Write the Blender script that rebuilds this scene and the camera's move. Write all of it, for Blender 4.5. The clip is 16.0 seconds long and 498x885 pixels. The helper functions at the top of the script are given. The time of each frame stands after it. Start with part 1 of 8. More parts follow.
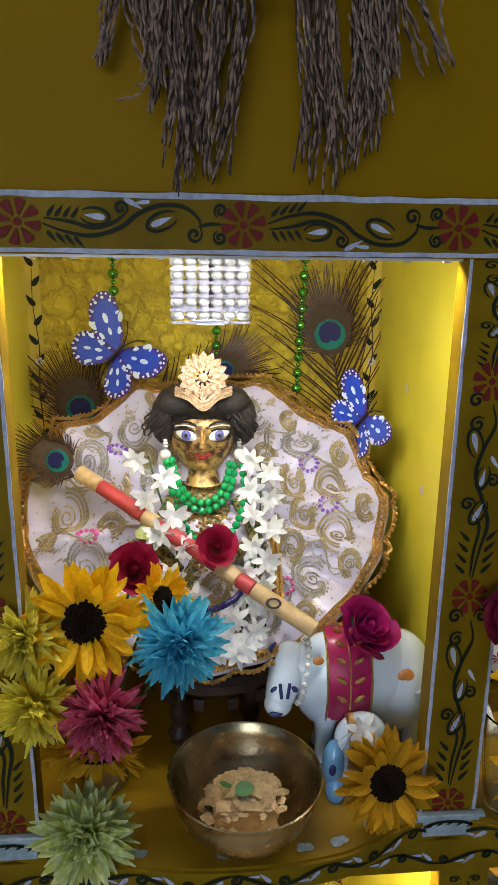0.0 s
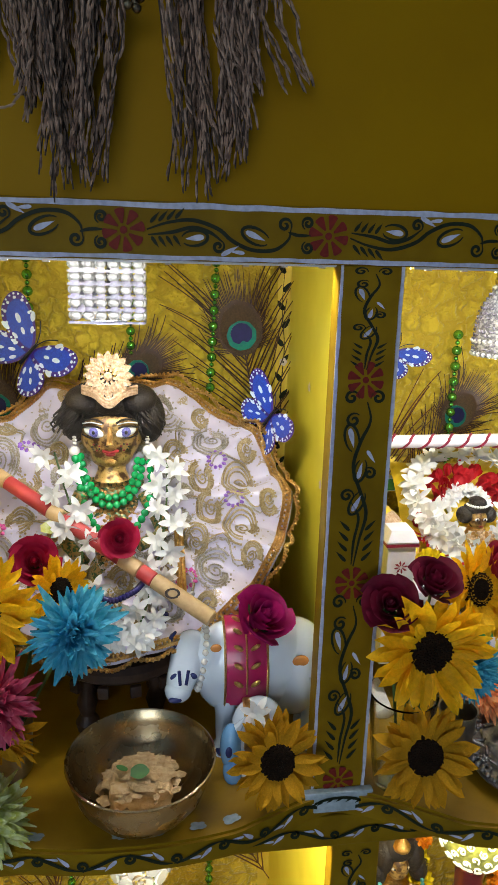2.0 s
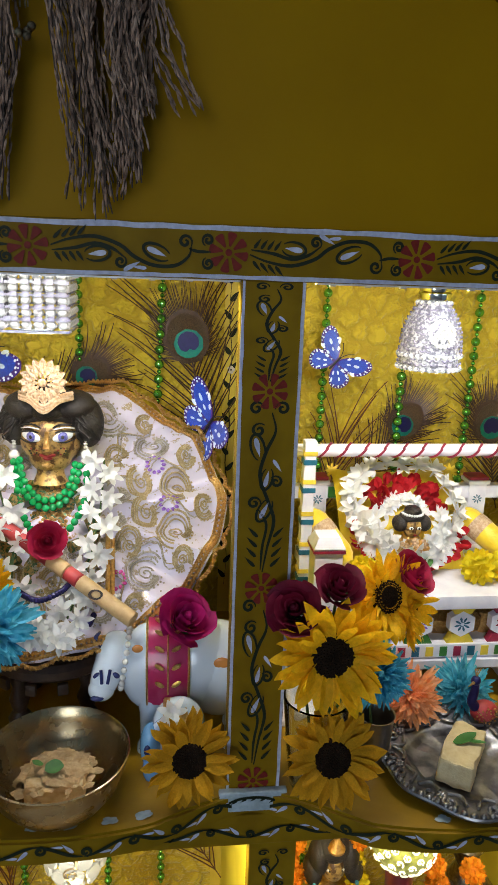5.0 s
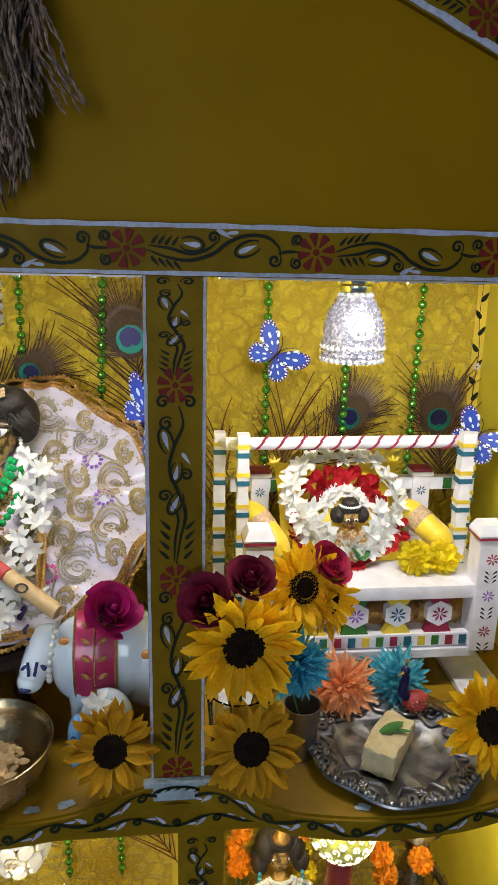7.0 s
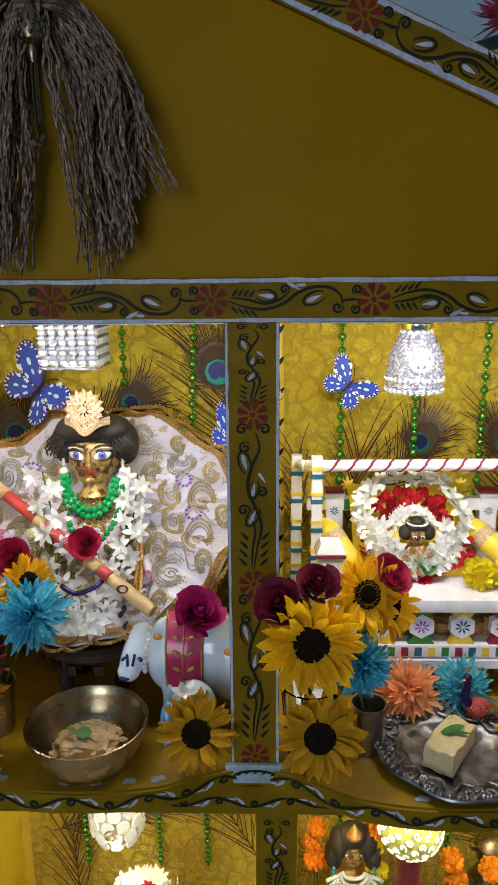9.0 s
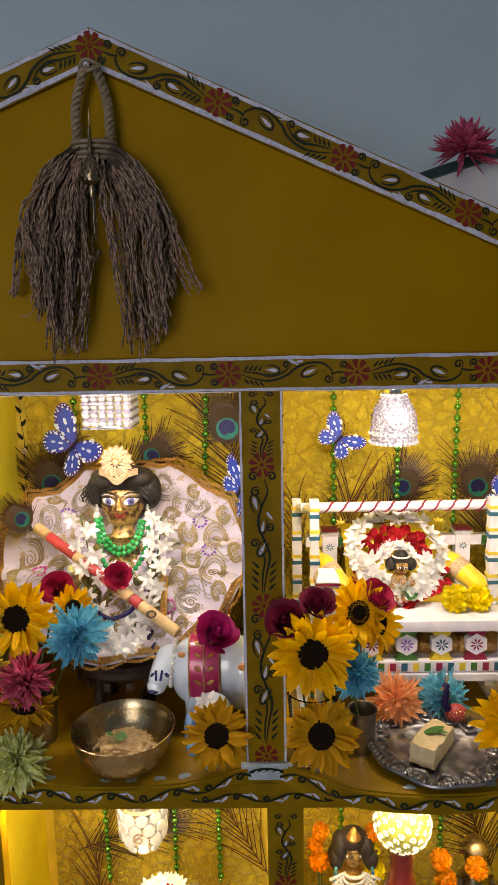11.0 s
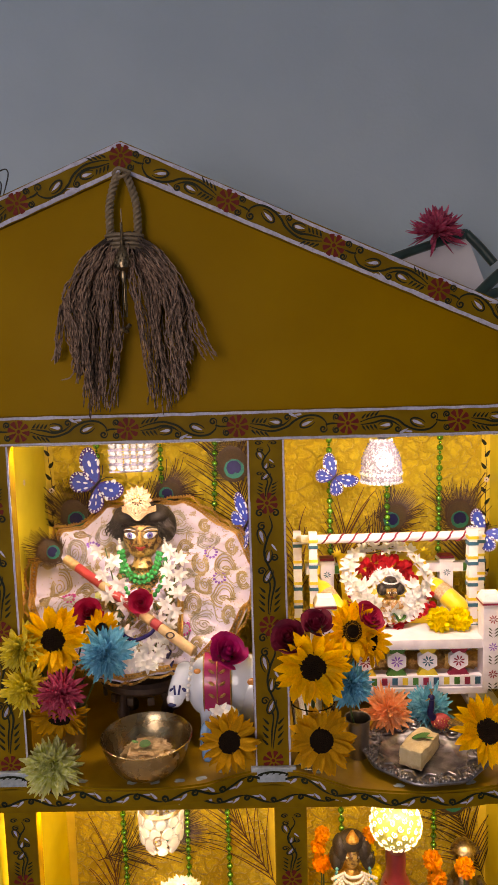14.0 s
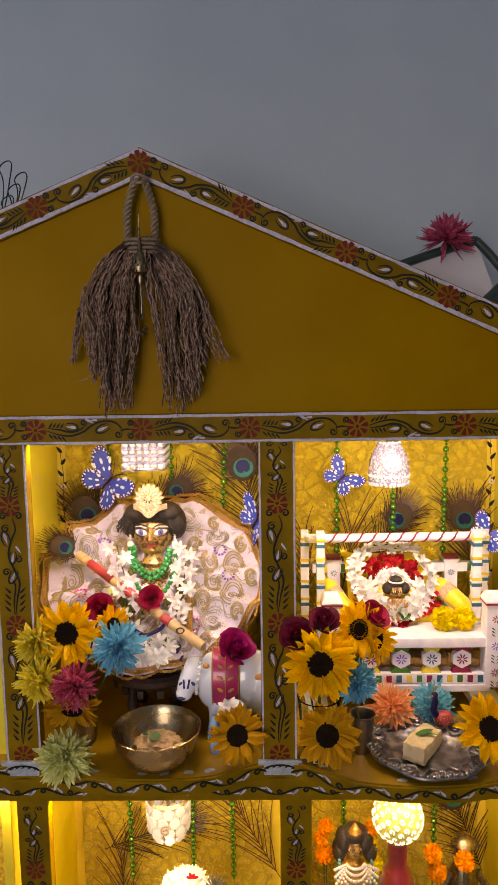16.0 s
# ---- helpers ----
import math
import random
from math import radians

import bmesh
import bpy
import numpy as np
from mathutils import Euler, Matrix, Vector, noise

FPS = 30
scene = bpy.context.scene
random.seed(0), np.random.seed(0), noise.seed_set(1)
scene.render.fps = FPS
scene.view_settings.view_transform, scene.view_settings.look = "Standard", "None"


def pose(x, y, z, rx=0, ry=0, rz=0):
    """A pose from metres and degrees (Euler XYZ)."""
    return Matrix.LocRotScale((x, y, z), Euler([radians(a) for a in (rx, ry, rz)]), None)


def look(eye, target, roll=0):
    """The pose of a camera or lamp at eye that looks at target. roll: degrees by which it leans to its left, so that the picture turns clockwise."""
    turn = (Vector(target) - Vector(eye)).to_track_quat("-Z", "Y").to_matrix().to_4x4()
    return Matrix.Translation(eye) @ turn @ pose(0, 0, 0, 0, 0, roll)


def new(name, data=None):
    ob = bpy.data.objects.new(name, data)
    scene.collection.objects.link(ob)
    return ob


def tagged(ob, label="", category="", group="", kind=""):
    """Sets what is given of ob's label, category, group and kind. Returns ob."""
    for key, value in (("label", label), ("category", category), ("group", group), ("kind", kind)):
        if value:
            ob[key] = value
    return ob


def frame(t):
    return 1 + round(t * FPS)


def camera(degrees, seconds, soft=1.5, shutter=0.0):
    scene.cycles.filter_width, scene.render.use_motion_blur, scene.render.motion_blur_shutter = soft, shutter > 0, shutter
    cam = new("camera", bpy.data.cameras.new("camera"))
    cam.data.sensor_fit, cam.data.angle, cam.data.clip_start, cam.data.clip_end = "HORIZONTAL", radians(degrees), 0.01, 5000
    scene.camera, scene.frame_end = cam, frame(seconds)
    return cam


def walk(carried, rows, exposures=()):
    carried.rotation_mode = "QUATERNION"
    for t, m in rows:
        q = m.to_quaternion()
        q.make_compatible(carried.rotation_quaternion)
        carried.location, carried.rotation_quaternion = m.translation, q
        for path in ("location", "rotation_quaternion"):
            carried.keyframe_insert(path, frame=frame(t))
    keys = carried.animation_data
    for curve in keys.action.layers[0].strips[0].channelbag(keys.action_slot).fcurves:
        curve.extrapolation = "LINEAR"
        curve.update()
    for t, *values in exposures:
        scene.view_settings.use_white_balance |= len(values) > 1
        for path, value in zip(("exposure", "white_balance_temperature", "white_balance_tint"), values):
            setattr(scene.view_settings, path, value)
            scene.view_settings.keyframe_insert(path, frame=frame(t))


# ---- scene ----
cam = camera(39.7, 16.0, soft=0.8)
PATH = [
    (0, (0.016, -0.011, 1.507), (0.178, 1.913, 0.986), 0.7),
    (0.5, (0.028, -0.019, 1.506), (0.216, 1.902, 0.983), 1.1),
    (1, (0.039, -0.029, 1.508), (0.257, 1.89, 0.99), 1.2),
    (1.5, (0.057, -0.039, 1.51), (0.307, 1.875, 0.989), 1.4),
    (2, (0.076, -0.047, 1.51), (0.352, 1.866, 0.996), 1.5),
    (2.5, (0.094, -0.055, 1.51), (0.377, 1.857, 0.995), 1.7),
    (3, (0.102, -0.06, 1.51), (0.381, 1.852, 0.994), 1.9),
    (3.5, (0.118, -0.069, 1.516), (0.423, 1.844, 1.019), 2.4),
    (3.7, (0.124, -0.069, 1.517), (0.437, 1.843, 1.019), 2.8),
    (6, (0.216, -0.086, 1.526), (0.41, 1.837, 1.014), 1.4),
    (6.5, (0.243, -0.089, 1.525), (0.482, 1.83, 1.015), 1.8),
    (7, (0.26, -0.093, 1.525), (0.473, 1.826, 1.004), 1.3),
    (7.5, (0.268, -0.112, 1.534), (0.399, 1.823, 1.046), 0.8),
    (8, (0.283, -0.137, 1.538), (0.297, 1.804, 1.056), 0.6),
    (8.5, (0.284, -0.161, 1.538), (0.199, 1.777, 1.055), -0.2),
    (9, (0.276, -0.189, 1.549), (0.223, 1.757, 1.092), -0.5),
    (9.2, (0.269, -0.209, 1.552), (0.249, 1.743, 1.115), -0.5),
    (11.3, (0.256, -0.374, 1.588), (0.222, 1.604, 1.297), -1.2),
    (11.5, (0.25, -0.384, 1.593), (0.221, 1.597, 1.318), -1.3),
    (12, (0.244, -0.416, 1.602), (0.23, 1.567, 1.346), -1.5),
    (12.5, (0.249, -0.457, 1.601), (0.244, 1.528, 1.355), -1.6),
    (13, (0.256, -0.484, 1.609), (0.251, 1.502, 1.378), -1.8),
    (13.5, (0.257, -0.498, 1.615), (0.242, 1.491, 1.402), -1.5),
    (14, (0.251, -0.502, 1.621), (0.222, 1.484, 1.395), -1.6),
    (14.5, (0.248, -0.51, 1.624), (0.203, 1.474, 1.377), -1.3),
    (15, (0.246, -0.517, 1.627), (0.2, 1.47, 1.397), -1.5),
    (15.5, (0.241, -0.521, 1.633), (0.21, 1.467, 1.41), -1.1),
    (16, (0.238, -0.524, 1.635), (0.201, 1.461, 1.392), -0.9),
]
EXPOSURES = [(0.0, -0.05, 6300, 6), (9.2, -0.05, 6300, 6), (11.3, 0.18, 8100, 21), (11.9, 0.18, 8500, 26), (12.5, 0.19, 8900, 30), (14.0, 0.22, 9000, 33), (16.0, 0.22, 9000, 33)]
walk(cam, [(t, look(eye, target, roll)) for t, eye, target, roll in PATH], EXPOSURES)

# ---- daylight and lamps ----
world = bpy.data.worlds.new("world")
scene.world = world
world.use_nodes = True
wn = world.node_tree
sky = wn.nodes.new("ShaderNodeTexSky")
sky.sky_type, sky.sun_disc, sky.sun_elevation, sky.sun_rotation = "NISHITA", False, radians(30), radians(200)
wn.links.new(sky.outputs[0], wn.nodes["Background"].inputs[0])
wn.nodes["Background"].inputs[1].default_value = 0.1


def lamp(name, kind, m, power, colour, size=0.02, size_y=None):
    d = bpy.data.lights.new(name, kind)
    d.energy, d.color = power, colour
    if kind == "AREA":
        d.shape, d.size, d.size_y = "RECTANGLE", size, size_y
    else:
        d.shadow_soft_size = size
    ob = new(name, d)
    ob.matrix_world = m
    return ob


COOL, WARM = (1.0, 0.95, 0.86), (1.0, 0.86, 0.55)
WINDOW_AT = (-0.6, -2.48, 1.6)
lamp("window_light", "AREA", look(WINDOW_AT, (-0.6, 0.5, 1.6)), 25.5, (0.72, 0.84, 1.0), 1.35, 1.35)
lamp("pendant_bulb", "POINT", pose(0.034, 0.677, 1.430), 0.4, COOL, 0.02)
lamp("bell_bulb", "POINT", pose(0.457, 0.66, 1.400), 0.25, COOL, 0.02)
lamp("disc_bulb", "POINT", pose(0.058, 0.60, 0.735), 0.4, WARM, 0.022)
lamp("globe_bulb", "POINT", pose(0.52, 0.555, 0.84), 0.12, WARM, 0.03)
for x, z, power, colour in ((0.041, 1.5035, 1.5, COOL), (0.452, 1.5035, 2.1, COOL), (-0.39, 1.5035, 1.4, COOL), (0.06, 0.9145, 2.1, WARM), (0.5, 0.9145, 2.0, WARM), (-0.37, 0.9145, 1.9, WARM)):
    lamp("led_light", "AREA", look((x, 0.546, z), (x, 0.70, z - 0.25)), power * 1.45, colour, 0.36, 0.012)

# ---- materials ----
def mat(name, c, c2=None, rough=0.5, metal=0.0, scale=30.0, bump=0.0, bscale=300.0, lo=0.35, hi=0.65, stain=0.12, glow=0.0, glow_c=None, coat=0.0, sheen=0.0, trans=0.0, sss=0.0, rand=0.0, spec=0.5, thin=0.0):
    """Two scales of noise mix two base colours; a fine noise gives the relief; rand varies the value from piece to piece."""
    m = bpy.data.materials.new(name)
    m.use_nodes = True
    nt, L = m.node_tree, m.node_tree.links
    b = nt.nodes["Principled BSDF"]
    tc = nt.nodes.new("ShaderNodeTexCoord")
    n1, n2 = nt.nodes.new("ShaderNodeTexNoise"), nt.nodes.new("ShaderNodeTexNoise")
    n1.inputs["Scale"].default_value, n1.inputs["Detail"].default_value = scale, 5
    n2.inputs["Scale"].default_value, n2.inputs["Detail"].default_value = scale * 0.17, 3
    for n in (n1, n2):
        L.new(tc.outputs["Object"], n.inputs["Vector"])
    ramp = nt.nodes.new("ShaderNodeMapRange")
    ramp.inputs[1].default_value, ramp.inputs[2].default_value = lo, hi
    L.new(n1.outputs["Fac"], ramp.inputs[0])
    mix = nt.nodes.new("ShaderNodeMix")
    mix.data_type = "RGBA"
    c2 = c2 or tuple(v * 0.8 for v in c)
    mix.inputs[6].default_value, mix.inputs[7].default_value = (*c, 1), (*c2, 1)
    L.new(ramp.outputs[0], mix.inputs[0])
    hsv = nt.nodes.new("ShaderNodeHueSaturation")
    val = nt.nodes.new("ShaderNodeMapRange")
    val.inputs[1].default_value, val.inputs[2].default_value = 0.3, 0.7
    val.inputs[3].default_value, val.inputs[4].default_value = 1 - stain, 1 + stain
    L.new(n2.outputs["Fac"], val.inputs[0])
    out = val.outputs[0]
    if rand:
        oi = nt.nodes.new("ShaderNodeObjectInfo")
        geo = nt.nodes.new("ShaderNodeNewGeometry")
        add = nt.nodes.new("ShaderNodeMath")
        L.new(oi.outputs["Random"], add.inputs[0])
        L.new(geo.outputs["Random Per Island"], add.inputs[1])
        rr = nt.nodes.new("ShaderNodeMapRange")
        rr.inputs[1].default_value, rr.inputs[2].default_value = 0.0, 2.0
        rr.inputs[3].default_value, rr.inputs[4].default_value = 1 - rand, 1 + rand
        L.new(add.outputs[0], rr.inputs[0])
        mul = nt.nodes.new("ShaderNodeMath")
        mul.operation = "MULTIPLY"
        L.new(out, mul.inputs[0])
        L.new(rr.outputs[0], mul.inputs[1])
        out = mul.outputs[0]
    L.new(out, hsv.inputs["Value"])
    L.new(mix.outputs[2], hsv.inputs["Color"])
    L.new(hsv.outputs[0], b.inputs["Base Color"])
    b.inputs["Metallic"].default_value = metal
    rm = nt.nodes.new("ShaderNodeMapRange")
    rm.inputs[3].default_value, rm.inputs[4].default_value = max(0.03, rough - 0.08), min(1, rough + 0.08)
    L.new(n1.outputs["Fac"], rm.inputs[0])
    L.new(rm.outputs[0], b.inputs["Roughness"])
    b.inputs["Specular IOR Level"].default_value = spec
    b.inputs["Coat Weight"].default_value = coat
    b.inputs["Sheen Weight"].default_value = sheen
    b.inputs["Transmission Weight"].default_value = trans
    if sss:
        b.inputs["Subsurface Weight"].default_value = sss
        b.inputs["Subsurface Scale"].default_value = 0.004
    if glow:
        b.inputs["Emission Color"].default_value = (*(glow_c or c), 1)
        b.inputs["Emission Strength"].default_value = glow
    if thin:
        tl = nt.nodes.new("ShaderNodeBsdfTranslucent")
        mx = nt.nodes.new("ShaderNodeMixShader")
        mx.inputs[0].default_value = thin
        L.new(hsv.outputs[0], tl.inputs["Color"])
        L.new(b.outputs[0], mx.inputs[1])
        L.new(tl.outputs[0], mx.inputs[2])
        L.new(mx.outputs[0], nt.nodes["Material Output"].inputs["Surface"])
    if bump:
        n3 = nt.nodes.new("ShaderNodeTexNoise")
        n3.inputs["Scale"].default_value, n3.inputs["Detail"].default_value = bscale, 4
        L.new(tc.outputs["Object"], n3.inputs["Vector"])
        bp = nt.nodes.new("ShaderNodeBump")
        bp.inputs["Strength"].default_value, bp.inputs["Distance"].default_value = bump, 0.002
        L.new(n3.outputs["Fac"], bp.inputs["Height"])
        L.new(bp.outputs[0], b.inputs["Normal"])
    return m


def lace_fabric(name, ground, thread):
    """Yellow lace: raised flowers and leaves from two cell patterns, over a fine net."""
    m = mat(name, ground, tuple(v * 0.85 for v in ground), rough=0.7, sheen=0.3)
    nt, L = m.node_tree, m.node_tree.links
    b = nt.nodes["Principled BSDF"]
    tc = nt.nodes["Texture Coordinate"]
    warp = nt.nodes.new("ShaderNodeTexNoise")
    warp.inputs["Scale"].default_value = 70
    L.new(tc.outputs["Object"], warp.inputs["Vector"])
    wmix = nt.nodes.new("ShaderNodeMix")
    wmix.data_type = "RGBA"
    wmix.blend_type = "LINEAR_LIGHT"
    wmix.inputs[0].default_value = 0.012
    L.new(tc.outputs["Object"], wmix.inputs[6])
    L.new(warp.outputs["Color"], wmix.inputs[7])
    sm = []
    for k, sc in enumerate((34.0, 62.0)):
        v = nt.nodes.new("ShaderNodeTexVoronoi")
        v.feature = "DISTANCE_TO_EDGE"
        v.inputs["Scale"].default_value = sc
        L.new(wmix.outputs[2], v.inputs["Vector"])
        r = nt.nodes.new("ShaderNodeMapRange")
        r.interpolation_type = "SMOOTHSTEP"
        r.inputs[1].default_value, r.inputs[2].default_value = 0.0, 0.22
        L.new(v.outputs["Distance"], r.inputs[0])
        sm.append(r)
    net = nt.nodes.new("ShaderNodeTexNoise")
    net.inputs["Scale"].default_value = 420
    L.new(tc.outputs["Object"], net.inputs["Vector"])
    a = nt.nodes.new("ShaderNodeMath")
    a.operation = "MULTIPLY"
    L.new(sm[0].outputs[0], a.inputs[0])
    hw = nt.nodes.new("ShaderNodeMath")
    hw.operation = "MULTIPLY_ADD"
    hw.inputs[1].default_value, hw.inputs[2].default_value = 0.35, 0.65
    L.new(sm[1].outputs[0], hw.inputs[0])
    L.new(hw.outputs[0], a.inputs[1])
    s = nt.nodes.new("ShaderNodeMath")
    s.operation = "MULTIPLY_ADD"
    s.inputs[1].default_value = 0.22
    L.new(net.outputs["Fac"], s.inputs[0])
    L.new(a.outputs[0], s.inputs[2])
    bp = nt.nodes.new("ShaderNodeBump")
    bp.inputs["Strength"].default_value, bp.inputs["Distance"].default_value = 1.0, 0.004
    L.new(s.outputs[0], bp.inputs["Height"])
    L.new(bp.outputs[0], b.inputs["Normal"])
    mix = nt.nodes.new("ShaderNodeMix")
    mix.data_type = "RGBA"
    mix.inputs[6].default_value, mix.inputs[7].default_value = (*ground, 1), (*thread, 1)
    L.new(a.outputs[0], mix.inputs[0])
    hsv = nt.nodes["Hue/Saturation/Value"]
    L.new(mix.outputs[2], hsv.inputs["Color"])
    return m


def embroidered(name, cloth, gold):
    """Lavender-white satin with scattered metallic threadwork."""
    m = mat(name, cloth, tuple(v * 0.92 for v in cloth), rough=0.4, sheen=0.4, bump=0.15, bscale=500)
    nt, L = m.node_tree, m.node_tree.links
    b = nt.nodes["Principled BSDF"]
    tc = nt.nodes["Texture Coordinate"]
    w = nt.nodes.new("ShaderNodeTexNoise")
    w.inputs["Scale"].default_value, w.inputs["Detail"].default_value, w.inputs["Distortion"].default_value = 26, 2, 2.2
    L.new(tc.outputs["Object"], w.inputs["Vector"])
    f = nt.nodes.new("ShaderNodeTexNoise")
    f.inputs["Scale"].default_value = 420
    L.new(tc.outputs["Object"], f.inputs["Vector"])
    r = nt.nodes.new("ShaderNodeMapRange")
    r.inputs[1].default_value, r.inputs[2].default_value = 0.60, 0.63
    L.new(w.outputs["Fac"], r.inputs[0])
    g = nt.nodes.new("ShaderNodeMapRange")
    g.inputs[1].default_value, g.inputs[2].default_value = 0.42, 0.5
    L.new(f.outputs["Fac"], g.inputs[0])
    k = nt.nodes.new("ShaderNodeMath")
    k.operation = "MULTIPLY"
    L.new(r.outputs[0], k.inputs[0])
    L.new(g.outputs[0], k.inputs[1])
    mix = nt.nodes.new("ShaderNodeMix")
    mix.data_type = "RGBA"
    L.new(k.outputs[0], mix.inputs[0])
    mix.inputs[6].default_value, mix.inputs[7].default_value = (*cloth, 1), (*gold, 1)
    L.new(mix.outputs[2], nt.nodes["Hue/Saturation/Value"].inputs["Color"])
    L.new(k.outputs[0], b.inputs["Metallic"])
    return m


M_PLASTER = mat("blue_grey_wall_paint", (0.425, 0.555, 0.655), (0.40, 0.53, 0.63), rough=0.8, scale=6, bump=0.25, bscale=120, stain=0.06, spec=0.2)
M_CEIL = mat("white_ceiling_paint", (0.7, 0.7, 0.7), rough=0.8, scale=5, bump=0.1, bscale=100)
M_FLOORTILE = mat("beige_floor_tile", (0.42, 0.38, 0.33), (0.36, 0.32, 0.28), rough=0.3, scale=8)
M_MUSTARD = mat("mustard_gloss_paint", (0.305, 0.166, 0.001), (0.28, 0.149, 0.001), rough=0.5, scale=9, bump=0.12, bscale=60, stain=0.1, spec=0.06)
M_OLIVE = mat("mustard_trim_paint", (0.235, 0.140, 0.003), (0.175, 0.10, 0.002), rough=0.55, scale=25, bump=0.15, bscale=150, spec=0.1, stain=0.18)
M_YELLOW = mat("lemon_wall_paint", (0.76, 0.63, 0.05), (0.66, 0.53, 0.035), rough=0.38, scale=10, bump=0.12, bscale=70, stain=0.2)
M_ORANGE = mat("deep_yellow_edge_paint", (0.75, 0.55, 0.06), rough=0.45, scale=15)
M_SHELF = mat("mustard_shelf_paint", (0.37, 0.21, 0.009), (0.26, 0.14, 0.007), rough=0.35, scale=18, bump=0.12, bscale=90, stain=0.2)
M_LACE = lace_fabric("yellow_lace", (0.43, 0.30, 0.006), (0.60, 0.44, 0.018))
M_PAINTRED = mat("brick_red_paint", (0.185, 0.014, 0.009), (0.13, 0.010, 0.007), rough=0.6, scale=150, spec=0.2)
M_PAINTGREEN = mat("dark_green_paint", (0.007, 0.012, 0.004), (0.012, 0.018, 0.006), rough=0.6, scale=150, spec=0.2)
M_PAINTWHITE = mat("lavender_white_paint", (0.50, 0.51, 0.64), (0.34, 0.35, 0.46), rough=0.5, scale=160, lo=0.4, hi=0.7, spec=0.2)
M_PALEBLUE = mat("pale_blue_paint", (0.38, 0.45, 0.52), (0.26, 0.32, 0.36), rough=0.5, scale=120)
M_PAINTPINK = mat("pale_pink_paint", (0.72, 0.6, 0.6), rough=0.5, scale=150)

# ---- mesh helpers ----
class Corner:
    def __init__(self, co, i):
        self.co, self.i = co if isinstance(co, Vector) else Vector(co), i


class Corners(list):
    def add(self, co):
        v = Corner(co, len(self))
        self.append(v)
        return v


class Faces(list):
    def add(self, vs):
        self.append([[v.i for v in vs], 0])


class Geo:
    """A light mesh under construction: corners and faces with their material slots."""

    def __init__(self):
        self.verts, self.faces = Corners(), Faces()

    def mesh(self, name):
        me = bpy.data.meshes.new(name)
        me.from_pydata([v.co[:] for v in self.verts], [], [f[0] for f in self.faces])
        if any(f[1] for f in self.faces):
            me.polygons.foreach_set("material_index", [f[1] for f in self.faces])
        b = bmesh.new()
        b.from_mesh(me)
        bmesh.ops.recalc_face_normals(b, faces=b.faces)
        b.to_mesh(me)
        b.free()
        return me

    def bm(self):
        me = self.mesh("tmp")
        b = bmesh.new()
        b.from_mesh(me)
        bpy.data.meshes.remove(me)
        return b

    def take(self, b, m=None):
        """Adds a small bmesh."""
        vs = [self.verts.add((m @ v.co) if m else v.co.copy()) for v in b.verts]
        b.verts.index_update()
        for f in b.faces:
            self.faces.add([vs[v.index] for v in f.verts])
        b.free()


def part(name, bm, material, parent=None, label="", smooth=True):
    """One bmesh as one mesh object, under parent if there is one."""
    if isinstance(bm, Geo):
        me = bm.mesh(name)
    else:
        bmesh.ops.recalc_face_normals(bm, faces=bm.faces)
        me = bpy.data.meshes.new(name)
        bm.to_mesh(me)
        bm.free()
    for m in material if isinstance(material, (list, tuple)) else [material]:
        me.materials.append(m)
    if smooth:
        me.polygons.foreach_set("use_smooth", [True] * len(me.polygons))
        me.set_sharp_from_angle(angle=radians(40))
    ob = new(name, me)
    if parent:
        ob.parent = parent
    if label:
        ob["label"] = label
    return ob


def again(ob, m, parent=None):
    """Another object on the same mesh."""
    o = new(ob.name.split(".")[0], ob.data)
    o.parent = parent or ob.parent
    o.matrix_basis = m
    return o


def thing(name, label, category, at=(0, 0, 0), group="", kind=""):
    ob = new(name)
    ob.empty_display_size = 0.02
    ob.location = at
    return tagged(ob, label, category, group, kind)


def faces_of(bm, n0, mi):
    if mi:
        for f in bm.faces[n0:]:
            f[1] = mi


def box(bm, x0, x1, y0, y1, z0, z1, m=None, bevel=0.0, mi=0):
    n0 = len(bm.faces)
    t = bmesh.new()
    bmesh.ops.create_cube(t, size=1.0, matrix=Matrix.Translation(((x0 + x1) / 2, (y0 + y1) / 2, (z0 + z1) / 2)) @ Matrix.Diagonal((x1 - x0, y1 - y0, z1 - z0, 1)))
    if bevel:
        bmesh.ops.bevel(t, geom=t.edges[:], offset=bevel, segments=2, profile=0.6, affect="EDGES")
    bm.take(t, m)
    faces_of(bm, n0, mi)


def smooth_path(pts, n):
    """A Catmull-Rom line through pts."""
    p = [Vector(q) for q in pts]
    p = [2 * p[0] - p[1]] + p + [2 * p[-1] - p[-2]]
    out = []
    for i in range(1, len(p) - 2):
        for k in range(n):
            t = k / n
            a, b, c, d = p[i - 1], p[i], p[i + 1], p[i + 2]
            out.append(0.5 * (2 * b + (c - a) * t + (2 * a - 5 * b + 4 * c - d) * t * t + (3 * b - a - 3 * c + d) * t ** 3))
    out.append(p[-2])
    return out


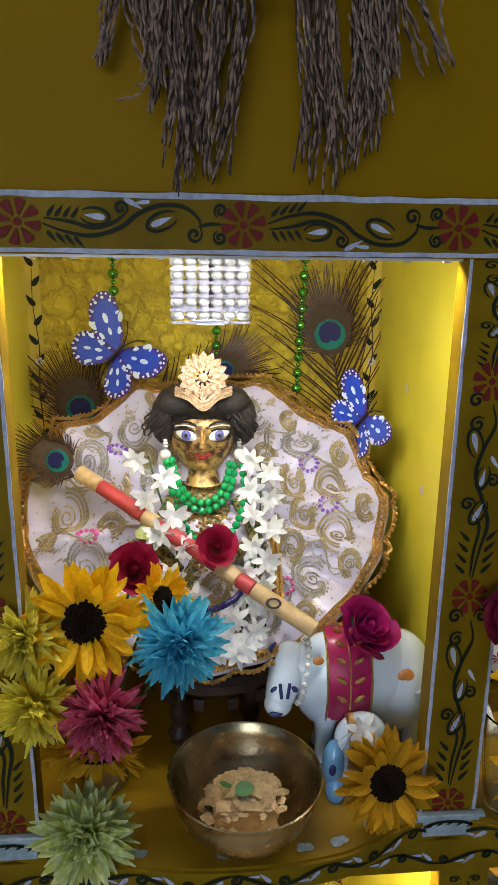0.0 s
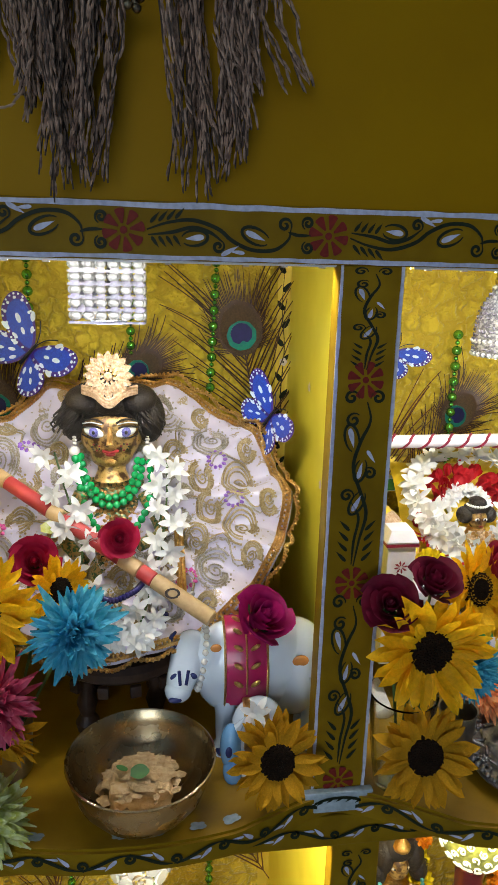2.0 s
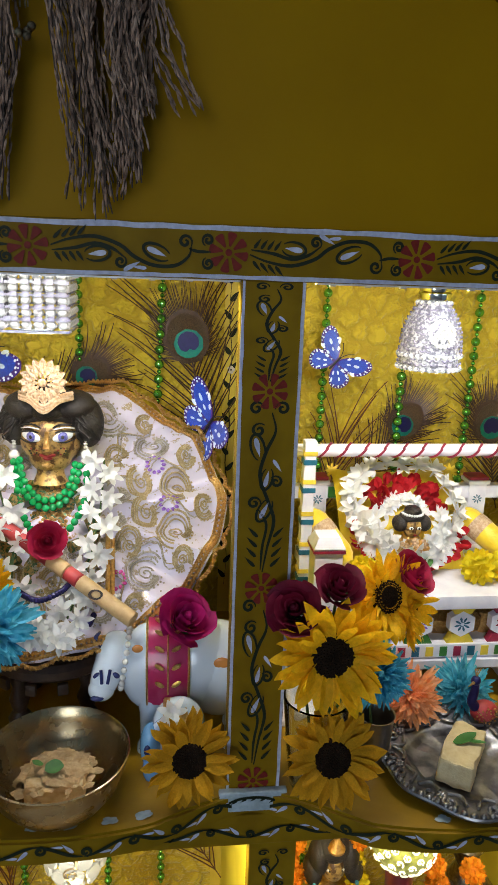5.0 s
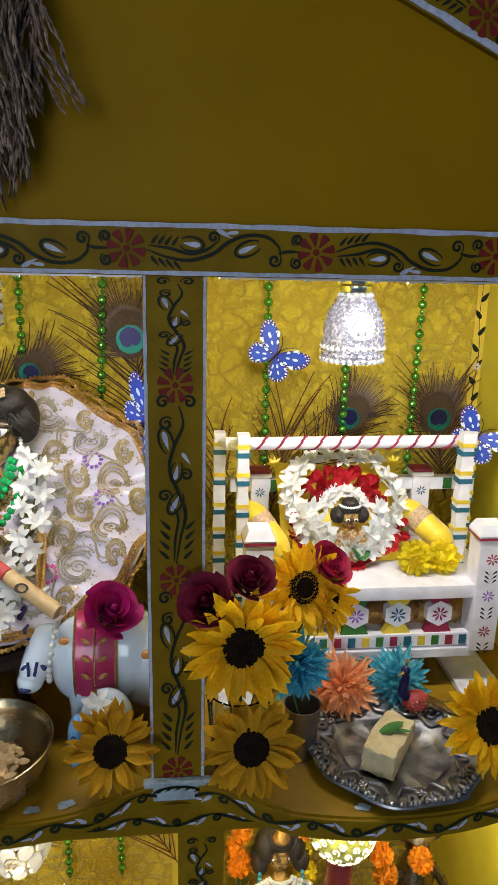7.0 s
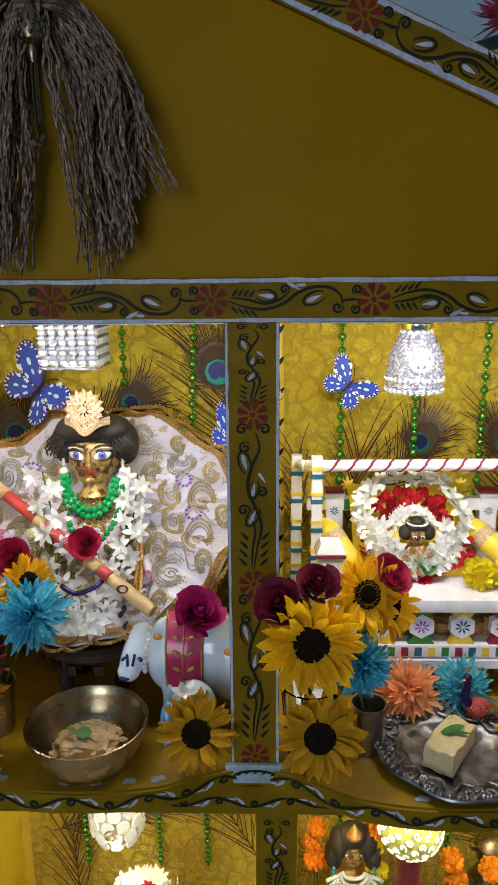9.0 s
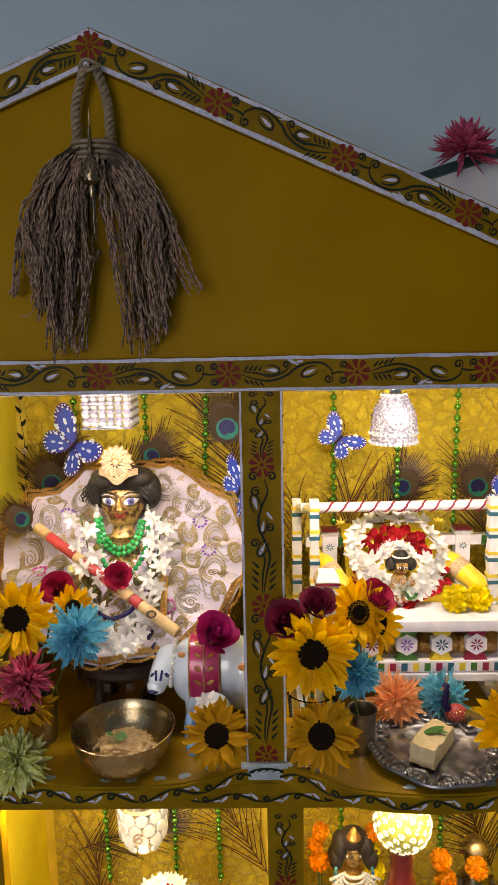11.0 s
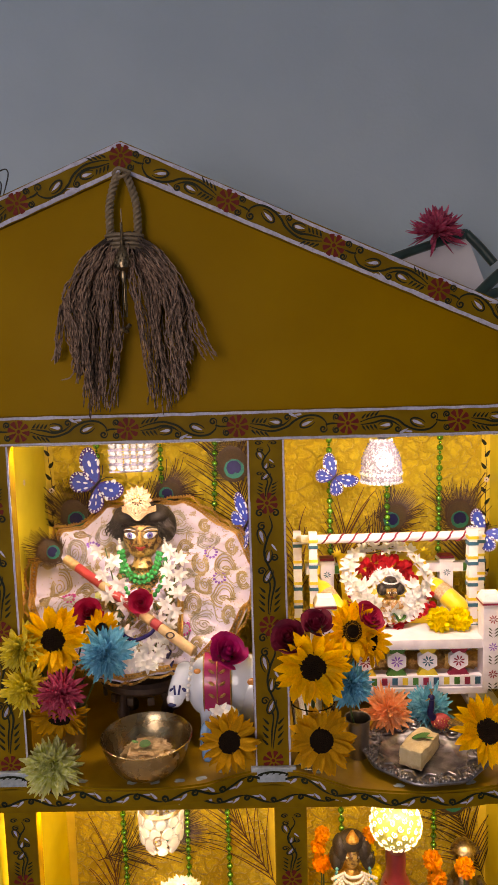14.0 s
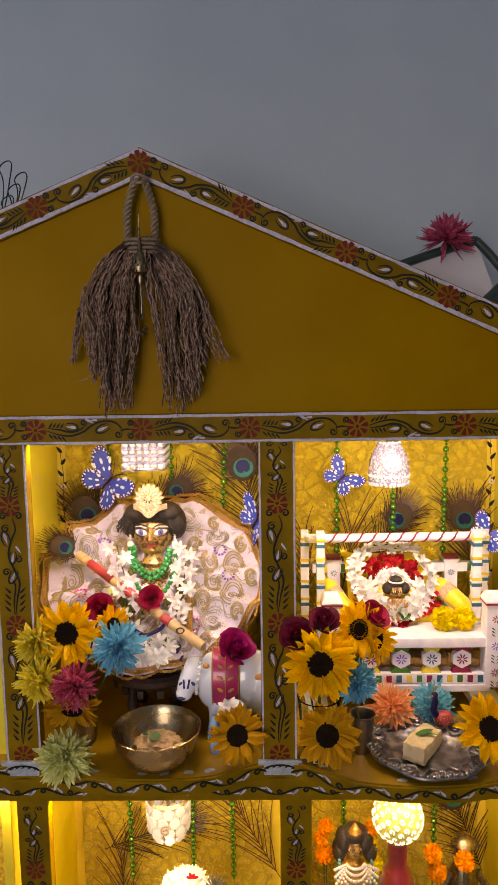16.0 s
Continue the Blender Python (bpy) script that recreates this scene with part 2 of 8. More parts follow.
def tube(bm, pts, r, seg=6, mi=0, closed=False, r_end=None, cap=True):
    n0 = len(bm.faces)
    pts = [Vector(p) for p in pts]
    n = len(pts)
    rings, up = [], Vector((0.123, 0.456, 0.881))
    for i, p in enumerate(pts):
        d = (pts[(i + 1) % n] - pts[i - 1]) if closed else (pts[min(i + 1, n - 1)] - pts[max(i - 1, 0)])
        d = d.normalized() if d.length > 1e-9 else Vector((0, 0, 1))
        a = up.cross(d)
        a = a.normalized() if a.length > 1e-4 else Vector((1, 0, 0)).cross(d).normalized()
        b = d.cross(a)
        rr = r if r_end is None else r + (r_end - r) * i / (n - 1)
        rings.append([bm.verts.add(p + rr * (math.cos(2 * math.pi * k / seg) * a + math.sin(2 * math.pi * k / seg) * b)) for k in range(seg)])
    for i in range(n if closed else n - 1):
        A, B = rings[i], rings[(i + 1) % n]
        for k in range(seg):
            bm.faces.add((A[k], A[(k + 1) % seg], B[(k + 1) % seg], B[k]))
    if cap and not closed and seg > 2:
        bm.faces.add(rings[0][::-1])
        bm.faces.add(rings[-1])
    faces_of(bm, n0, mi)


def lathe(bm, prof, seg=24, m=None, mi=0, squash=(1, 1)):
    """Turns a profile of (radius, height) round the z axis."""
    n0 = len(bm.faces)
    m = m or Matrix()
    rings = []
    for r, z in prof:
        if r < 1e-6:
            rings.append([bm.verts.add(m @ Vector((0, 0, z)))])
        else:
            rings.append([bm.verts.add(m @ Vector((r * squash[0] * math.cos(2 * math.pi * k / seg), r * squash[1] * math.sin(2 * math.pi * k / seg), z))) for k in range(seg)])
    for A, B in zip(rings, rings[1:]):
        for k in range(seg):
            k2 = (k + 1) % seg
            if len(A) == 1 and len(B) == 1:
                continue
            if len(A) == 1:
                bm.faces.add((A[0], B[k2], B[k]))
            elif len(B) == 1:
                bm.faces.add((A[k], A[k2], B[0]))
            else:
                bm.faces.add((A[k], A[k2], B[k2], B[k]))
    faces_of(bm, n0, mi)


def ball(bm, c, r, seg=12, rings=8, mi=0, m=None):
    """An ellipsoid; r is one radius or three."""
    r = (r, r, r) if not isinstance(r, (tuple, list)) else r
    mm = Matrix.Translation(c) @ (m or Matrix()) @ Matrix.Diagonal((*r, 1))
    lathe(bm, [(math.sin(math.pi * k / rings), -math.cos(math.pi * k / rings)) for k in range(rings + 1)], seg, mm, mi)


def facing(at, toward, spin=0.0):
    """A pose at a place whose z axis points along toward."""
    return Matrix.Translation(at) @ Vector(toward).normalized().to_track_quat("Z", "Y").to_matrix().to_4x4() @ pose(0, 0, 0, 0, 0, spin)


def slab(bm, outline, thick, m=None, mi=0):
    """A flat plate with the outline (x, y), its top at z = 0 and thick deep."""
    n0 = len(bm.faces)
    m = m or Matrix()
    top = [bm.verts.add(m @ Vector((x, y, 0))) for x, y in outline]
    low = [bm.verts.add(m @ Vector((x, y, -thick))) for x, y in outline]
    n = len(top)
    bm.faces.add(top)
    bm.faces.add(low[::-1])
    for k in range(n):
        bm.faces.add((top[k], low[k], low[(k + 1) % n], top[(k + 1) % n]))
    faces_of(bm, n0, mi)


def stroke(bm, pts, w, mi=0, z=0.0, ends=0.35):
    """A brush stroke in the local xy plane, thin at its ends and slightly raised."""
    n0 = len(bm.faces)
    pts = [Vector((p[0], p[1], 0)) for p in pts]
    n, L, R = len(pts), [], []
    for i, p in enumerate(pts):
        d = (pts[min(i + 1, n - 1)] - pts[max(i - 1, 0)])
        d = d.normalized() if d.length > 1e-9 else Vector((1, 0, 0))
        s = Vector((-d.y, d.x, 0)) * w * 0.6 * (ends + (1 - ends) * min(1, 4 * min(i, n - 1 - i) / n))
        L.append(bm.verts.add(p + s + Vector((0, 0, z))))
        R.append(bm.verts.add(p - s + Vector((0, 0, z))))
    for i in range(n - 1):
        bm.faces.add((L[i], R[i], R[i + 1], L[i + 1]))
    faces_of(bm, n0, mi)


def spiral(cx, cy, r, turns, a0, n=18, sign=1):
    return [(cx + r * (1 - 0.85 * i / n) * math.cos(a0 + sign * 2 * math.pi * turns * i / n), cy + r * (1 - 0.85 * i / n) * math.sin(a0 + sign * 2 * math.pi * turns * i / n)) for i in range(n + 1)]


def drop(bm, cx, cy, length, width, ang, mi=0, z=0.0):
    """A painted teardrop."""
    n0 = len(bm.faces)
    ca, sa = math.cos(ang), math.sin(ang)
    ps = []
    for k in range(14):
        t = 2 * math.pi * k / 14
        u, v = -length / 2 * math.cos(t), width / 2 * math.sin(t) * math.sin(t / 2) ** 1.5
        ps.append(bm.verts.add((cx + u * ca - v * sa, cy + u * sa + v * ca, z)))
    bm.faces.add(ps)
    faces_of(bm, n0, mi)


# ---- the room ----
def room_wall(name, *b):
    bm = Geo()
    box(bm, *b)
    ob = part(name, bm, M_PLASTER, smooth=False)
    return tagged(ob, "plain blue-grey painted plaster wall", "wall", kind="structure")


room_wall("wall_north", -1.8, 2.2, 0.965, 1.05, 0, 2.7)
room_wall("wall_west", -1.92, -1.8, -2.62, 1.05, 0, 2.7)
room_wall("wall_east", 2.2, 2.32, -2.62, 1.05, 0, 2.7)
ww = Geo()
for b in ((-1.8, -1.3, 0, 2.7), (0.1, 2.2, 0, 2.7), (-1.3, 0.1, 0, 0.9), (-1.3, 0.1, 2.3, 2.7)):
    box(ww, b[0], b[1], -2.62, -2.5, b[2], b[3])
tagged(part("wall_south", ww, M_PLASTER, smooth=False), "plain blue-grey plaster wall with a window opening", "wall", kind="structure")
bm = Geo()
box(bm, -1.92, 2.32, -2.62, 1.05, 2.7, 2.8)
tagged(part("ceiling", bm, M_CEIL, smooth=False), "plain white painted ceiling of the room", "ceiling", kind="structure")
bm = Geo()
box(bm, -1.92, 2.32, -2.62, 1.05, -0.1, 0)
tagged(part("floor", bm, M_FLOORTILE, smooth=False), "plain beige tiled floor of the room", "floor", kind="structure")

# ---- the shrine ----
FRONT, BACK = 0.53, 0.915
BEAM_LOW, BEAM_TOP = 1.507, 1.552
SHELF_TOP = 0.983
POSTS = (-0.578, -0.158, 0.2605, 0.716)
LOW_POSTS = (-0.578, -0.150, 0.286, 0.72)
APEX_X, APEX_Z, SLOPE = 0.0635, 1.944, 0.42
SLOPES = {-1: 0.402, 1: 0.443}
BAYS = ((-0.61, -0.212), (-0.196, 0.268), (0.284, 0.727))

shrine = thing("shrine_cabinet", "mustard-yellow wooden home shrine with hand-painted vine borders", "shrine")


def flower_paint():
    """Eight wedge petals round a small dark eye."""
    bm = Geo()
    for k in range(8):
        a = 2 * math.pi * k / 8 + 0.2
        ca, sa = math.cos(a), math.sin(a)
        pts = [(0.0050, -0.0007), (0.0105, -0.0026), (0.0150, -0.0040), (0.0163, -0.0029), (0.0167, 0.0), (0.0163, 0.0029), (0.0150, 0.0040), (0.0105, 0.0026), (0.0050, 0.0007)]
        bm.faces.add([bm.verts.add((x * ca - y * sa, x * sa + y * ca, 0)) for x, y in pts])
    bm.faces.add([bm.verts.add((0.0030 * math.cos(t * 0.7), 0.0030 * math.sin(t * 0.7), 0)) for t in range(9)])
    return bm


def curve2(pts, n=5):
    return [(p.x, p.y) for p in smooth_path([(x, y, 0) for x, y in pts], n)]


def looped_drop(g, w, cx, cy, length, width, ang):
    """A white teardrop inside a dark loop that is left open at its tip."""
    drop(w, cx, cy, length, width, ang)
    ca, sa = math.cos(ang), math.sin(ang)
    loop = []
    for k in range(18):
        t = 0.35 + (2 * math.pi - 0.9) * k / 17
        u, v = -length * 0.68 * math.cos(t), width * 0.88 * math.sin(t)
        loop.append((cx + u * ca - v * sa, cy + u * sa + v * ca))
    stroke(g, loop, 0.0021, z=0.0002)


def vine_paint(unit):
    """Stems, curls and fern leaves of one repeat, running along x from flower to flower."""
    s = unit / 0.166
    g, w = Geo(), Geo()
    stem = [(0.018, 0.001), (0.034, 0.0065), (0.054, 0.009), (0.074, 0.003), (0.086, -0.006), (0.102, -0.0125), (0.120, -0.012), (0.131, -0.004), (0.133, 0.004)]
    stroke(g, [(x * s, y) for x, y in curve2(stem)], 0.0026)
    second = [(0.019, -0.003), (0.038, -0.0005), (0.054, 0.0035), (0.068, 0.0), (0.078, -0.007)]
    stroke(g, [(x * s, y) for x, y in curve2(second)], 0.0024)
    for k in range(4):
        drop(g, (0.0245 + 0.0065 * k) * s, 0.0105 + 0.0012 * k, 0.0115, 0.0042, 0.85 + math.pi)
        drop(g, (0.0245 + 0.0058 * k) * s, -0.0085 + 0.0004 * k, 0.0105, 0.0042, -0.95 + math.pi)
    for cx, cy, r, t, a, sg in ((0.0745, -0.0105, 0.0052, 1.4, 0.9, -1), (0.128, 0.0075, 0.006, 1.4, -0.6, 1), (0.147, 0.0095, 0.0052, 1.5, -2.0, -1), (0.1475, -0.0095, 0.0052, 1.5, 2.0, 1)):
        stroke(g, spiral(cx * s, cy, r, t, a, 22, sg), 0.0022)
    stroke(g, [(x * s, y) for x, y in curve2([(0.131, 0.002), (0.139, 0.0), (0.1495, 0.0)])], 0.0022)
    looped_drop(g, w, 0.0555 * s, -0.0045, 0.0155, 0.0068, 0.12)
    looped_drop(g, w, 0.1045 * s, -0.0018, 0.0175, 0.0068, 2.75)
    drop(w, 0.084 * s, -0.0135, 0.016, 0.0055, 0.5 + math.pi)
    drop(w, 0.0895 * s, -0.0145, 0.013, 0.0045, -0.1)
    return g, w


def post_paint():
    """One upright repeat between two flowers, running along x."""
    g, w = Geo(), Geo()
    stem = [(0.018, 0.0), (0.045, -0.004), (0.072, -0.009), (0.094, -0.002), (0.118, 0.006), (0.142, 0.001), (0.162, -0.007), (0.18, -0.003)]
    stroke(g, curve2(stem), 0.0028)
    stroke(g, curve2([(0.02, 0.002), (0.044, 0.001), (0.068, -0.002), (0.084, 0.006)]), 0.0022)
    for k in range(4):
        u = 0.026 + 0.0105 * k
        for sg in (1, -1):
            drop(g, u + 0.003, -0.0006 * k + sg * 0.0125, 0.0150, 0.0052, sg * 0.75 + math.pi)
    for cx, cy, r, t, a, sg in ((0.0905, 0.0105, 0.0066, 1.4, -1.8, 1), (0.112, -0.0095, 0.0062, 1.4, 0.9, -1), (0.163, 0.0085, 0.007, 1.4, -0.8, 1), (0.184, 0.0115, 0.0068, 1.4, -1.7, 1), (0.184, -0.0125, 0.0068, 1.4, 1.7, -1)):
        stroke(g, spiral(cx, cy, r, t, a, 22, sg), 0.0024)
    looped_drop(g, w, 0.083, 0.0005, 0.0185, 0.0068, 2.7)
    looped_drop(g, w, 0.146, 0.009, 0.0195, 0.0072, 0.25)
    looped_drop(g, w, 0.115, -0.0005, 0.0165, 0.0062, 2.95)
    drop(w, 0.128, -0.010, 0.015, 0.005, 0.6)
    return g, w


def border_line(name, a, b, width, y, parent):
    """A hand-painted edge line from a to b (x, z), uneven in width."""
    bm = Geo()
    n = max(8, int((Vector(b) - Vector(a)).length / 0.008))
    d = (Vector(b) - Vector(a)).normalized()
    nrm = Vector((-d[1], d[0]))
    L, R = [], []
    for i in range(n + 1):
        p = Vector(a) + (Vector(b) - Vector(a)) * i / n
        u = p + nrm * width * (0.5 + 0.28 * noise.noise((p.x * 45, p.y * 45, 1.7)))
        v = p - nrm * width * (0.5 + 0.28 * noise.noise((p.x * 45, p.y * 45, 8.3)))
        for q, out in ((u, L), (v, R)):
            out.append((bm.verts.add((q.x, y - 0.0012, q.y)), bm.verts.add((q.x, y, q.y))))
    for i in range(n):
        bm.faces.add((L[i][0], R[i][0], R[i + 1][0], L[i + 1][0]))
        bm.faces.add((L[i][0], L[i + 1][0], L[i + 1][1], L[i][1]))
        bm.faces.add((R[i][0], R[i][1], R[i + 1][1], R[i + 1][0]))
    return part(name, bm, M_PAINTWHITE, parent, smooth=False)


# the gable panel and its sloping borders
GABLE_HALF = (APEX_Z - BEAM_TOP - 0.004) / SLOPE
bm = Geo()
slab(bm, [(APEX_X - GABLE_HALF + 0.09, BEAM_TOP), (APEX_X + GABLE_HALF - 0.09, BEAM_TOP), (APEX_X, APEX_Z - 0.04)], -0.018, Matrix(((1, 0, 0, 0), (0, 0, 1, FRONT + 0.004), (0, 1, 0, 0), (0, 0, 0, 1))))
part("gable_panel", bm, M_MUSTARD, shrine, "mustard painted gable board", smooth=False)

gdata = part("painted_flower", flower_paint(), M_PAINTRED, shrine, smooth=False)
vg, vw = vine_paint(0.166)
vdata, wdata = part("painted_vine", vg, M_PAINTGREEN, shrine, smooth=False), part("painted_drop", vw, M_PAINTWHITE, shrine, smooth=False)
pg, pw = post_paint()
pvdata, pwdata = part("painted_post_vine", pg, M_PAINTGREEN, shrine, smooth=False), part("painted_post_drop", pw, M_PAINTWHITE, shrine, smooth=False)
used_once = set()


def place_paint(ob, m):
    if ob.name in used_once:
        return again(ob, m)
    used_once.add(ob.name)
    ob.matrix_basis = m
    return ob


def on_front(x, z, angle, y, flip=1):
    """A pose for paint on an upright face that looks towards -y; angle: turn in that face."""
    return Matrix.Translation((x, y, z)) @ Matrix.Rotation(radians(90), 4, "X") @ Matrix.Rotation(angle, 4, "Z") @ Matrix.Diagonal((1, flip, 1, 1))


for sg in (-1, 1):
    SLOPE = SLOPES[sg]
    ang = math.atan(SLOPE)
    c, s = math.cos(ang), math.sin(ang)
    length = (GABLE_HALF + 0.02) / c
    bm = Geo()
    h = 0.0445
    pts = [(0, 0), (GABLE_HALF + 0.02, -(GABLE_HALF + 0.02) * SLOPE), (GABLE_HALF + 0.02, -(GABLE_HALF + 0.02) * SLOPE - h), (0, -h)]
    slab(bm, [(APEX_X + sg * x, APEX_Z + z) for x, z in pts], -0.026, Matrix(((1, 0, 0, 0), (0, 0, 1, FRONT - 0.003), (0, 1, 0, 0), (0, 0, 0, 1))))
    part("gable_border", bm, M_OLIVE, shrine, smooth=False)
    e = GABLE_HALF
    for dz, w in ((-0.004, 0.0045), (-0.040, 0.0055)):
        border_line("border_line", (APEX_X, APEX_Z + dz), (APEX_X + sg * e, APEX_Z + dz - e * SLOPE), w, FRONT - 0.003, shrine)
    for k in range(6):
        d = 0.166 * k
        for ob in (gdata, vdata, wdata):
            if ob is gdata and k == 0 and sg == -1:
                continue
            x, z = APEX_X + sg * d * c, APEX_Z - 0.021 - d * s
            if x > APEX_X + GABLE_HALF - 0.15 or x < APEX_X - GABLE_HALF + 0.15:
                continue
            if sg > 0 and ob is not gdata:
                # on this slope the leaves spring from the lower flower
                place_paint(ob, on_front(x + 0.166 * c, z - 0.166 * s, math.pi - ang, FRONT - 0.0045, 1 if k % 2 else -1))
            else:
                place_paint(ob, on_front(x, z, -ang if sg > 0 else math.pi + ang, FRONT - 0.0045, 1 if k % 2 else -1))

# the beam
bm = Geo()
box(bm, POSTS[0] - 0.05, POSTS[3] + 0.05, FRONT - 0.004, FRONT + 0.03, BEAM_LOW, BEAM_TOP, bevel=0.0015)
part("beam", bm, M_OLIVE, shrine, smooth=False)
for z, w in ((BEAM_LOW + 0.0025, 0.0035), (BEAM_TOP - 0.003, 0.0042)):
    border_line("border_line", (POSTS[0] - 0.05, z), (POSTS[3] + 0.05, z), w, FRONT - 0.004, shrine)
for k in range(-4, 4):
    x = 0.2195 + 0.1645 * k
    for ob in (gdata, vdata, wdata):
        place_paint(ob, on_front(x, (BEAM_LOW + BEAM_TOP) / 2, 0, FRONT - 0.0056, 1 if k % 2 else -1))

# posts
for x in POSTS:
    bm = Geo()
    box(bm, x - 0.0285, x + 0.0285, FRONT, FRONT + 0.022, SHELF_TOP, BEAM_LOW, bevel=0.0012)
    part("post", bm, M_OLIVE, shrine, smooth=False)
    for dx in (-0.0265, 0.0265):
        border_line("border_line", (x + dx, SHELF_TOP), (x + dx, BEAM_LOW), 0.0028, FRONT, shrine)
    for z in (0.995, 1.2165, 1.4105):
        place_paint(gdata, on_front(x, z, 0.3, FRONT - 0.0015))
    for z, sc in ((0.995, 1.1), (1.2165, 0.97)):
        for ob in (pvdata, pwdata):
            place_paint(ob, on_front(x, z, math.pi / 2, FRONT - 0.0015) @ Matrix.Diagonal((sc, 1, 1, 1)))
    for ob in (pvdata, pwdata):
        place_paint(ob, on_front(x, 1.4105, math.pi / 2, FRONT - 0.0015) @ Matrix.Diagonal((0.5, 0.9, 1, 1)))
for x in LOW_POSTS:
    bm = Geo()
    box(bm, x - 0.026, x + 0.026, FRONT, FRONT + 0.022, 0.375, 0.918, bevel=0.0012)
    part("post", bm, M_OLIVE, shrine, smooth=False)
    for z in (0.55, 0.79):
        place_paint(gdata, on_front(x, z, 0.3, FRONT - 0.0015))
    for z in (0.55, 0.79):
        for ob in (pvdata, pwdata):
            place_paint(ob, on_front(x, z, math.pi / 2, FRONT - 0.0015) @ Matrix.Diagonal((0.6 if z > 0.7 else 1.15, 0.9, 1, 1)))

# side walls, backs, tops and floors of the niches
for x0, x1 in ((-0.63, -0.61), (-0.212, -0.196), (0.268, 0.284), (0.727, 0.747)):
    bm = Geo()
    box(bm, x0, x1, FRONT + 0.022, BACK, 0.375, 1.6)
    part("partition", bm, M_YELLOW, shrine, "lemon-yellow painted partition", smooth=False)
bm = Geo()
box(bm, -0.63, 0.747, BACK, BACK + 0.015, 0.375, 1.6)
part("back_board", bm, M_ORANGE, shrine, smooth=False)
bm = Geo()
box(bm, -0.63, 0.747, FRONT + 0.026, BACK, 1.565, 1.58)
part("niche_top", bm, M_YELLOW, shrine, smooth=False)
bm = Geo()
box(bm, -0.63, 0.747, FRONT, BACK + 0.015, 0.0, 0.375)
part("plinth", bm, M_MUSTARD, shrine, smooth=False)


def shelf_front(x):
    """The front edge: one bow for each bay between the posts."""
    for a, b, deep in ((POSTS[0], POSTS[1], 0.05), (POSTS[1], POSTS[2], 0.05), (POSTS[2], POSTS[3], 0.07)):
        if a <= x <= b:
            t = (x - a) / (b - a)
            return FRONT - 0.002 - deep * (1 - abs(2 * t - 1) ** 2.2) * (0.35 + 0.65 * min(1, 4 * min(t, 1 - t)))
    return FRONT - 0.002


bm = Geo()
xs = [POSTS[0] - 0.03 + (POSTS[3] - POSTS[0] + 0.06) * i / 150 for i in range(151)]
slab(bm, [(x, shelf_front(x)) for x in xs] + [(xs[-1], BACK - 0.001), (xs[0], BACK - 0.001)], 0.027, Matrix.Translation((0, 0, SHELF_TOP)))
bm = bm.bm()
bmesh.ops.bevel(bm, geom=[e for e in bm.edges if all(v.co.z > SHELF_TOP - 0.001 for v in e.verts) and all(v.co.y < FRONT for v in e.verts)], offset=0.003, segments=2, affect="EDGES")
for f in bm.faces:
    f.normal_update()
    f.material_index = 0 if f.normal.z > 0.6 else 1
part("shelf", bm, [M_SHELF, M_OLIVE], shrine, "mustard shelf with a bowed front edge")
bm = Geo()
box(bm, POSTS[0] - 0.03, POSTS[3] + 0.03, FRONT - 0.006, FRONT + 0.03, 0.917, 0.9555, bevel=0.0015)
part("lower_beam", bm, M_OLIVE, shrine, smooth=False)

# lace on the backs, with a painted strip at either side
for x0, x1 in BAYS:
    for z0, z1 in ((SHELF_TOP + 0.001, 1.56), (0.376, 0.94)):
        bm = Geo()
        box(bm, x0 + 0.019, x1 - 0.019, BACK - 0.004, BACK, z0, z1)
        part("lace_panel", bm, M_LACE, shrine, "yellow lace fabric backing", smooth=False)
for x in POSTS:
    bm = Geo()
    box(bm, x - 0.036, x + 0.036, FRONT - 0.0085, FRONT - 0.0005, 0.9625, 0.9865, bevel=0.0015)
    part("post_foot", bm, M_PALEBLUE, shrine, "pale blue painted post foot", smooth=False)
    bm = Geo()
    stroke(bm, [(0.03 * math.cos(t), -0.007 + 0.013 * math.sin(t)) for t in [math.pi * k / 14 for k in range(15)]], 0.0028)
    for k in range(5):
        drop(bm, -0.02 + 0.01 * k, 0.0005 + 0.003 * math.sin(k * 0.8), 0.008, 0.004, 0.6)
    o = part("foot_scroll", bm, M_PAINTGREEN, shrine, smooth=False)
    o.matrix_basis = on_front(x, 0.9745, 0, FRONT - 0.0092)

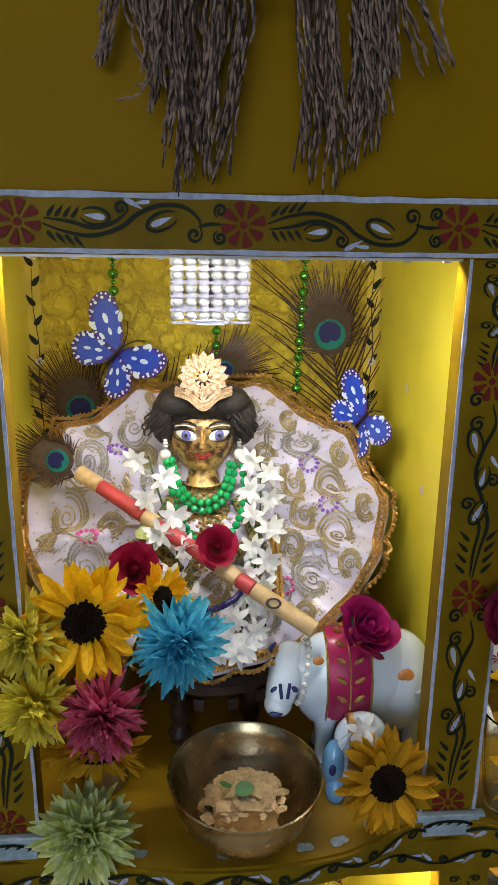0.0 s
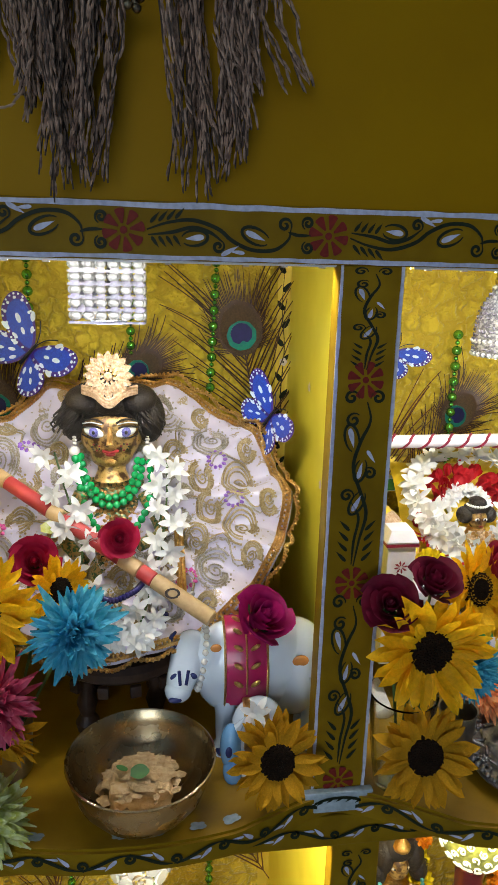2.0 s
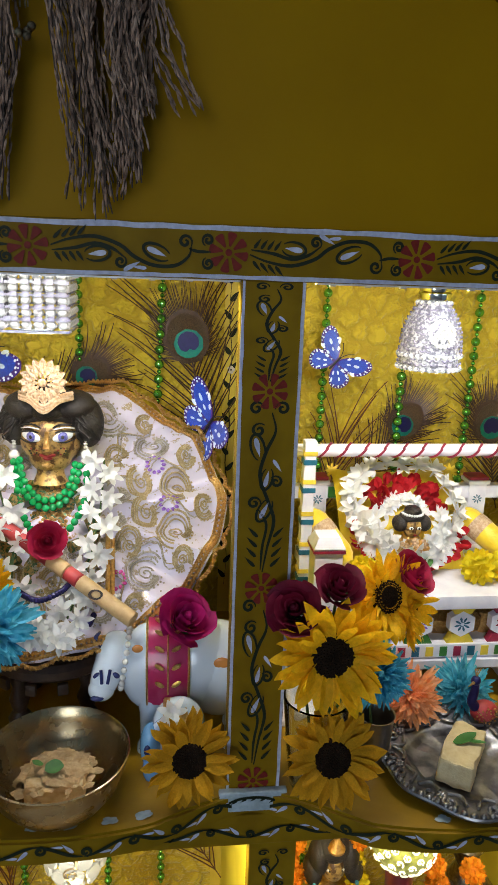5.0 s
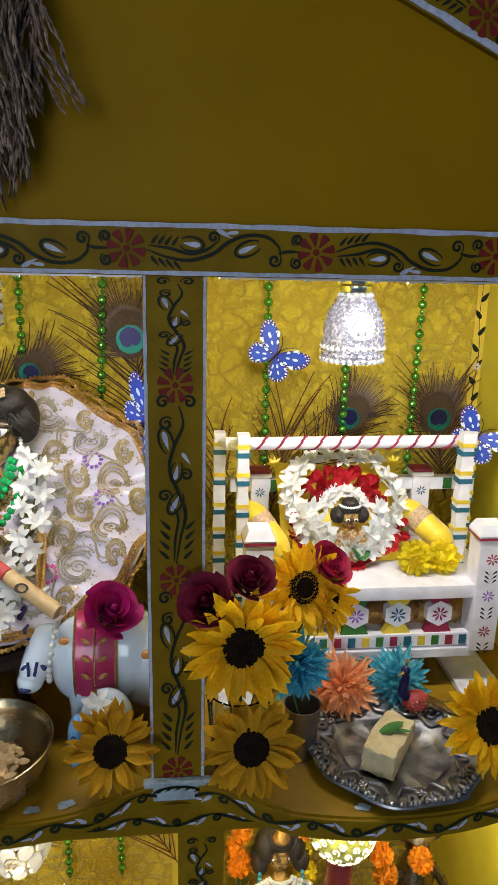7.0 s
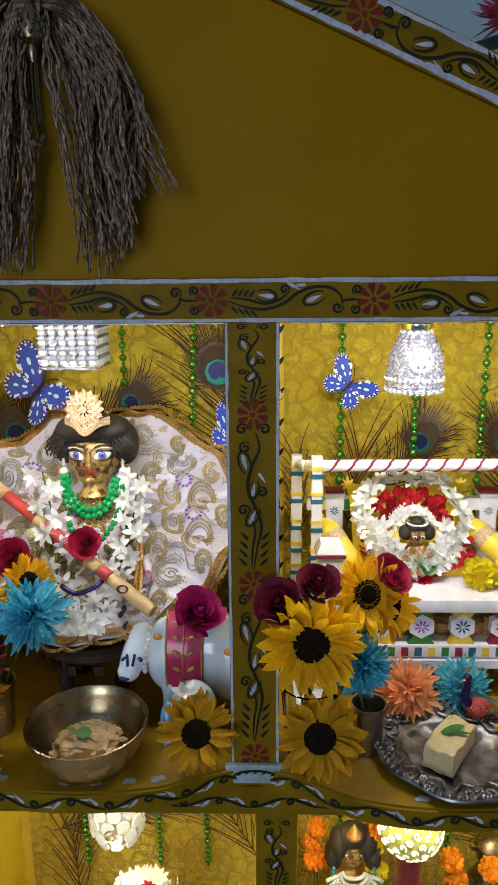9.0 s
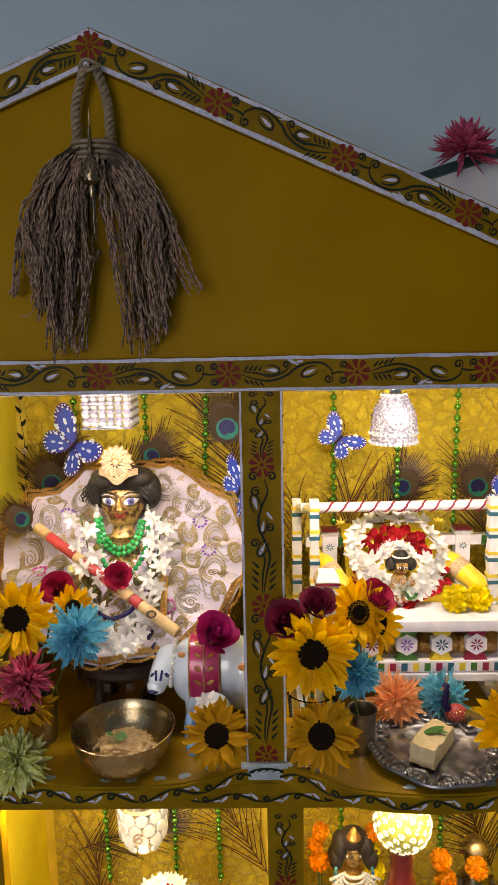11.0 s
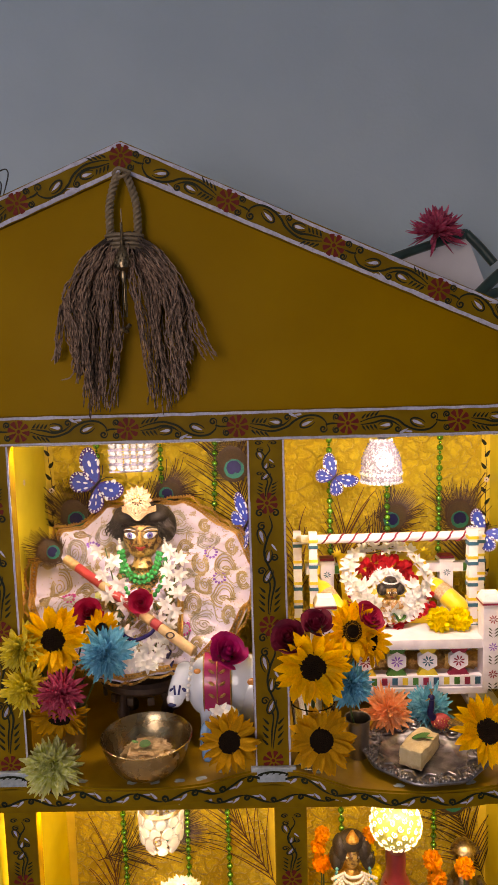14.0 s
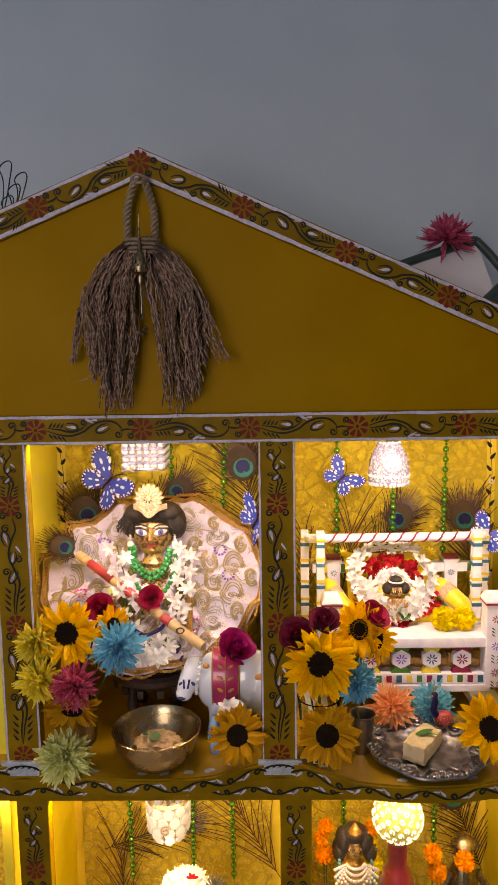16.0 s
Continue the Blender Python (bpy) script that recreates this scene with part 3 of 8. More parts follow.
# scrolls on the bowed shelf edge and on the straight beam below it
def edge_scroll(low):
    g, w = Geo(), Geo()
    n, x = 0, POSTS[0] + 0.02
    while x < POSTS[3] - 0.04:
        zc, up = (0.9695, 1 if n % 2 else -1) if not low else (0.9345, 1 if n % 2 else -1)
        amp = 0.0072 if not low else 0.0062
        line = [(x + 0.044 * i / 12, zc + up * amp * math.sin(math.pi * i / 12 - 0.5 * math.pi)) for i in range(13)]
        curl = spiral(x + 0.047, zc + up * amp * 0.35, amp * 0.8, 1.25, up * 1.5, 16, -up)
        for bm_, pts, wd in ((g, line, 0.0031), (g, curl, 0.0031)):
            stroke(bm_, pts, wd)
        drop(w, x + 0.03, zc - up * amp * 0.45, 0.016, 0.006, up * 0.8)
        drop(w, x + 0.02, zc - up * amp * 0.75, 0.012, 0.0045, up * 0.1)
        x += 0.043 + 0.006 * noise.noise((x * 30, 2.0 + low, 0))
        n += 1
    for bm_, m_, nm in ((g, M_PAINTGREEN, "edge_scroll"), (w, M_PAINTWHITE, "edge_drop")):
        for v in bm_.verts:
            u, z = v.co.x, v.co.y
            v.co = (u, (shelf_front(u) if not low else FRONT - 0.006) - (0.0012 if m_ is M_PAINTGREEN else 0.0008), z)
        tagged(part(nm, bm_, m_, shrine, smooth=False), kind="stuff")


edge_scroll(0)
edge_scroll(1)

# pale dabs along the shelf, vine leaves on the strips, small blossoms on the partitions
rnd = random.Random(5)
for x in [POSTS[0] + 0.06 + 0.037 * k for k in range(34)]:
    if min(abs(x - p) for p in POSTS) < 0.045 or rnd.random() < 0.3:
        continue
    bm = Geo()
    for k in range(4):
        a = 1.57 * k + rnd.random()
        cx, cy, r = 0.0045 * math.cos(a), 0.003 * math.sin(a), 0.0028 + 0.002 * rnd.random()
        bm.faces.add([bm.verts.add((cx + r * math.cos(t * 0.785) * 1.3, cy + r * math.sin(t * 0.785) * 0.8, 0.0001 * k)) for t in range(8)])
    o = part("painted_dab", bm, M_PALEBLUE, shrine, smooth=False)
    o.matrix_basis = pose(x + rnd.uniform(-0.006, 0.006), shelf_front(x) + 0.017 + rnd.uniform(-0.003, 0.003), SHELF_TOP + 0.0012, 0, 0, rnd.uniform(-30, 30))

leafbm = Geo()
stem = [(0, 0.0), (0.003, 0.05), (-0.003, 0.1), (0.003, 0.15), (-0.003, 0.2), (0.002, 0.25), (0, 0.3), (0.003, 0.36), (-0.002, 0.42), (0.002, 0.5)]
stroke(leafbm, [(p.x, p.y) for p in smooth_path([(x, y, 0) for x, y in stem], 4)], 0.0012)
for k in range(20):
    sg = 1 if k % 2 else -1
    drop(leafbm, sg * 0.0052, 0.02 + 0.025 * k, 0.020, 0.0105, (0.9 if sg > 0 else math.pi - 0.9) + math.pi)
vineleaf = part("painted_leaf_vine", leafbm, M_PAINTGREEN, shrine, smooth=False)
bm = Geo()
for k in range(5):
    a = 2 * math.pi * k / 5
    bm.faces.add([bm.verts.add((0.0036 * math.cos(a) + 0.0026 * math.cos(t * 0.9), 0.0036 * math.sin(a) + 0.0026 * math.sin(t * 0.9), 0.00005 * k)) for t in range(7)])
blossom = part("painted_blossom", bm, M_PAINTPINK, shrine, smooth=False)
for x0, x1 in BAYS:
    for x in (x0 + 0.0095, x1 - 0.0095):
        place_paint(vineleaf, on_front(x, 1.03, 0, BACK - 0.0012))
        for z in (1.17, 1.37):
            place_paint(blossom, on_front(x + 0.002, z, 0, BACK - 0.0018))
    for k in range(9):
        y, z = FRONT + 0.06 + 0.23 * rnd.random(), 1.06 + 0.05 * k
        side = x0 + 0.0012 if k % 2 else x1 - 0.0012
        turn = Matrix.Rotation(radians(90 if k % 2 else -90), 4, "Y")
        place_paint(blossom, Matrix.Translation((side, y, z)) @ turn)
for x, e in ((x0 if i == 0 else x1, i) for x0, x1 in BAYS for i in (0, 1)):
    bm = Geo()
    box(bm, x + 0.0002 if e == 0 else x - 0.004, x + 0.004 if e == 0 else x - 0.0002, FRONT + 0.0225, FRONT + 0.045, SHELF_TOP, 1.56)
    part("partition_edge", bm, M_ORANGE, shrine, smooth=False)

# ---- materials of the things ----
M_PETAL = mat("sunflower_petal", (0.84, 0.44, 0.006), (0.88, 0.56, 0.012), rough=0.55, scale=60, bump=0.15, bscale=350, rand=0.22, thin=0.42, spec=0.2)
# yellow sunflower petals darkened to stand for shade; also colours the ochre florets
M_SHADEPETAL_FLORET = mat("ochre_sunflower_petal", (0.52, 0.25, 0.008), (0.62, 0.34, 0.015), rough=0.65, scale=90, bump=0.4, bscale=350, rand=0.3, thin=0.35, spec=0.15)
M_SEED = mat("dark_seed_disc", (0.008, 0.005, 0.003), (0.02, 0.01, 0.005), rough=0.9, scale=400, bump=0.5, bscale=900, spec=0.1)
M_BLUE = mat("sky_blue_petal", (0.05, 0.38, 0.58), (0.16, 0.55, 0.74), rough=0.55, scale=120, rand=0.25, thin=0.42, spec=0.25)
M_TEAL = mat("turquoise_petal", (0.06, 0.38, 0.50), (0.2, 0.55, 0.66), rough=0.55, scale=120, rand=0.3, thin=0.42, spec=0.25)
M_PINK = mat("magenta_petal", (0.52, 0.05, 0.13), (0.66, 0.16, 0.26), rough=0.55, scale=120, rand=0.25, thin=0.42, spec=0.25)
M_PEACH = mat("peach_petal", (0.82, 0.33, 0.12), (0.86, 0.48, 0.26), rough=0.55, scale=120, rand=0.2, thin=0.42, spec=0.25)
M_LIME = mat("pale_green_petal", (0.46, 0.50, 0.10), (0.66, 0.70, 0.44), rough=0.55, scale=120, rand=0.25, thin=0.42, spec=0.25)
M_LEMONPETAL = mat("yellow_green_petal", (0.72, 0.60, 0.04), (0.8, 0.70, 0.12), rough=0.55, scale=120, rand=0.25, thin=0.42, spec=0.25)
M_ROSE = mat("crimson_rose_petal", (0.28, 0.008, 0.035), (0.36, 0.015, 0.06), rough=0.5, scale=90, rand=0.2, thin=0.25, spec=0.2)
M_WINE = mat("dark_maroon_rose_petal", (0.085, 0.004, 0.016), (0.125, 0.007, 0.026), rough=0.5, scale=90, rand=0.2, thin=0.25, spec=0.2)
M_MAGROSE = mat("magenta_rose_petal", (0.30, 0.008, 0.11), (0.38, 0.015, 0.15), rough=0.45, scale=90, rand=0.2, thin=0.25, spec=0.2)
M_JASMINE = mat("white_fabric_petal", (0.88, 0.87, 0.86), (0.82, 0.82, 0.84), rough=0.6, scale=120, rand=0.05, thin=0.2, spec=0.25)
M_MARIGOLD = mat("orange_marigold", (0.75, 0.24, 0.01), (0.8, 0.34, 0.015), rough=0.6, scale=120, rand=0.25, thin=0.42, spec=0.25)
M_YMARI = mat("yellow_marigold", (0.8, 0.62, 0.01), (0.82, 0.7, 0.03), rough=0.6, scale=120, rand=0.2, thin=0.42, spec=0.25)
M_GREEN = mat("leaf_green", (0.03, 0.13, 0.02), (0.05, 0.18, 0.03), rough=0.5, scale=80)
M_STEM = mat("stem_green", (0.06, 0.12, 0.03), rough=0.6, scale=60)
M_BRASS = mat("brass_bowl_metal", (0.46, 0.36, 0.22), (0.36, 0.27, 0.15), rough=0.27, metal=1.0, scale=40, bump=0.05)
M_GOLD = mat("gold_trim", (0.7, 0.44, 0.16), (0.5, 0.28, 0.09), rough=0.32, metal=1.0, scale=300, bump=0.7, bscale=900)
M_GOLDFACE = mat("painted_brass", (0.52, 0.33, 0.11), (0.10, 0.048, 0.02), rough=0.3, metal=0.45, scale=110, lo=0.46, hi=0.60)
M_SILVER = mat("tarnished_silver", (0.36, 0.35, 0.365), (0.15, 0.145, 0.16), rough=0.40, metal=1.0, scale=60, bump=0.05, bscale=500)
M_STEEL = mat("steel_tumbler", (0.42, 0.38, 0.34), (0.3, 0.27, 0.24), rough=0.3, metal=1.0, scale=40)
M_HAIR = mat("black_hair", (0.012, 0.009, 0.009), (0.03, 0.022, 0.02), rough=0.5, scale=300, bump=0.8, bscale=500)
M_IVORY = mat("cream_ornament", (0.60, 0.44, 0.30), (0.42, 0.25, 0.13), rough=0.4, scale=300, bump=0.5, bscale=800)
M_LIP = mat("red_lip_paint", (0.35, 0.03, 0.035), rough=0.4)
M_EYE = mat("blue_eye_paint", (0.09, 0.08, 0.34), (0.2, 0.2, 0.5), rough=0.3, scale=500)
M_WHITE = mat("white_enamel", (0.82, 0.82, 0.84), (0.76, 0.77, 0.82), rough=0.3, scale=30, coat=0.3)
M_SATIN = embroidered("lavender_satin", (0.58, 0.54, 0.70), (0.42, 0.34, 0.26))
M_THREAD = mat("gold_silver_thread", (0.52, 0.42, 0.26), (0.34, 0.25, 0.12), rough=0.4, metal=0.45, scale=500, bump=0.7, bscale=1200)
M_SILVERTHREAD = mat("silver_thread", (0.52, 0.48, 0.44), (0.30, 0.26, 0.21), rough=0.35, metal=0.45, scale=500, bump=0.7, bscale=1200)
M_PURPLE = mat("violet_thread", (0.28, 0.12, 0.58), rough=0.5, scale=200)
M_HOTPINK = mat("pink_thread", (0.65, 0.08, 0.35), rough=0.5, scale=200)
M_BEAD = mat("green_pearl_bead", (0.01, 0.36, 0.10), (0.01, 0.3, 0.08), rough=0.15, coat=0.6, scale=60)
M_FOILBEAD = mat("green_foil_bead", (0.22, 0.56, 0.14), (0.13, 0.42, 0.08), rough=0.18, metal=0.9, scale=60)
M_PEARL = mat("white_pearl", (0.8, 0.78, 0.76), rough=0.2, coat=0.5)
M_NAVYBEAD = mat("navy_bead", (0.02, 0.015, 0.12), rough=0.2, coat=0.5)
M_BAMBOO = mat("bamboo_tan", (0.58, 0.4, 0.2), (0.48, 0.31, 0.14), rough=0.45, scale=120, bump=0.2)
M_REDWRAP = mat("red_wrap", (0.45, 0.05, 0.05), (0.36, 0.03, 0.035), rough=0.45, scale=80)
M_COWWHITE = mat("glazed_white", (0.66, 0.74, 0.84), (0.6, 0.68, 0.8), rough=0.16, coat=0.6, scale=20)
M_COWCLOTH = mat("magenta_paint", (0.42, 0.012, 0.10), (0.36, 0.01, 0.08), rough=0.3, coat=0.4, scale=60)
M_COWBLUE = mat("navy_paint", (0.03, 0.04, 0.16), rough=0.25, coat=0.4)
M_COWORANGE = mat("orange_spot", (0.75, 0.3, 0.08), rough=0.25, coat=0.4)
M_DARKWOOD = mat("dark_carved_wood", (0.05, 0.025, 0.015), (0.025, 0.012, 0.008), rough=0.5, scale=60, bump=0.3)
M_CAKE = mat("caramel_milk_sweet", (0.62, 0.40, 0.19), (0.72, 0.54, 0.32), rough=0.75, scale=120, bump=0.7, bscale=350)
M_CRUMB = mat("crumbled_milk_sweet", (0.60, 0.44, 0.25), (0.46, 0.30, 0.15), rough=0.8, scale=150, bump=0.6, bscale=400, rand=0.25)
M_FUDGE = mat("pale_milk_sweet", (0.68, 0.56, 0.34), (0.6, 0.47, 0.26), rough=0.75, scale=120, bump=0.7, bscale=350)
M_BARB = mat("peacock_barb", (0.045, 0.022, 0.012), (0.075, 0.036, 0.016), rough=0.5, scale=120, metal=0.2)
M_BARBRED = mat("dry_reddish_barb", (0.09, 0.025, 0.012), (0.13, 0.05, 0.02), rough=0.5, scale=120)
M_EYEBROWN = mat("feather_bronze", (0.085, 0.048, 0.022), (0.05, 0.028, 0.014), rough=0.45, metal=0.3, scale=400, bump=0.8, bscale=900)
M_EYETEAL = mat("feather_teal", (0.006, 0.19, 0.12), (0.005, 0.13, 0.12), rough=0.35, metal=0.4, scale=200)
M_EYENAVY = mat("feather_navy", (0.015, 0.012, 0.09), rough=0.35, metal=0.4, scale=200)
M_WING = mat("cobalt_wing", (0.02, 0.09, 0.62), (0.015, 0.03, 0.34), rough=0.35, coat=0.4, scale=60)
M_WINGEDGE = mat("violet_wing_edge", (0.06, 0.02, 0.26), rough=0.35, coat=0.4)
M_WINGSPOT = mat("pale_wing_spot", (0.62, 0.74, 0.9), (0.75, 0.82, 0.92), rough=0.35, coat=0.4)
M_BLACK = mat("black_lacquer", (0.012, 0.012, 0.014), rough=0.4)
M_REEDDARK = mat("dark_reed_stem", (0.07, 0.045, 0.035), (0.04, 0.028, 0.022), rough=0.7, scale=150)
M_ETCH = mat("etched_crystal", (0.10, 0.09, 0.14), (0.18, 0.17, 0.22), rough=0.25, scale=300)
M_REED = mat("grey_brown_reed", (0.40, 0.27, 0.20), (0.13, 0.075, 0.055), rough=0.5, scale=150, bump=0.4, rand=0.4)
M_BRAID = mat("plaited_reed", (0.26, 0.2, 0.13), (0.18, 0.13, 0.08), rough=0.6, scale=150, bump=0.4)
M_OLDMETAL = mat("old_bronze", (0.34, 0.26, 0.16), (0.16, 0.12, 0.08), rough=0.35, metal=1.0, scale=200)
M_CRYSTAL = mat("lit_crystal", (0.25, 0.25, 0.26), rough=0.12, glow=0.12, glow_c=(1.0, 0.95, 0.86), coat=0.5)
M_CRYSTALDIM = mat("clear_crystal", (0.4, 0.4, 0.4), (0.12, 0.12, 0.12), rough=0.1, glow=0.06, glow_c=(1.0, 0.93, 0.8), coat=0.5, scale=500)
M_BELL = mat("bell_crystal", (0.20, 0.20, 0.23), (0.07, 0.07, 0.10), rough=0.1, glow=0.05, glow_c=(1.0, 0.95, 0.86), coat=0.5, scale=260, lo=0.45, hi=0.55, bump=0.6, bscale=350)
M_GLOBE = mat("lit_lattice", (0.8, 0.8, 0.65), rough=0.3, glow=0.9, glow_c=(1.0, 0.97, 0.7))
M_GLOBECORE = mat("lit_core", (0.30, 0.30, 0.05), (0.10, 0.10, 0.02), rough=0.4, glow=0.10, glow_c=(0.9, 0.85, 0.2), scale=120)
M_CHROME = mat("chrome", (0.7, 0.7, 0.72), rough=0.12, metal=1.0)
M_SWING = mat("white_swing_paint", (0.78, 0.76, 0.84), (0.68, 0.66, 0.76), rough=0.4, scale=60, bump=0.2, bscale=150)
M_BANDY = mat("yellow_band_paint", (0.75, 0.55, 0.05), rough=0.4, scale=80)
M_BANDB = mat("teal_band_paint", (0.02, 0.12, 0.2), rough=0.4, scale=80)
M_BANDR = mat("maroon_band_paint", (0.3, 0.02, 0.06), rough=0.4, scale=80)
M_YCLOTH = mat("yellow_satin", (0.8, 0.58, 0.02), (0.72, 0.5, 0.015), rough=0.42, sheen=0.4, scale=60, bump=0.4, bscale=200)
M_REDCLOTH = mat("red_petal", (0.55, 0.02, 0.03), (0.42, 0.012, 0.02), rough=0.5, scale=120, rand=0.2, thin=0.25, spec=0.2)
M_MAROONWOOD = mat("maroon_turned_wood", (0.13, 0.012, 0.015), (0.09, 0.008, 0.01), rough=0.3, coat=0.3, scale=50)
M_GREENRIB = mat("dark_green_ribbon", (0.01, 0.05, 0.045), (0.006, 0.03, 0.03), rough=0.5, scale=40, sheen=0.3)
M_BOARD = mat("pale_grey_board", (0.62, 0.63, 0.68), (0.56, 0.57, 0.63), rough=0.5, scale=12)
M_SKY = mat("pale_blue_glaze", (0.12, 0.3, 0.6), (0.2, 0.4, 0.66), rough=0.2, coat=0.5)
GLASS = bpy.data.materials.new("clear_glass")
GLASS.use_nodes = True
gb = GLASS.node_tree.nodes["Principled BSDF"]
gb.inputs["Transmission Weight"].default_value, gb.inputs["Roughness"].default_value, gb.inputs["IOR"].default_value = 1.0, 0.03, 1.45
gb.inputs["Base Color"].default_value = (0.92, 0.96, 0.92, 1)


# ---- kinds of things ----
def petal(bm, m, length, width, curl=0.2, cup=0.15, tip=0.15, n=5, mi=0):
    """A petal along +x from the origin, its face towards +z, bent up by curl and cupped across."""
    n0 = len(bm.faces)
    rows = []
    for i in range(n + 1):
        t = i / n
        w = width * 0.5 * (math.sin(math.pi * (0.12 + 0.80 * t)) ** 0.8) * (1 if t < 0.75 else 1 - (1 - tip) * ((t - 0.75) / 0.25) ** 2)
        x = length * t * (1 - 0.12 * abs(curl) * t)
        z = length * curl * t * t
        rows.append([bm.verts.add(m @ Vector((x, s * w, z + cup * w * abs(s)))) for s in (-1, 0, 1)])
    for A, B in zip(rows, rows[1:]):
        for k in (0, 1):
            bm.faces.add((A[k], B[k], B[k + 1], A[k + 1]))
    faces_of(bm, n0, mi)


def stem_part(ob, foot, mat_=None, r=0.0016):
    """A stem from the bloom's back to the place where it stands."""
    bm = Geo()
    d = ob.matrix_basis.inverted() @ Vector(foot)
    tube(bm, smooth_path([(0, 0, -0.004), d * 0.35 + Vector((0, 0, -0.014)), d], 5), r, 5)
    return part("stem", bm, mat_ or M_STEM, ob)


sun_cache = {}


def sunflower(at, toward, r=0.046, foot=None, spin=0, label="yellow artificial sunflower with a dark brown centre", material=None, droop=0.0):
    ob = thing("sunflower", label, "flower", group="sunflowers on the shelf")
    ob.matrix_basis = facing(at, toward, spin)
    rr = random.Random(int(1000 * (at[0] + 2 * at[2])))
    key = (material or M_PETAL).name
    if key not in sun_cache:
        sun_cache[key] = []
        for k in range(4):
            bm = Geo()
            petal(bm, Matrix(), 1.0, 0.27 + 0.035 * k, 0.02 + 0.13 * k, 0.35, 0.16, 7)
            for v in bm.verts:
                v.co.z += 0.11 * v.co.x * noise.noise((v.co.x * 3.4, v.co.y * 6, k * 3.1))
                v.co.y += 0.10 * v.co.x * noise.noise((v.co.x * 2.6, 7.7, k * 2.3))
            p = part("petal", bm, material or M_PETAL)
            sun_cache[key].append(p.data)
            bpy.data.objects.remove(p)
    for layer, (cnt, rad, lift) in enumerate(((19, 1.0, -0.14), (18, 0.95, 0.05), (14, 0.82, 0.3))):
        for k in range(cnt):
            a = 360 * (k + 0.4 * layer) / cnt + rr.uniform(-7, 7)
            o = new("petal", sun_cache[key][rr.randrange(4)])
            o.parent = ob
            ln = r * 0.84 * rad * rr.uniform(0.88, 1.08)
            o.matrix_basis = pose(0, 0, 0.001 * layer, 0, 0, a) @ Matrix.Translation((r * 0.26, 0, 0)) @ pose(0, 0, 0, rr.uniform(-22, 22), -math.degrees(lift) + rr.uniform(-15, 15) + droop, 0) @ Matrix.Diagonal((ln, ln * 0.95, ln, 1))
    bm = Geo()
    lathe(bm, [(0, 0.0045), (r * 0.2, 0.0062), (r * 0.36, 0.005), (r * 0.43, 0.0), (r * 0.3, -0.005), (0, -0.006)], 24)
    for k in range(150):
        q = 0.38 * r * math.sqrt((k + 0.5) / 150)
        a = k * 2.39996
        ball(bm, (q * math.cos(a), q * math.sin(a), 0.0055 - 0.0015 * (q / (0.4 * r)) ** 2), (0.0011, 0.0011, 0.0022), 5, 3)
    part("seed_disc", bm, M_SEED, ob, "dark brown seed disc")
    if "ringed" in label:
        bm = Geo()
        for k in range(110):
            q, a = r * (0.26 + 0.16 * (k % 4) / 3), k * 2.39996
            ball(bm, (q * math.cos(a), q * math.sin(a), 0.0060 - 0.004 * (q / (0.42 * r)) ** 3), (0.0010, 0.0010, 0.0024), 5, 3)
        tagged(part("floret_ring", bm, M_SHADEPETAL_FLORET, ob, "ochre ring of florets"), kind="stuff")
    if foot:
        stem_part(ob, foot)
    return ob


def chrysanthemum(at, toward, r, material, label, foot=None, seed=1, layers=9, width=0.16, curl=0.3):
    """A pompom bloom of many narrow petals in layers."""
    ob = thing("chrysanthemum", label, "flower", group="chrysanthemums on the shelf")
    ob.matrix_basis = facing(at, toward, seed * 31)
    rr = random.Random(seed)
    bm = Geo()
    for l in range(layers):
        t = l / (layers - 1)
        cnt = int(27 - 13 * t)
        for k in range(cnt):
            a = 360 * (k + 0.5 * (l % 2)) / cnt + rr.uniform(-9, 9)
            el = -22 + 92 * t + rr.uniform(-11, 11)
            ln = r * (1 - 0.42 * t) * rr.uniform(0.82, 1.1)
            m = pose(0, 0, r * 0.12 * t, 0, 0, a) @ pose(0, 0, 0, rr.uniform(-40, 40), -el + rr.uniform(-14, 14), rr.uniform(-12, 12)) @ Matrix.Translation((r * 0.08, 0, 0))
            petal(bm, m, ln * rr.uniform(0.85, 1.08), r * width * rr.uniform(0.9, 1.5), curl * rr.uniform(-0.5, 1.6), 0.5, 0.55, 4)
    tagged(part("petals", bm, material, ob), kind="stuff")
    if foot:
        stem_part(ob, foot)
    return ob


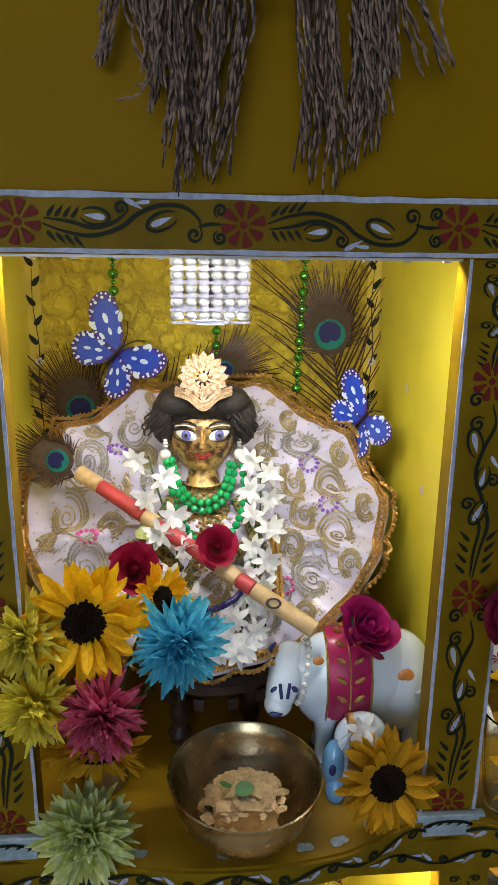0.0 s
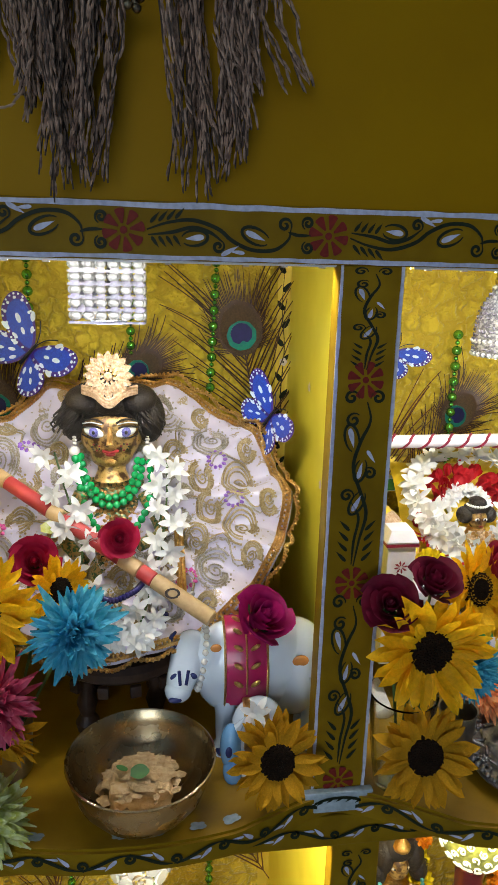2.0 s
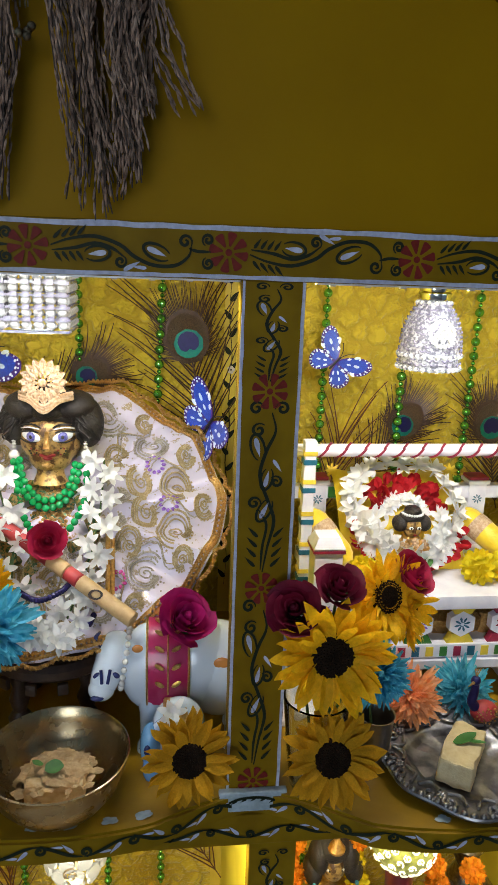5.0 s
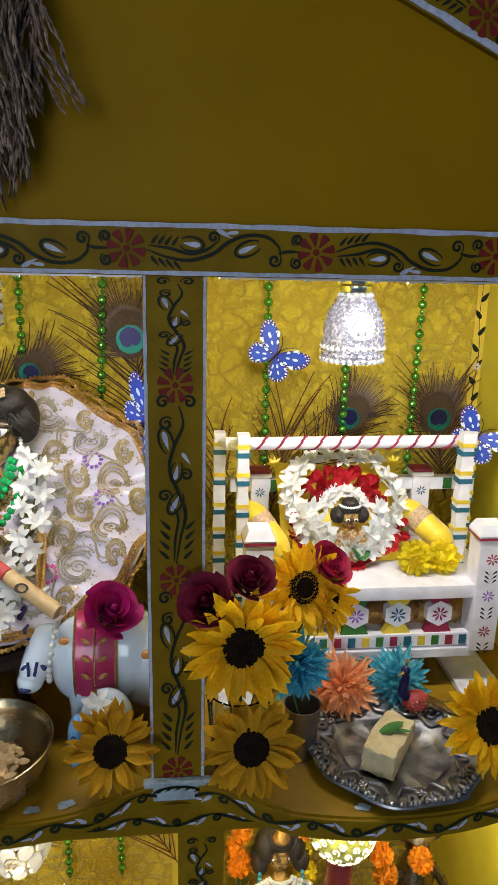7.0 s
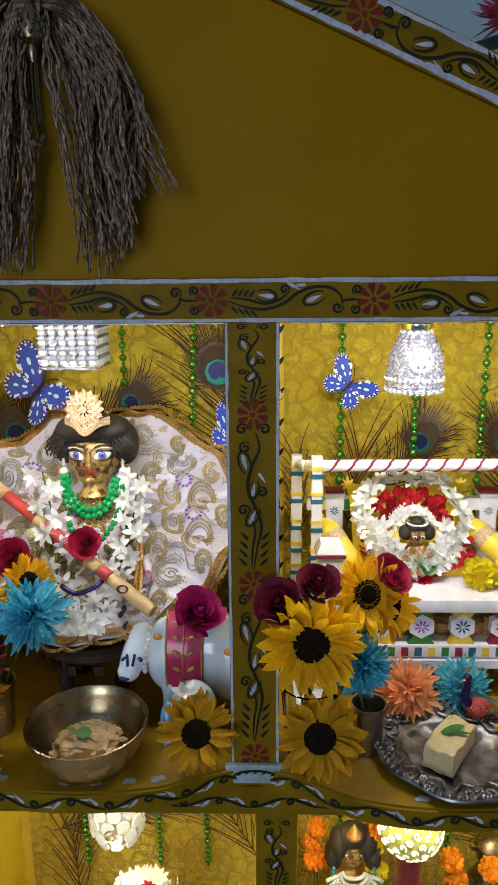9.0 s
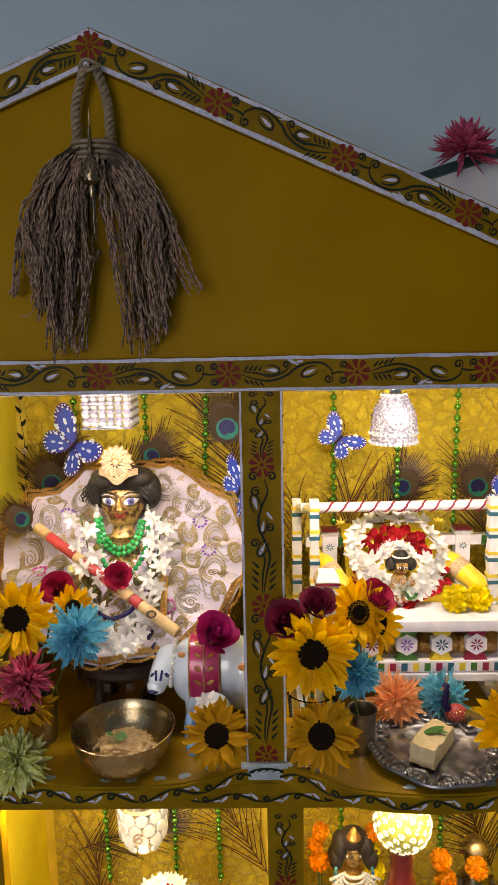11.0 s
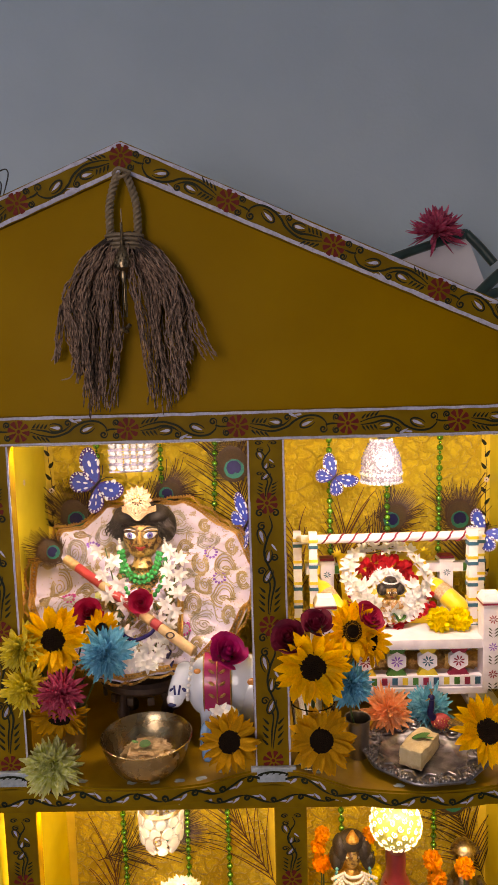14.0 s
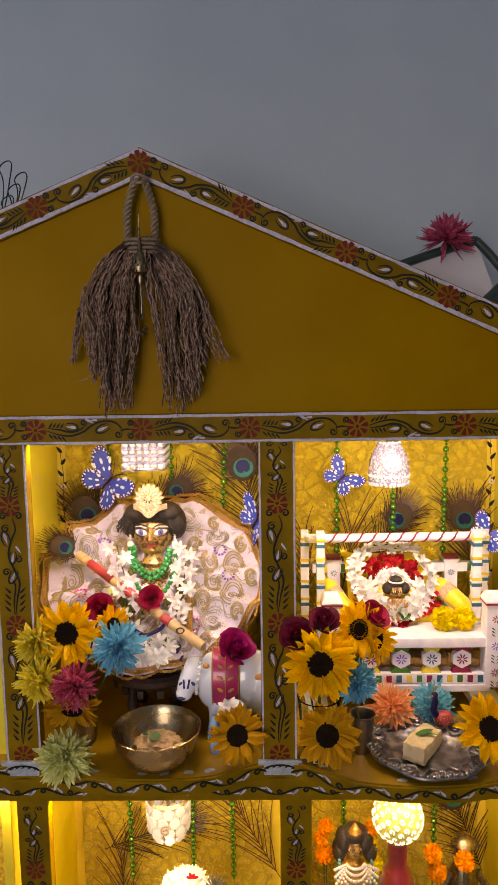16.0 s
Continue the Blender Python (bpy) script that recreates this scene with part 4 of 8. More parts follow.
def rose(at, toward, r, material, label, foot=None, seed=1):
    ob = thing("rose", label, "flower", group="roses")
    ob.matrix_basis = facing(at, toward, seed * 47)
    rr = random.Random(seed)
    bm = Geo()
    for l in range(5):
        t = l / 4
        cnt = (2, 3, 3, 4, 5)[l]
        rad, open_ = r * (0.14 + 0.56 * t), 0.05 + 0.42 * t ** 1.5
        for k in range(cnt):
            a0 = 2 * math.pi * (k / cnt + 0.37 * l) + rr.uniform(-0.2, 0.2)
            span = 2 * math.pi / cnt * 0.72 + 0.35
            h = r * (1.2 - 0.3 * t) * rr.uniform(0.82, 1.12)
            rows = []
            for i in range(6):
                v = i / 5
                row = []
                for j in range(7):
                    u = j / 6 * 2 - 1
                    edge = 1 - 0.22 * u * u * v
                    q = rad * (0.5 + 0.5 * math.sin(v * 1.7)) * (1 + open_ * v * v * v) * (1 + 0.10 * u) + 0.05 * r * noise.noise((a0 * 3, u * 2.0, v * 3))
                    ang_ = a0 + u * span * (0.45 + 0.35 * math.sin(v * 2.2))
                    row.append(bm.verts.add((q * math.cos(ang_), q * math.sin(ang_), -0.55 * r + h * v * edge * (1 - 0.14 * open_ * v * v) + 0.0)))
                rows.append(row)
            for A, B in zip(rows, rows[1:]):
                for j in range(6):
                    bm.faces.add((A[j], A[j + 1], B[j + 1], B[j]))
    ball(bm, (0, 0, -0.05 * r), (0.22 * r, 0.22 * r, 0.5 * r), 8, 6)
    part("petals", bm, material, ob)
    bm = Geo()
    for k in range(5):
        petal(bm, pose(0, 0, -0.55 * r, 0, 0, 72 * k) @ pose(0, 0, 0, 0, -20, 0), r * 0.8, r * 0.25, 0.3)
    part("sepals", bm, M_GREEN, ob)
    if foot:
        stem_part(ob, foot)
    return ob


def jasmine_mesh(seed):
    bm = Geo()
    rr = random.Random(seed)
    for l, cnt in enumerate((7, 6)):
        for k in range(cnt):
            m = pose(0, 0, 0.001 * l, 0, 0, 360 * k / cnt + 25 * l + rr.uniform(-10, 10)) @ pose(0, 0, 0, rr.uniform(-20, 20), -(8 + 32 * l) + rr.uniform(-14, 14), 0)
            petal(bm, m, 0.0205 * (1 - 0.22 * l) * rr.uniform(0.85, 1.1), 0.0082, 0.2 * rr.uniform(-0.6, 1.0), 0.25, 0.08, 6)
    tube(bm, [(0, 0, 0.001), (0, 0, -0.008)], 0.0018, 6, r_end=0.001)
    p = part("jasmine_flower", bm, M_JASMINE)
    d = p.data
    bpy.data.objects.remove(p)
    return d


JASMINE = [jasmine_mesh(k) for k in range(4)]


def jasmine_at(parent, at, toward, sc=1.0, k=0):
    o = new("jasmine_flower", JASMINE[k % 4])
    o.parent = parent
    o.matrix_basis = facing(at, toward, k * 53) @ Matrix.Diagonal((sc, sc, sc, 1))
    return o


def marigold(bm, c, r, seed=0):
    """A ball of short ruffled petals."""
    rr = random.Random(seed)
    ball(bm, c, r * 0.72, 10, 7)
    for k in range(85):
        z = 1 - 2 * (k + 0.5) / 85
        a = k * 2.39996
        d = Vector((math.sqrt(1 - z * z) * math.cos(a), math.sqrt(1 - z * z) * math.sin(a), z))
        m = facing(Vector(c) + d * r * 0.62, d, rr.uniform(0, 360)) @ pose(0, 0, 0, 0, -65, 0)
        petal(bm, m, r * 0.42, r * 0.42, 0.7, 0.4, 0.8, 3)


def bead_string(x, y, z0, z1, label, r=0.0057, lean=0.0, pin=True):
    """Large and small foil beads by turns on a thread, hung from the top of the niche."""
    ob = thing("bead_string", label, "bead string", (x, y, z0), group="green bead strings")
    bm = Geo()
    tube(bm, [(0, 0, 0), (lean, 0, z1 - z0)], 0.0005, 4)
    part("thread", bm, M_STEM, ob)
    big, small = Geo(), Geo()
    ball(big, (0, 0, 0), r, 12, 8)
    ball(small, (0, 0, 0), r * 0.48, 8, 6)
    d1, d2 = part("bead", big, M_FOILBEAD, ob), part("bead", small, M_FOILBEAD, ob)
    z, first = -r, True
    while z > z1 - z0 + r:
        m1, m2 = pose(lean * z / (z1 - z0), 0, z), pose(lean * z / (z1 - z0), 0, z - r * 1.55)
        if first:
            d1.matrix_basis, d2.matrix_basis, first = m1, m2, False
        else:
            again(d1, m1)
            again(d2, m2)
        z -= r * 3.15
    return ob


def peacock_feather(at, up, y_lift, size=1.0, stem=0.16, label="bronze and green peacock feather with an eye", seed=1, eye=True, toward=(0, -1, 0), spread=1.0, material=None):
    """A tail feather with its eye at the origin; up is its direction in the wall's plane."""
    ob = thing("peacock_feather", label, "feather", group="peacock feathers")
    z = Vector(toward).normalized()
    u = Vector(up) - z * Vector(up).dot(z)
    u.normalize()
    x = u.cross(z)
    m = Matrix((x, u, z)).transposed().to_4x4()
    ob.matrix_basis = Matrix.Translation(Vector(at) + z * y_lift) @ m
    rr = random.Random(seed)
    bm = Geo()
    bend = 0.02 * rr.uniform(-1, 1)

    def spine(t):
        return Vector((bend * t * t, -stem * t, 0))

    tube(bm, [spine(i / 8) for i in range(9)], 0.0014, 5, r_end=0.0009)
    part("quill", bm, M_BARB if eye else (material or M_BARBRED), ob)
    bm = Geo()
    # paired barbs along the quill: each one an even arc, a few strayed
    n = 44 if eye else 20
    for k in range(n):
        t = (k // 2) / (n / 2)
        sg = 1 if k % 2 else -1
        base = spine(t * 0.95)
        ln = size * (0.085 if eye else 0.125) * rr.uniform(0.8, 1.15) * spread * (1 - 0.25 * t)
        a0 = radians(90 - sg * ((30 if eye else 16) + 10 * t + rr.uniform(-5, 5)))
        arc = sg * rr.uniform(0.05, 0.5) * (1 if rr.random() < 0.8 else -0.8)
        lift, p, pts = rr.uniform(0, 0.003), base, [base]
        for i in range(8):
            a = a0 - arc * (i / 8) ** 1.5
            p = p + Vector((math.cos(a), math.sin(a), 0)) * ln / 8
            pts.append(p + Vector((0, 0, lift * i / 8)))
        tube(bm, pts, 0.0012, 4, r_end=0.0006, cap=False)
    if eye:
        for k in range(84):
            a = radians(-60 + 300 * k / 84)
            p0 = Vector((0.021 * size * math.cos(a), 0.026 * size * math.sin(a), 0.0004))
            ln = size * rr.uniform(0.020, 0.034) * (1.35 if math.sin(a) > 0.2 else 0.8)
            d = Vector((math.cos(a) * 0.7, math.sin(a) + 0.85, 0)).normalized()
            side = Vector((-d.y, d.x, 0)) * rr.uniform(-1, 1) * 0.003
            tube(bm, [p0 + d * ln * i / 4 + side * (i / 4) ** 2 + Vector((0, 0, 0.0004 * i)) for i in range(5)], 0.0009, 3, r_end=0.0004, cap=False)
    tagged(part("barb_fringe", bm, material or (M_BARB if eye else M_BARBRED), ob), kind="stuff")
    if eye:
        for nm, rx, ry, dy, dz, mm in (("eye_rim", 0.0152, 0.0190, 0.001, 0.0012, M_BARB), ("eye_bronze", 0.0140, 0.0172, 0.0, 0.0020, M_EYEBROWN), ("eye_teal", 0.0102, 0.0100, -0.004, 0.0028, M_EYETEAL), ("eye_heart", 0.0074, 0.0074, -0.0028, 0.0034, M_EYENAVY)):
            e = Geo()
            rx, ry, dy = rx * 1.55 * size, ry * 1.55 * size, dy * 1.55 * size
            notch = 0.35 if nm == "eye_heart" else 0.0
            pts = []
            for k in range(40):
                t = 2 * math.pi * k / 40
                q = 1 + 0.02 * math.sin(9 * t) - notch * math.exp(-((t - 4.71) / 0.35) ** 2)
                pts.append((rx * q * math.cos(t), dy + ry * q * math.sin(t)))
            slab(e, pts, 0.0006, pose(0, 0, dz))
            part(nm, e, mm, ob)
    return ob


def butterfly(at, toward, spin, size, label="blue and white spotted decorative butterfly"):
    """Four cut-out wings with pale spots and a violet edge; the body lies along y."""
    ob = thing("butterfly", label, "butterfly decoration", group="butterflies")
    ob.matrix_basis = facing(at, toward, spin) @ Matrix.Diagonal((size, size, size, 1))
    upper = [(0.0, 0.08), (0.2, 0.36), (0.5, 0.60), (0.8, 0.70), (0.97, 0.62), (1.0, 0.42), (0.92, 0.22), (0.72, 0.05), (0.35, -0.06), (0.0, -0.06)]
    lower = [(0.0, 0.0), (0.3, -0.02), (0.58, -0.04), (0.74, -0.16), (0.77, -0.36), (0.68, -0.54), (0.50, -0.64), (0.30, -0.60), (0.10, -0.36)]
    for sg in (1, -1):
        for nm, o in (("upper_wing", upper), ("lower_wing", lower)):
            c = Vector((sum(p[0] for p in o) / len(o), sum(p[1] for p in o) / len(o), 0))
            path = [(p.x, p.y) for p in smooth_path([(x, y, 0) for x, y in o + o[:1]], 4)][:-1]
            tilt = Matrix.Rotation(radians(-sg * 18), 4, "Y") @ Matrix.Diagonal((sg, 1, 1, 1))
            w = Geo()
            slab(w, path, 0.02, tilt)
            wing = part(nm, w, M_WINGEDGE, ob)
            inner = Geo()
            slab(inner, [(c.x + (x - c.x) * 0.78 - 0.03, c.y + (y - c.y) * 0.78) for x, y in path], 0.01, tilt @ pose(0, 0, 0.008))
            part("wing_field", inner, M_WING, wing)
            sp = Geo()
            n = len(path)
            for k in range(0, n, 2):
                x, y = path[k]
                if x < 0.15:
                    continue
                for f, rad in ((0.92, 0.021), (0.79, 0.03)):
                    if f == 0.79 and k % 4:
                        continue
                    px, py = c.x + (x - c.x) * f, c.y + (y - c.y) * f
                    slab(sp, [(px + rad * math.cos(t), py + rad * math.sin(t)) for t in [0.785 * q for q in range(8)]], 0.006, tilt @ pose(0, 0, 0.013))
            ca = math.atan2(c.y, c.x)
            for turn in (-0.42, 0.0, 0.42):
                for f, rad in ((0.68, 0.042), (1.08, 0.058 if nm == "upper_wing" else 0.04)):
                    reach = c.length * f
                    px, py, da = reach * math.cos(ca + turn), reach * math.sin(ca + turn), ca + turn
                    slab(sp, [(px + 1.7 * rad * math.cos(t) * math.cos(da) - rad * 0.8 * math.sin(t) * math.sin(da), py + 1.7 * rad * math.cos(t) * math.sin(da) + rad * 0.8 * math.sin(t) * math.cos(da)) for t in [0.63 * q for q in range(10)]], 0.006, tilt @ pose(0, 0, 0.0125))
            tagged(part("wing_spotting", sp, M_WINGSPOT, wing, "pale blue wing spots"), kind="stuff")
    b = Geo()
    tube(b, [(0, -0.3, 0.03), (0, -0.1, 0.05), (0, 0.1, 0.05), (0, 0.2, 0.04)], 0.035, 7)
    part("body", b, M_BLACK, ob)
    for sg in (1, -1):
        b = Geo()
        tube(b, smooth_path([(0, 0.18, 0.04), (sg * 0.1, 0.4, 0.06), (sg * 0.26, 0.56, 0.06)], 4), 0.013, 5)
        part("antenna", b, M_BLACK, ob)
    return ob

# ---- the niche with the dressed statue ----
M_DARKCLOTH = mat("green_gold_brocade", (0.03, 0.09, 0.03), (0.3, 0.2, 0.06), rough=0.45, metal=0.2, scale=260, lo=0.45, hi=0.55)
CAMWARD = (0.02, -1.0, 0.45)
LABEL_BEADS = "string of shiny green foil beads hanging on lace"

stool = thing("carved_stool", "dark carved wooden stool under the dressed statue", "stool", (0.038, 0.672, SHELF_TOP))
bm = Geo()
lathe(bm, [(0, 0.075), (0.075, 0.077), (0.084, 0.085), (0.084, 0.094), (0.078, 0.1), (0, 0.1)], 32)
part("seat", bm, M_DARKWOOD, stool)
bm = Geo()
box(bm, -0.006, 0.006, -0.003, 0.003, -0.014, 0.0, bevel=0.0015)
tooth = part("carved_tooth", bm, M_DARKWOOD, stool)
for k in range(14):
    a = 2 * math.pi * k / 14
    m = pose(0.078 * math.cos(a), 0.078 * math.sin(a), 0.077, 0, 0, math.degrees(a) + 90)
    if k:
        again(tooth, m)
    else:
        tooth.matrix_basis = m
for k in range(4):
    a = math.pi / 4 + math.pi / 2 * k
    bm = Geo()
    lathe(bm, [(0, 0), (0.012, 0.0), (0.014, 0.01), (0.008, 0.02), (0.012, 0.035), (0.007, 0.05), (0.011, 0.065), (0.01, 0.078), (0, 0.078)], 12, pose(0.055 * math.cos(a), 0.055 * math.sin(a), 0))
    part("leg", bm, M_DARKWOOD, stool)

# the wide dress, spread out and leaning back
DC, DR, DX = Vector((0.0355, 0.739, 1.221)), 0.186, 1.13
DRESS = Matrix(((1, 0, 0, DC.x), (0, 0.74, -0.672, DC.y), (0, 0.672, 0.74, DC.z), (0, 0, 0, 1)))


def dress_at(r, a):
    """A place on the dress: flatter at its lower sides, with an uneven hem."""
    q = 1 + 0.05 * max(0, -math.cos(a)) - 0.05 * max(0, -math.sin(a)) * abs(math.cos(a)) * 2 + 0.022 * noise.noise((2.2 * math.cos(a), 2.2 * math.sin(a), 4.4))
    return r * q * DX * math.cos(a), r * q * math.sin(a)


def dress_z(x, y):
    r, a = math.hypot(x / DX, y), math.atan2(y, x / DX)
    pleat = math.asin(0.97 * math.sin(11 * a + 1.8 * math.sin(2 * a + 0.6))) / 1.32
    crease = noise.noise((x * 34, y * 34, 2.0)) * 0.008 + noise.noise((x * 80, y * 80, 5.0)) * 0.003
    return 0.016 * (r / DR) * pleat + crease * min(1, 2 * r / DR) + 0.010 * (1 - r / DR)


dress = thing("statue_dress", "lavender-white satin statue dress with gold embroidery", "dress")
dress.matrix_basis = DRESS
bm = Geo()
NA, NR = 240, 26
grid = []
for j in range(NR + 1):
    row = []
    for i in range(NA):
        x, y = dress_at(0.02 + (DR - 0.02) * j / NR, 2 * math.pi * i / NA)
        row.append(bm.verts.add((x, y, dress_z(x, y))))
    grid.append(row)
for A, B in zip(grid, grid[1:]):
    for i in range(NA):
        bm.faces.add((A[i], A[(i + 1) % NA], B[(i + 1) % NA], B[i]))
cloth = part("cloth", bm, M_SATIN, dress)
sol = cloth.modifiers.new("thickness", "SOLIDIFY")
sol.thickness = 0.0015


def hem_cord(r0, wave, radius, material, name, label=""):
    """A twisted metallic cord that scallops along the hem."""
    g = Geo()
    n = 420
    for ph in (0.0, 2.1, 4.2):
        pts = []
        for i in range(n):
            a = 2 * math.pi * i / n
            x, y = dress_at(r0 + wave * abs(math.sin(17 * a)) + 0.0016 * math.cos(140 * a + ph), a)
            pts.append(Vector((x, y, dress_z(x, y) + 0.003 + 0.0016 * math.sin(140 * a + ph))))
        tube(g, pts, radius, 4, closed=True)
    return part(name, g, material, dress, label)


hem_cord(DR - 0.010, 0.0, 0.0013, M_GOLD, "inner_cord")
hem_cord(DR - 0.004, 0.0, 0.0015, M_GOLD, "lace_edge", "gold lace edge of the dress")
hem_cord(DR + 0.001, 0.006, 0.0013, M_GOLD, "scalloped_cord", "scalloped gold cord")
bm = Geo()
for i in range(230):
    a = 2 * math.pi * i / 230
    for r, rad in ((DR - 0.007, 0.0019), (DR + 0.0035 + 0.005 * abs(math.sin(17 * a)), 0.0019)):
        x, y = dress_at(r, a)
        ball(bm, (x, y, dress_z(x, y) + 0.0045), rad * 1.25, 5, 4)
tagged(part("edge_beading", bm, M_GOLD, dress), kind="stuff")
bm, silver = Geo(), Geo()
rr = random.Random(11)


def cord(pts, r=0.0011, g=None):
    tube(g or bm, [Vector((x, y, dress_z(x, y) + 0.0016)) for x, y in pts], r, 4)


def paisley(cx, cy, size, turn, sg, g):
    """A curled leaf: a spiral inside, two outlines and a fringe of small studs."""
    for f, w in ((0.85, 0.0013), (1.05, 0.0015), (1.28, 0.0017)):
        pts = []
        for k in range(30):
            t = k / 29
            a = turn + sg * (0.3 + 5.4 * t)
            q = size * f * (1.25 - 0.55 * t + 0.25 * math.sin(math.pi * t))
            pts.append((cx + q * math.cos(a) * 0.85, cy + q * math.sin(a)))
        cord(pts, w, g)
    cord(spiral(cx, cy, size * 0.62, 1.6, turn, 22, sg), 0.0012, g)
    for k in range(18):
        a = turn + sg * (0.3 + 5.4 * k / 17)
        q = size * (1.85 - 0.6 * k / 17)
        x, y = cx + q * math.cos(a) * 0.85, cy + q * math.sin(a)
        if math.hypot(x / DX, y) < DR * 0.9:
            ball(g, (x, y, dress_z(x, y) + 0.001), (0.0017, 0.0017, 0.0012), 5, 3)


for k in range(13):
    a = 2 * math.pi * (k + 0.5) / 13
    sg = 1 if k % 2 else -1
    g = silver if k % 3 else bm
    x, y = dress_at(0.137, a)
    paisley(x, y, 0.017, a + 1.2 * sg, sg, g)
    x, y = dress_at(0.098, a + 0.16)
    paisley(x, y, 0.012, a - 1.5 * sg, -sg, bm)
    x, y = dress_at(0.160, a + 0.24)
    paisley(x, y, 0.0085, a, sg, bm)
    x, y = dress_at(0.070, a - 0.05)
    paisley(x, y, 0.0075, a + 2.0, sg, silver)
    cord([dress_at(0.06 + 0.105 * i / 16, a + 0.22 + 0.07 * math.sin(i * 0.8)) for i in range(17)], 0.0012, silver)
    cord([dress_at(0.064 + 0.1 * i / 16, a + 0.25 + 0.07 * math.sin(i * 0.8 + 0.4)) for i in range(17)], 0.0010, bm)
    if k % 2 == 0:
        x0, y0 = dress_at(0.122, a + 0.26)
        hb = Geo()
        for q in range(11):
            b = 2 * math.pi * q / 11
            x, y = x0 + 0.0105 * math.cos(b), y0 + 0.0078 * math.sin(b)
            ball(hb, (x, y, dress_z(x, y) + 0.0012), (0.0032, 0.0026, 0.0014), 6, 4, 0, Matrix.Rotation(b, 4, "Z"))
        part("embroidered_flower", hb, M_HOTPINK if k % 4 == 2 else M_PURPLE, dress)
for k in range(420):
    a, r = k * 2.39996, DR * 0.92 * math.sqrt((k + 0.5) / 420)
    if r > 0.05:
        x, y = dress_at(r, a)
        ball(silver, (x, y, dress_z(x, y) + 0.0008), (0.0013, 0.0013, 0.0008), 5, 3)
part("gold_embroidery", bm, M_THREAD, dress, "raised gold threadwork")
part("silver_embroidery", silver, M_SILVERTHREAD, dress, "raised silver threadwork")

# the statue: one plain mesh
bm = Geo()
HX, HY, HZ = 0.027, 0.768, 1.305
SHEAR = Matrix(((1, 0, 0, 0.030), (0, 1, 0.95, 0.793 - 0.95 * 1.275), (0, 0, 1, 0), (0, 0, 0, 1)))
lathe(bm, [(0, 1.248), (0.021, 1.252), (0.017, 1.262), (0.0165, 1.266), (0.0175, 1.270), (0.0155, 1.274), (0.0165, 1.278), (0.0145, 1.283), (0.0145, 1.30), (0, 1.30)], 20, Matrix(((1, 0, 0, HX), (0, 1, 0.3, 0.760 - 0.3 * 1.275), (0, 0, 1, 0), (0, 0, 0, 1))), 0, (1, 0.8))
lathe(bm, [(0, 1.115), (0.030, 1.118), (0.036, 1.135), (0.033, 1.155), (0.029, 1.18), (0.034, 1.215), (0.041, 1.240), (0.030, 1.254), (0.018, 1.262), (0, 1.264)], 28, SHEAR, 3, (1, 0.5))
for k in range(150):
    # gold bead embroidery over the bodice
    a, q = k * 2.39996, math.sqrt((k + 0.5) / 150)
    z = 1.212 + 0.040 * q * math.sin(a)
    ball(bm, (0.030 + 0.031 * q * math.cos(a), 0.793 + 0.95 * (z - 1.275) - 0.019 * math.sqrt(max(0.05, 1 - (q * math.cos(a)) ** 2)), z), (0.0030, 0.002, 0.0030), 5, 4, 8)
ball(bm, (HX, HY, HZ), (0.0365, 0.031, 0.038), 28, 20, 0)
ball(bm, (HX, HY - 0.005, HZ - 0.021), (0.0265, 0.025, 0.0225), 22, 14, 0)
for dx, dy, dz, rx, ry, rz in ((0, 0.012, 0.032, 0.048, 0.036, 0.030), (-0.042, 0.008, 0.018, 0.018, 0.026, 0.030), (0.045, 0.008, 0.017, 0.019, 0.026, 0.031), (-0.026, 0.0, 0.040, 0.027, 0.028, 0.019), (0.027, 0.0, 0.041, 0.028, 0.028, 0.019), (0, -0.003, 0.038, 0.026, 0.030, 0.016)):
    ball(bm, (HX + dx, HY + dy, HZ + dz), (rx, ry, rz), 18, 12, 1)
rr = random.Random(3)
for k in range(230):
    # loose curls over the hair and round the brow
    a = rr.uniform(-0.12, math.pi + 0.12)
    q = rr.uniform(0.68, 1.06)
    x0, z0 = HX + 0.054 * q * math.cos(a), HZ + 0.018 + 0.042 * q * max(-0.2, math.sin(a))
    y0 = HY - 0.030 + 0.022 * q * q
    w = rr.uniform(-1, 1)
    tube(bm, smooth_path([(x0, y0 + 0.006, z0 + 0.005), (x0 + 0.004 * w, y0 - 0.002, z0 - 0.003), (x0 + 0.009 * w + 0.005 * math.cos(a), y0, z0 - 0.011), (x0 + 0.004 * w + 0.008 * math.cos(a), y0 + 0.003, z0 - 0.017)], 3), 0.0021, 5, 1, r_end=0.0008)
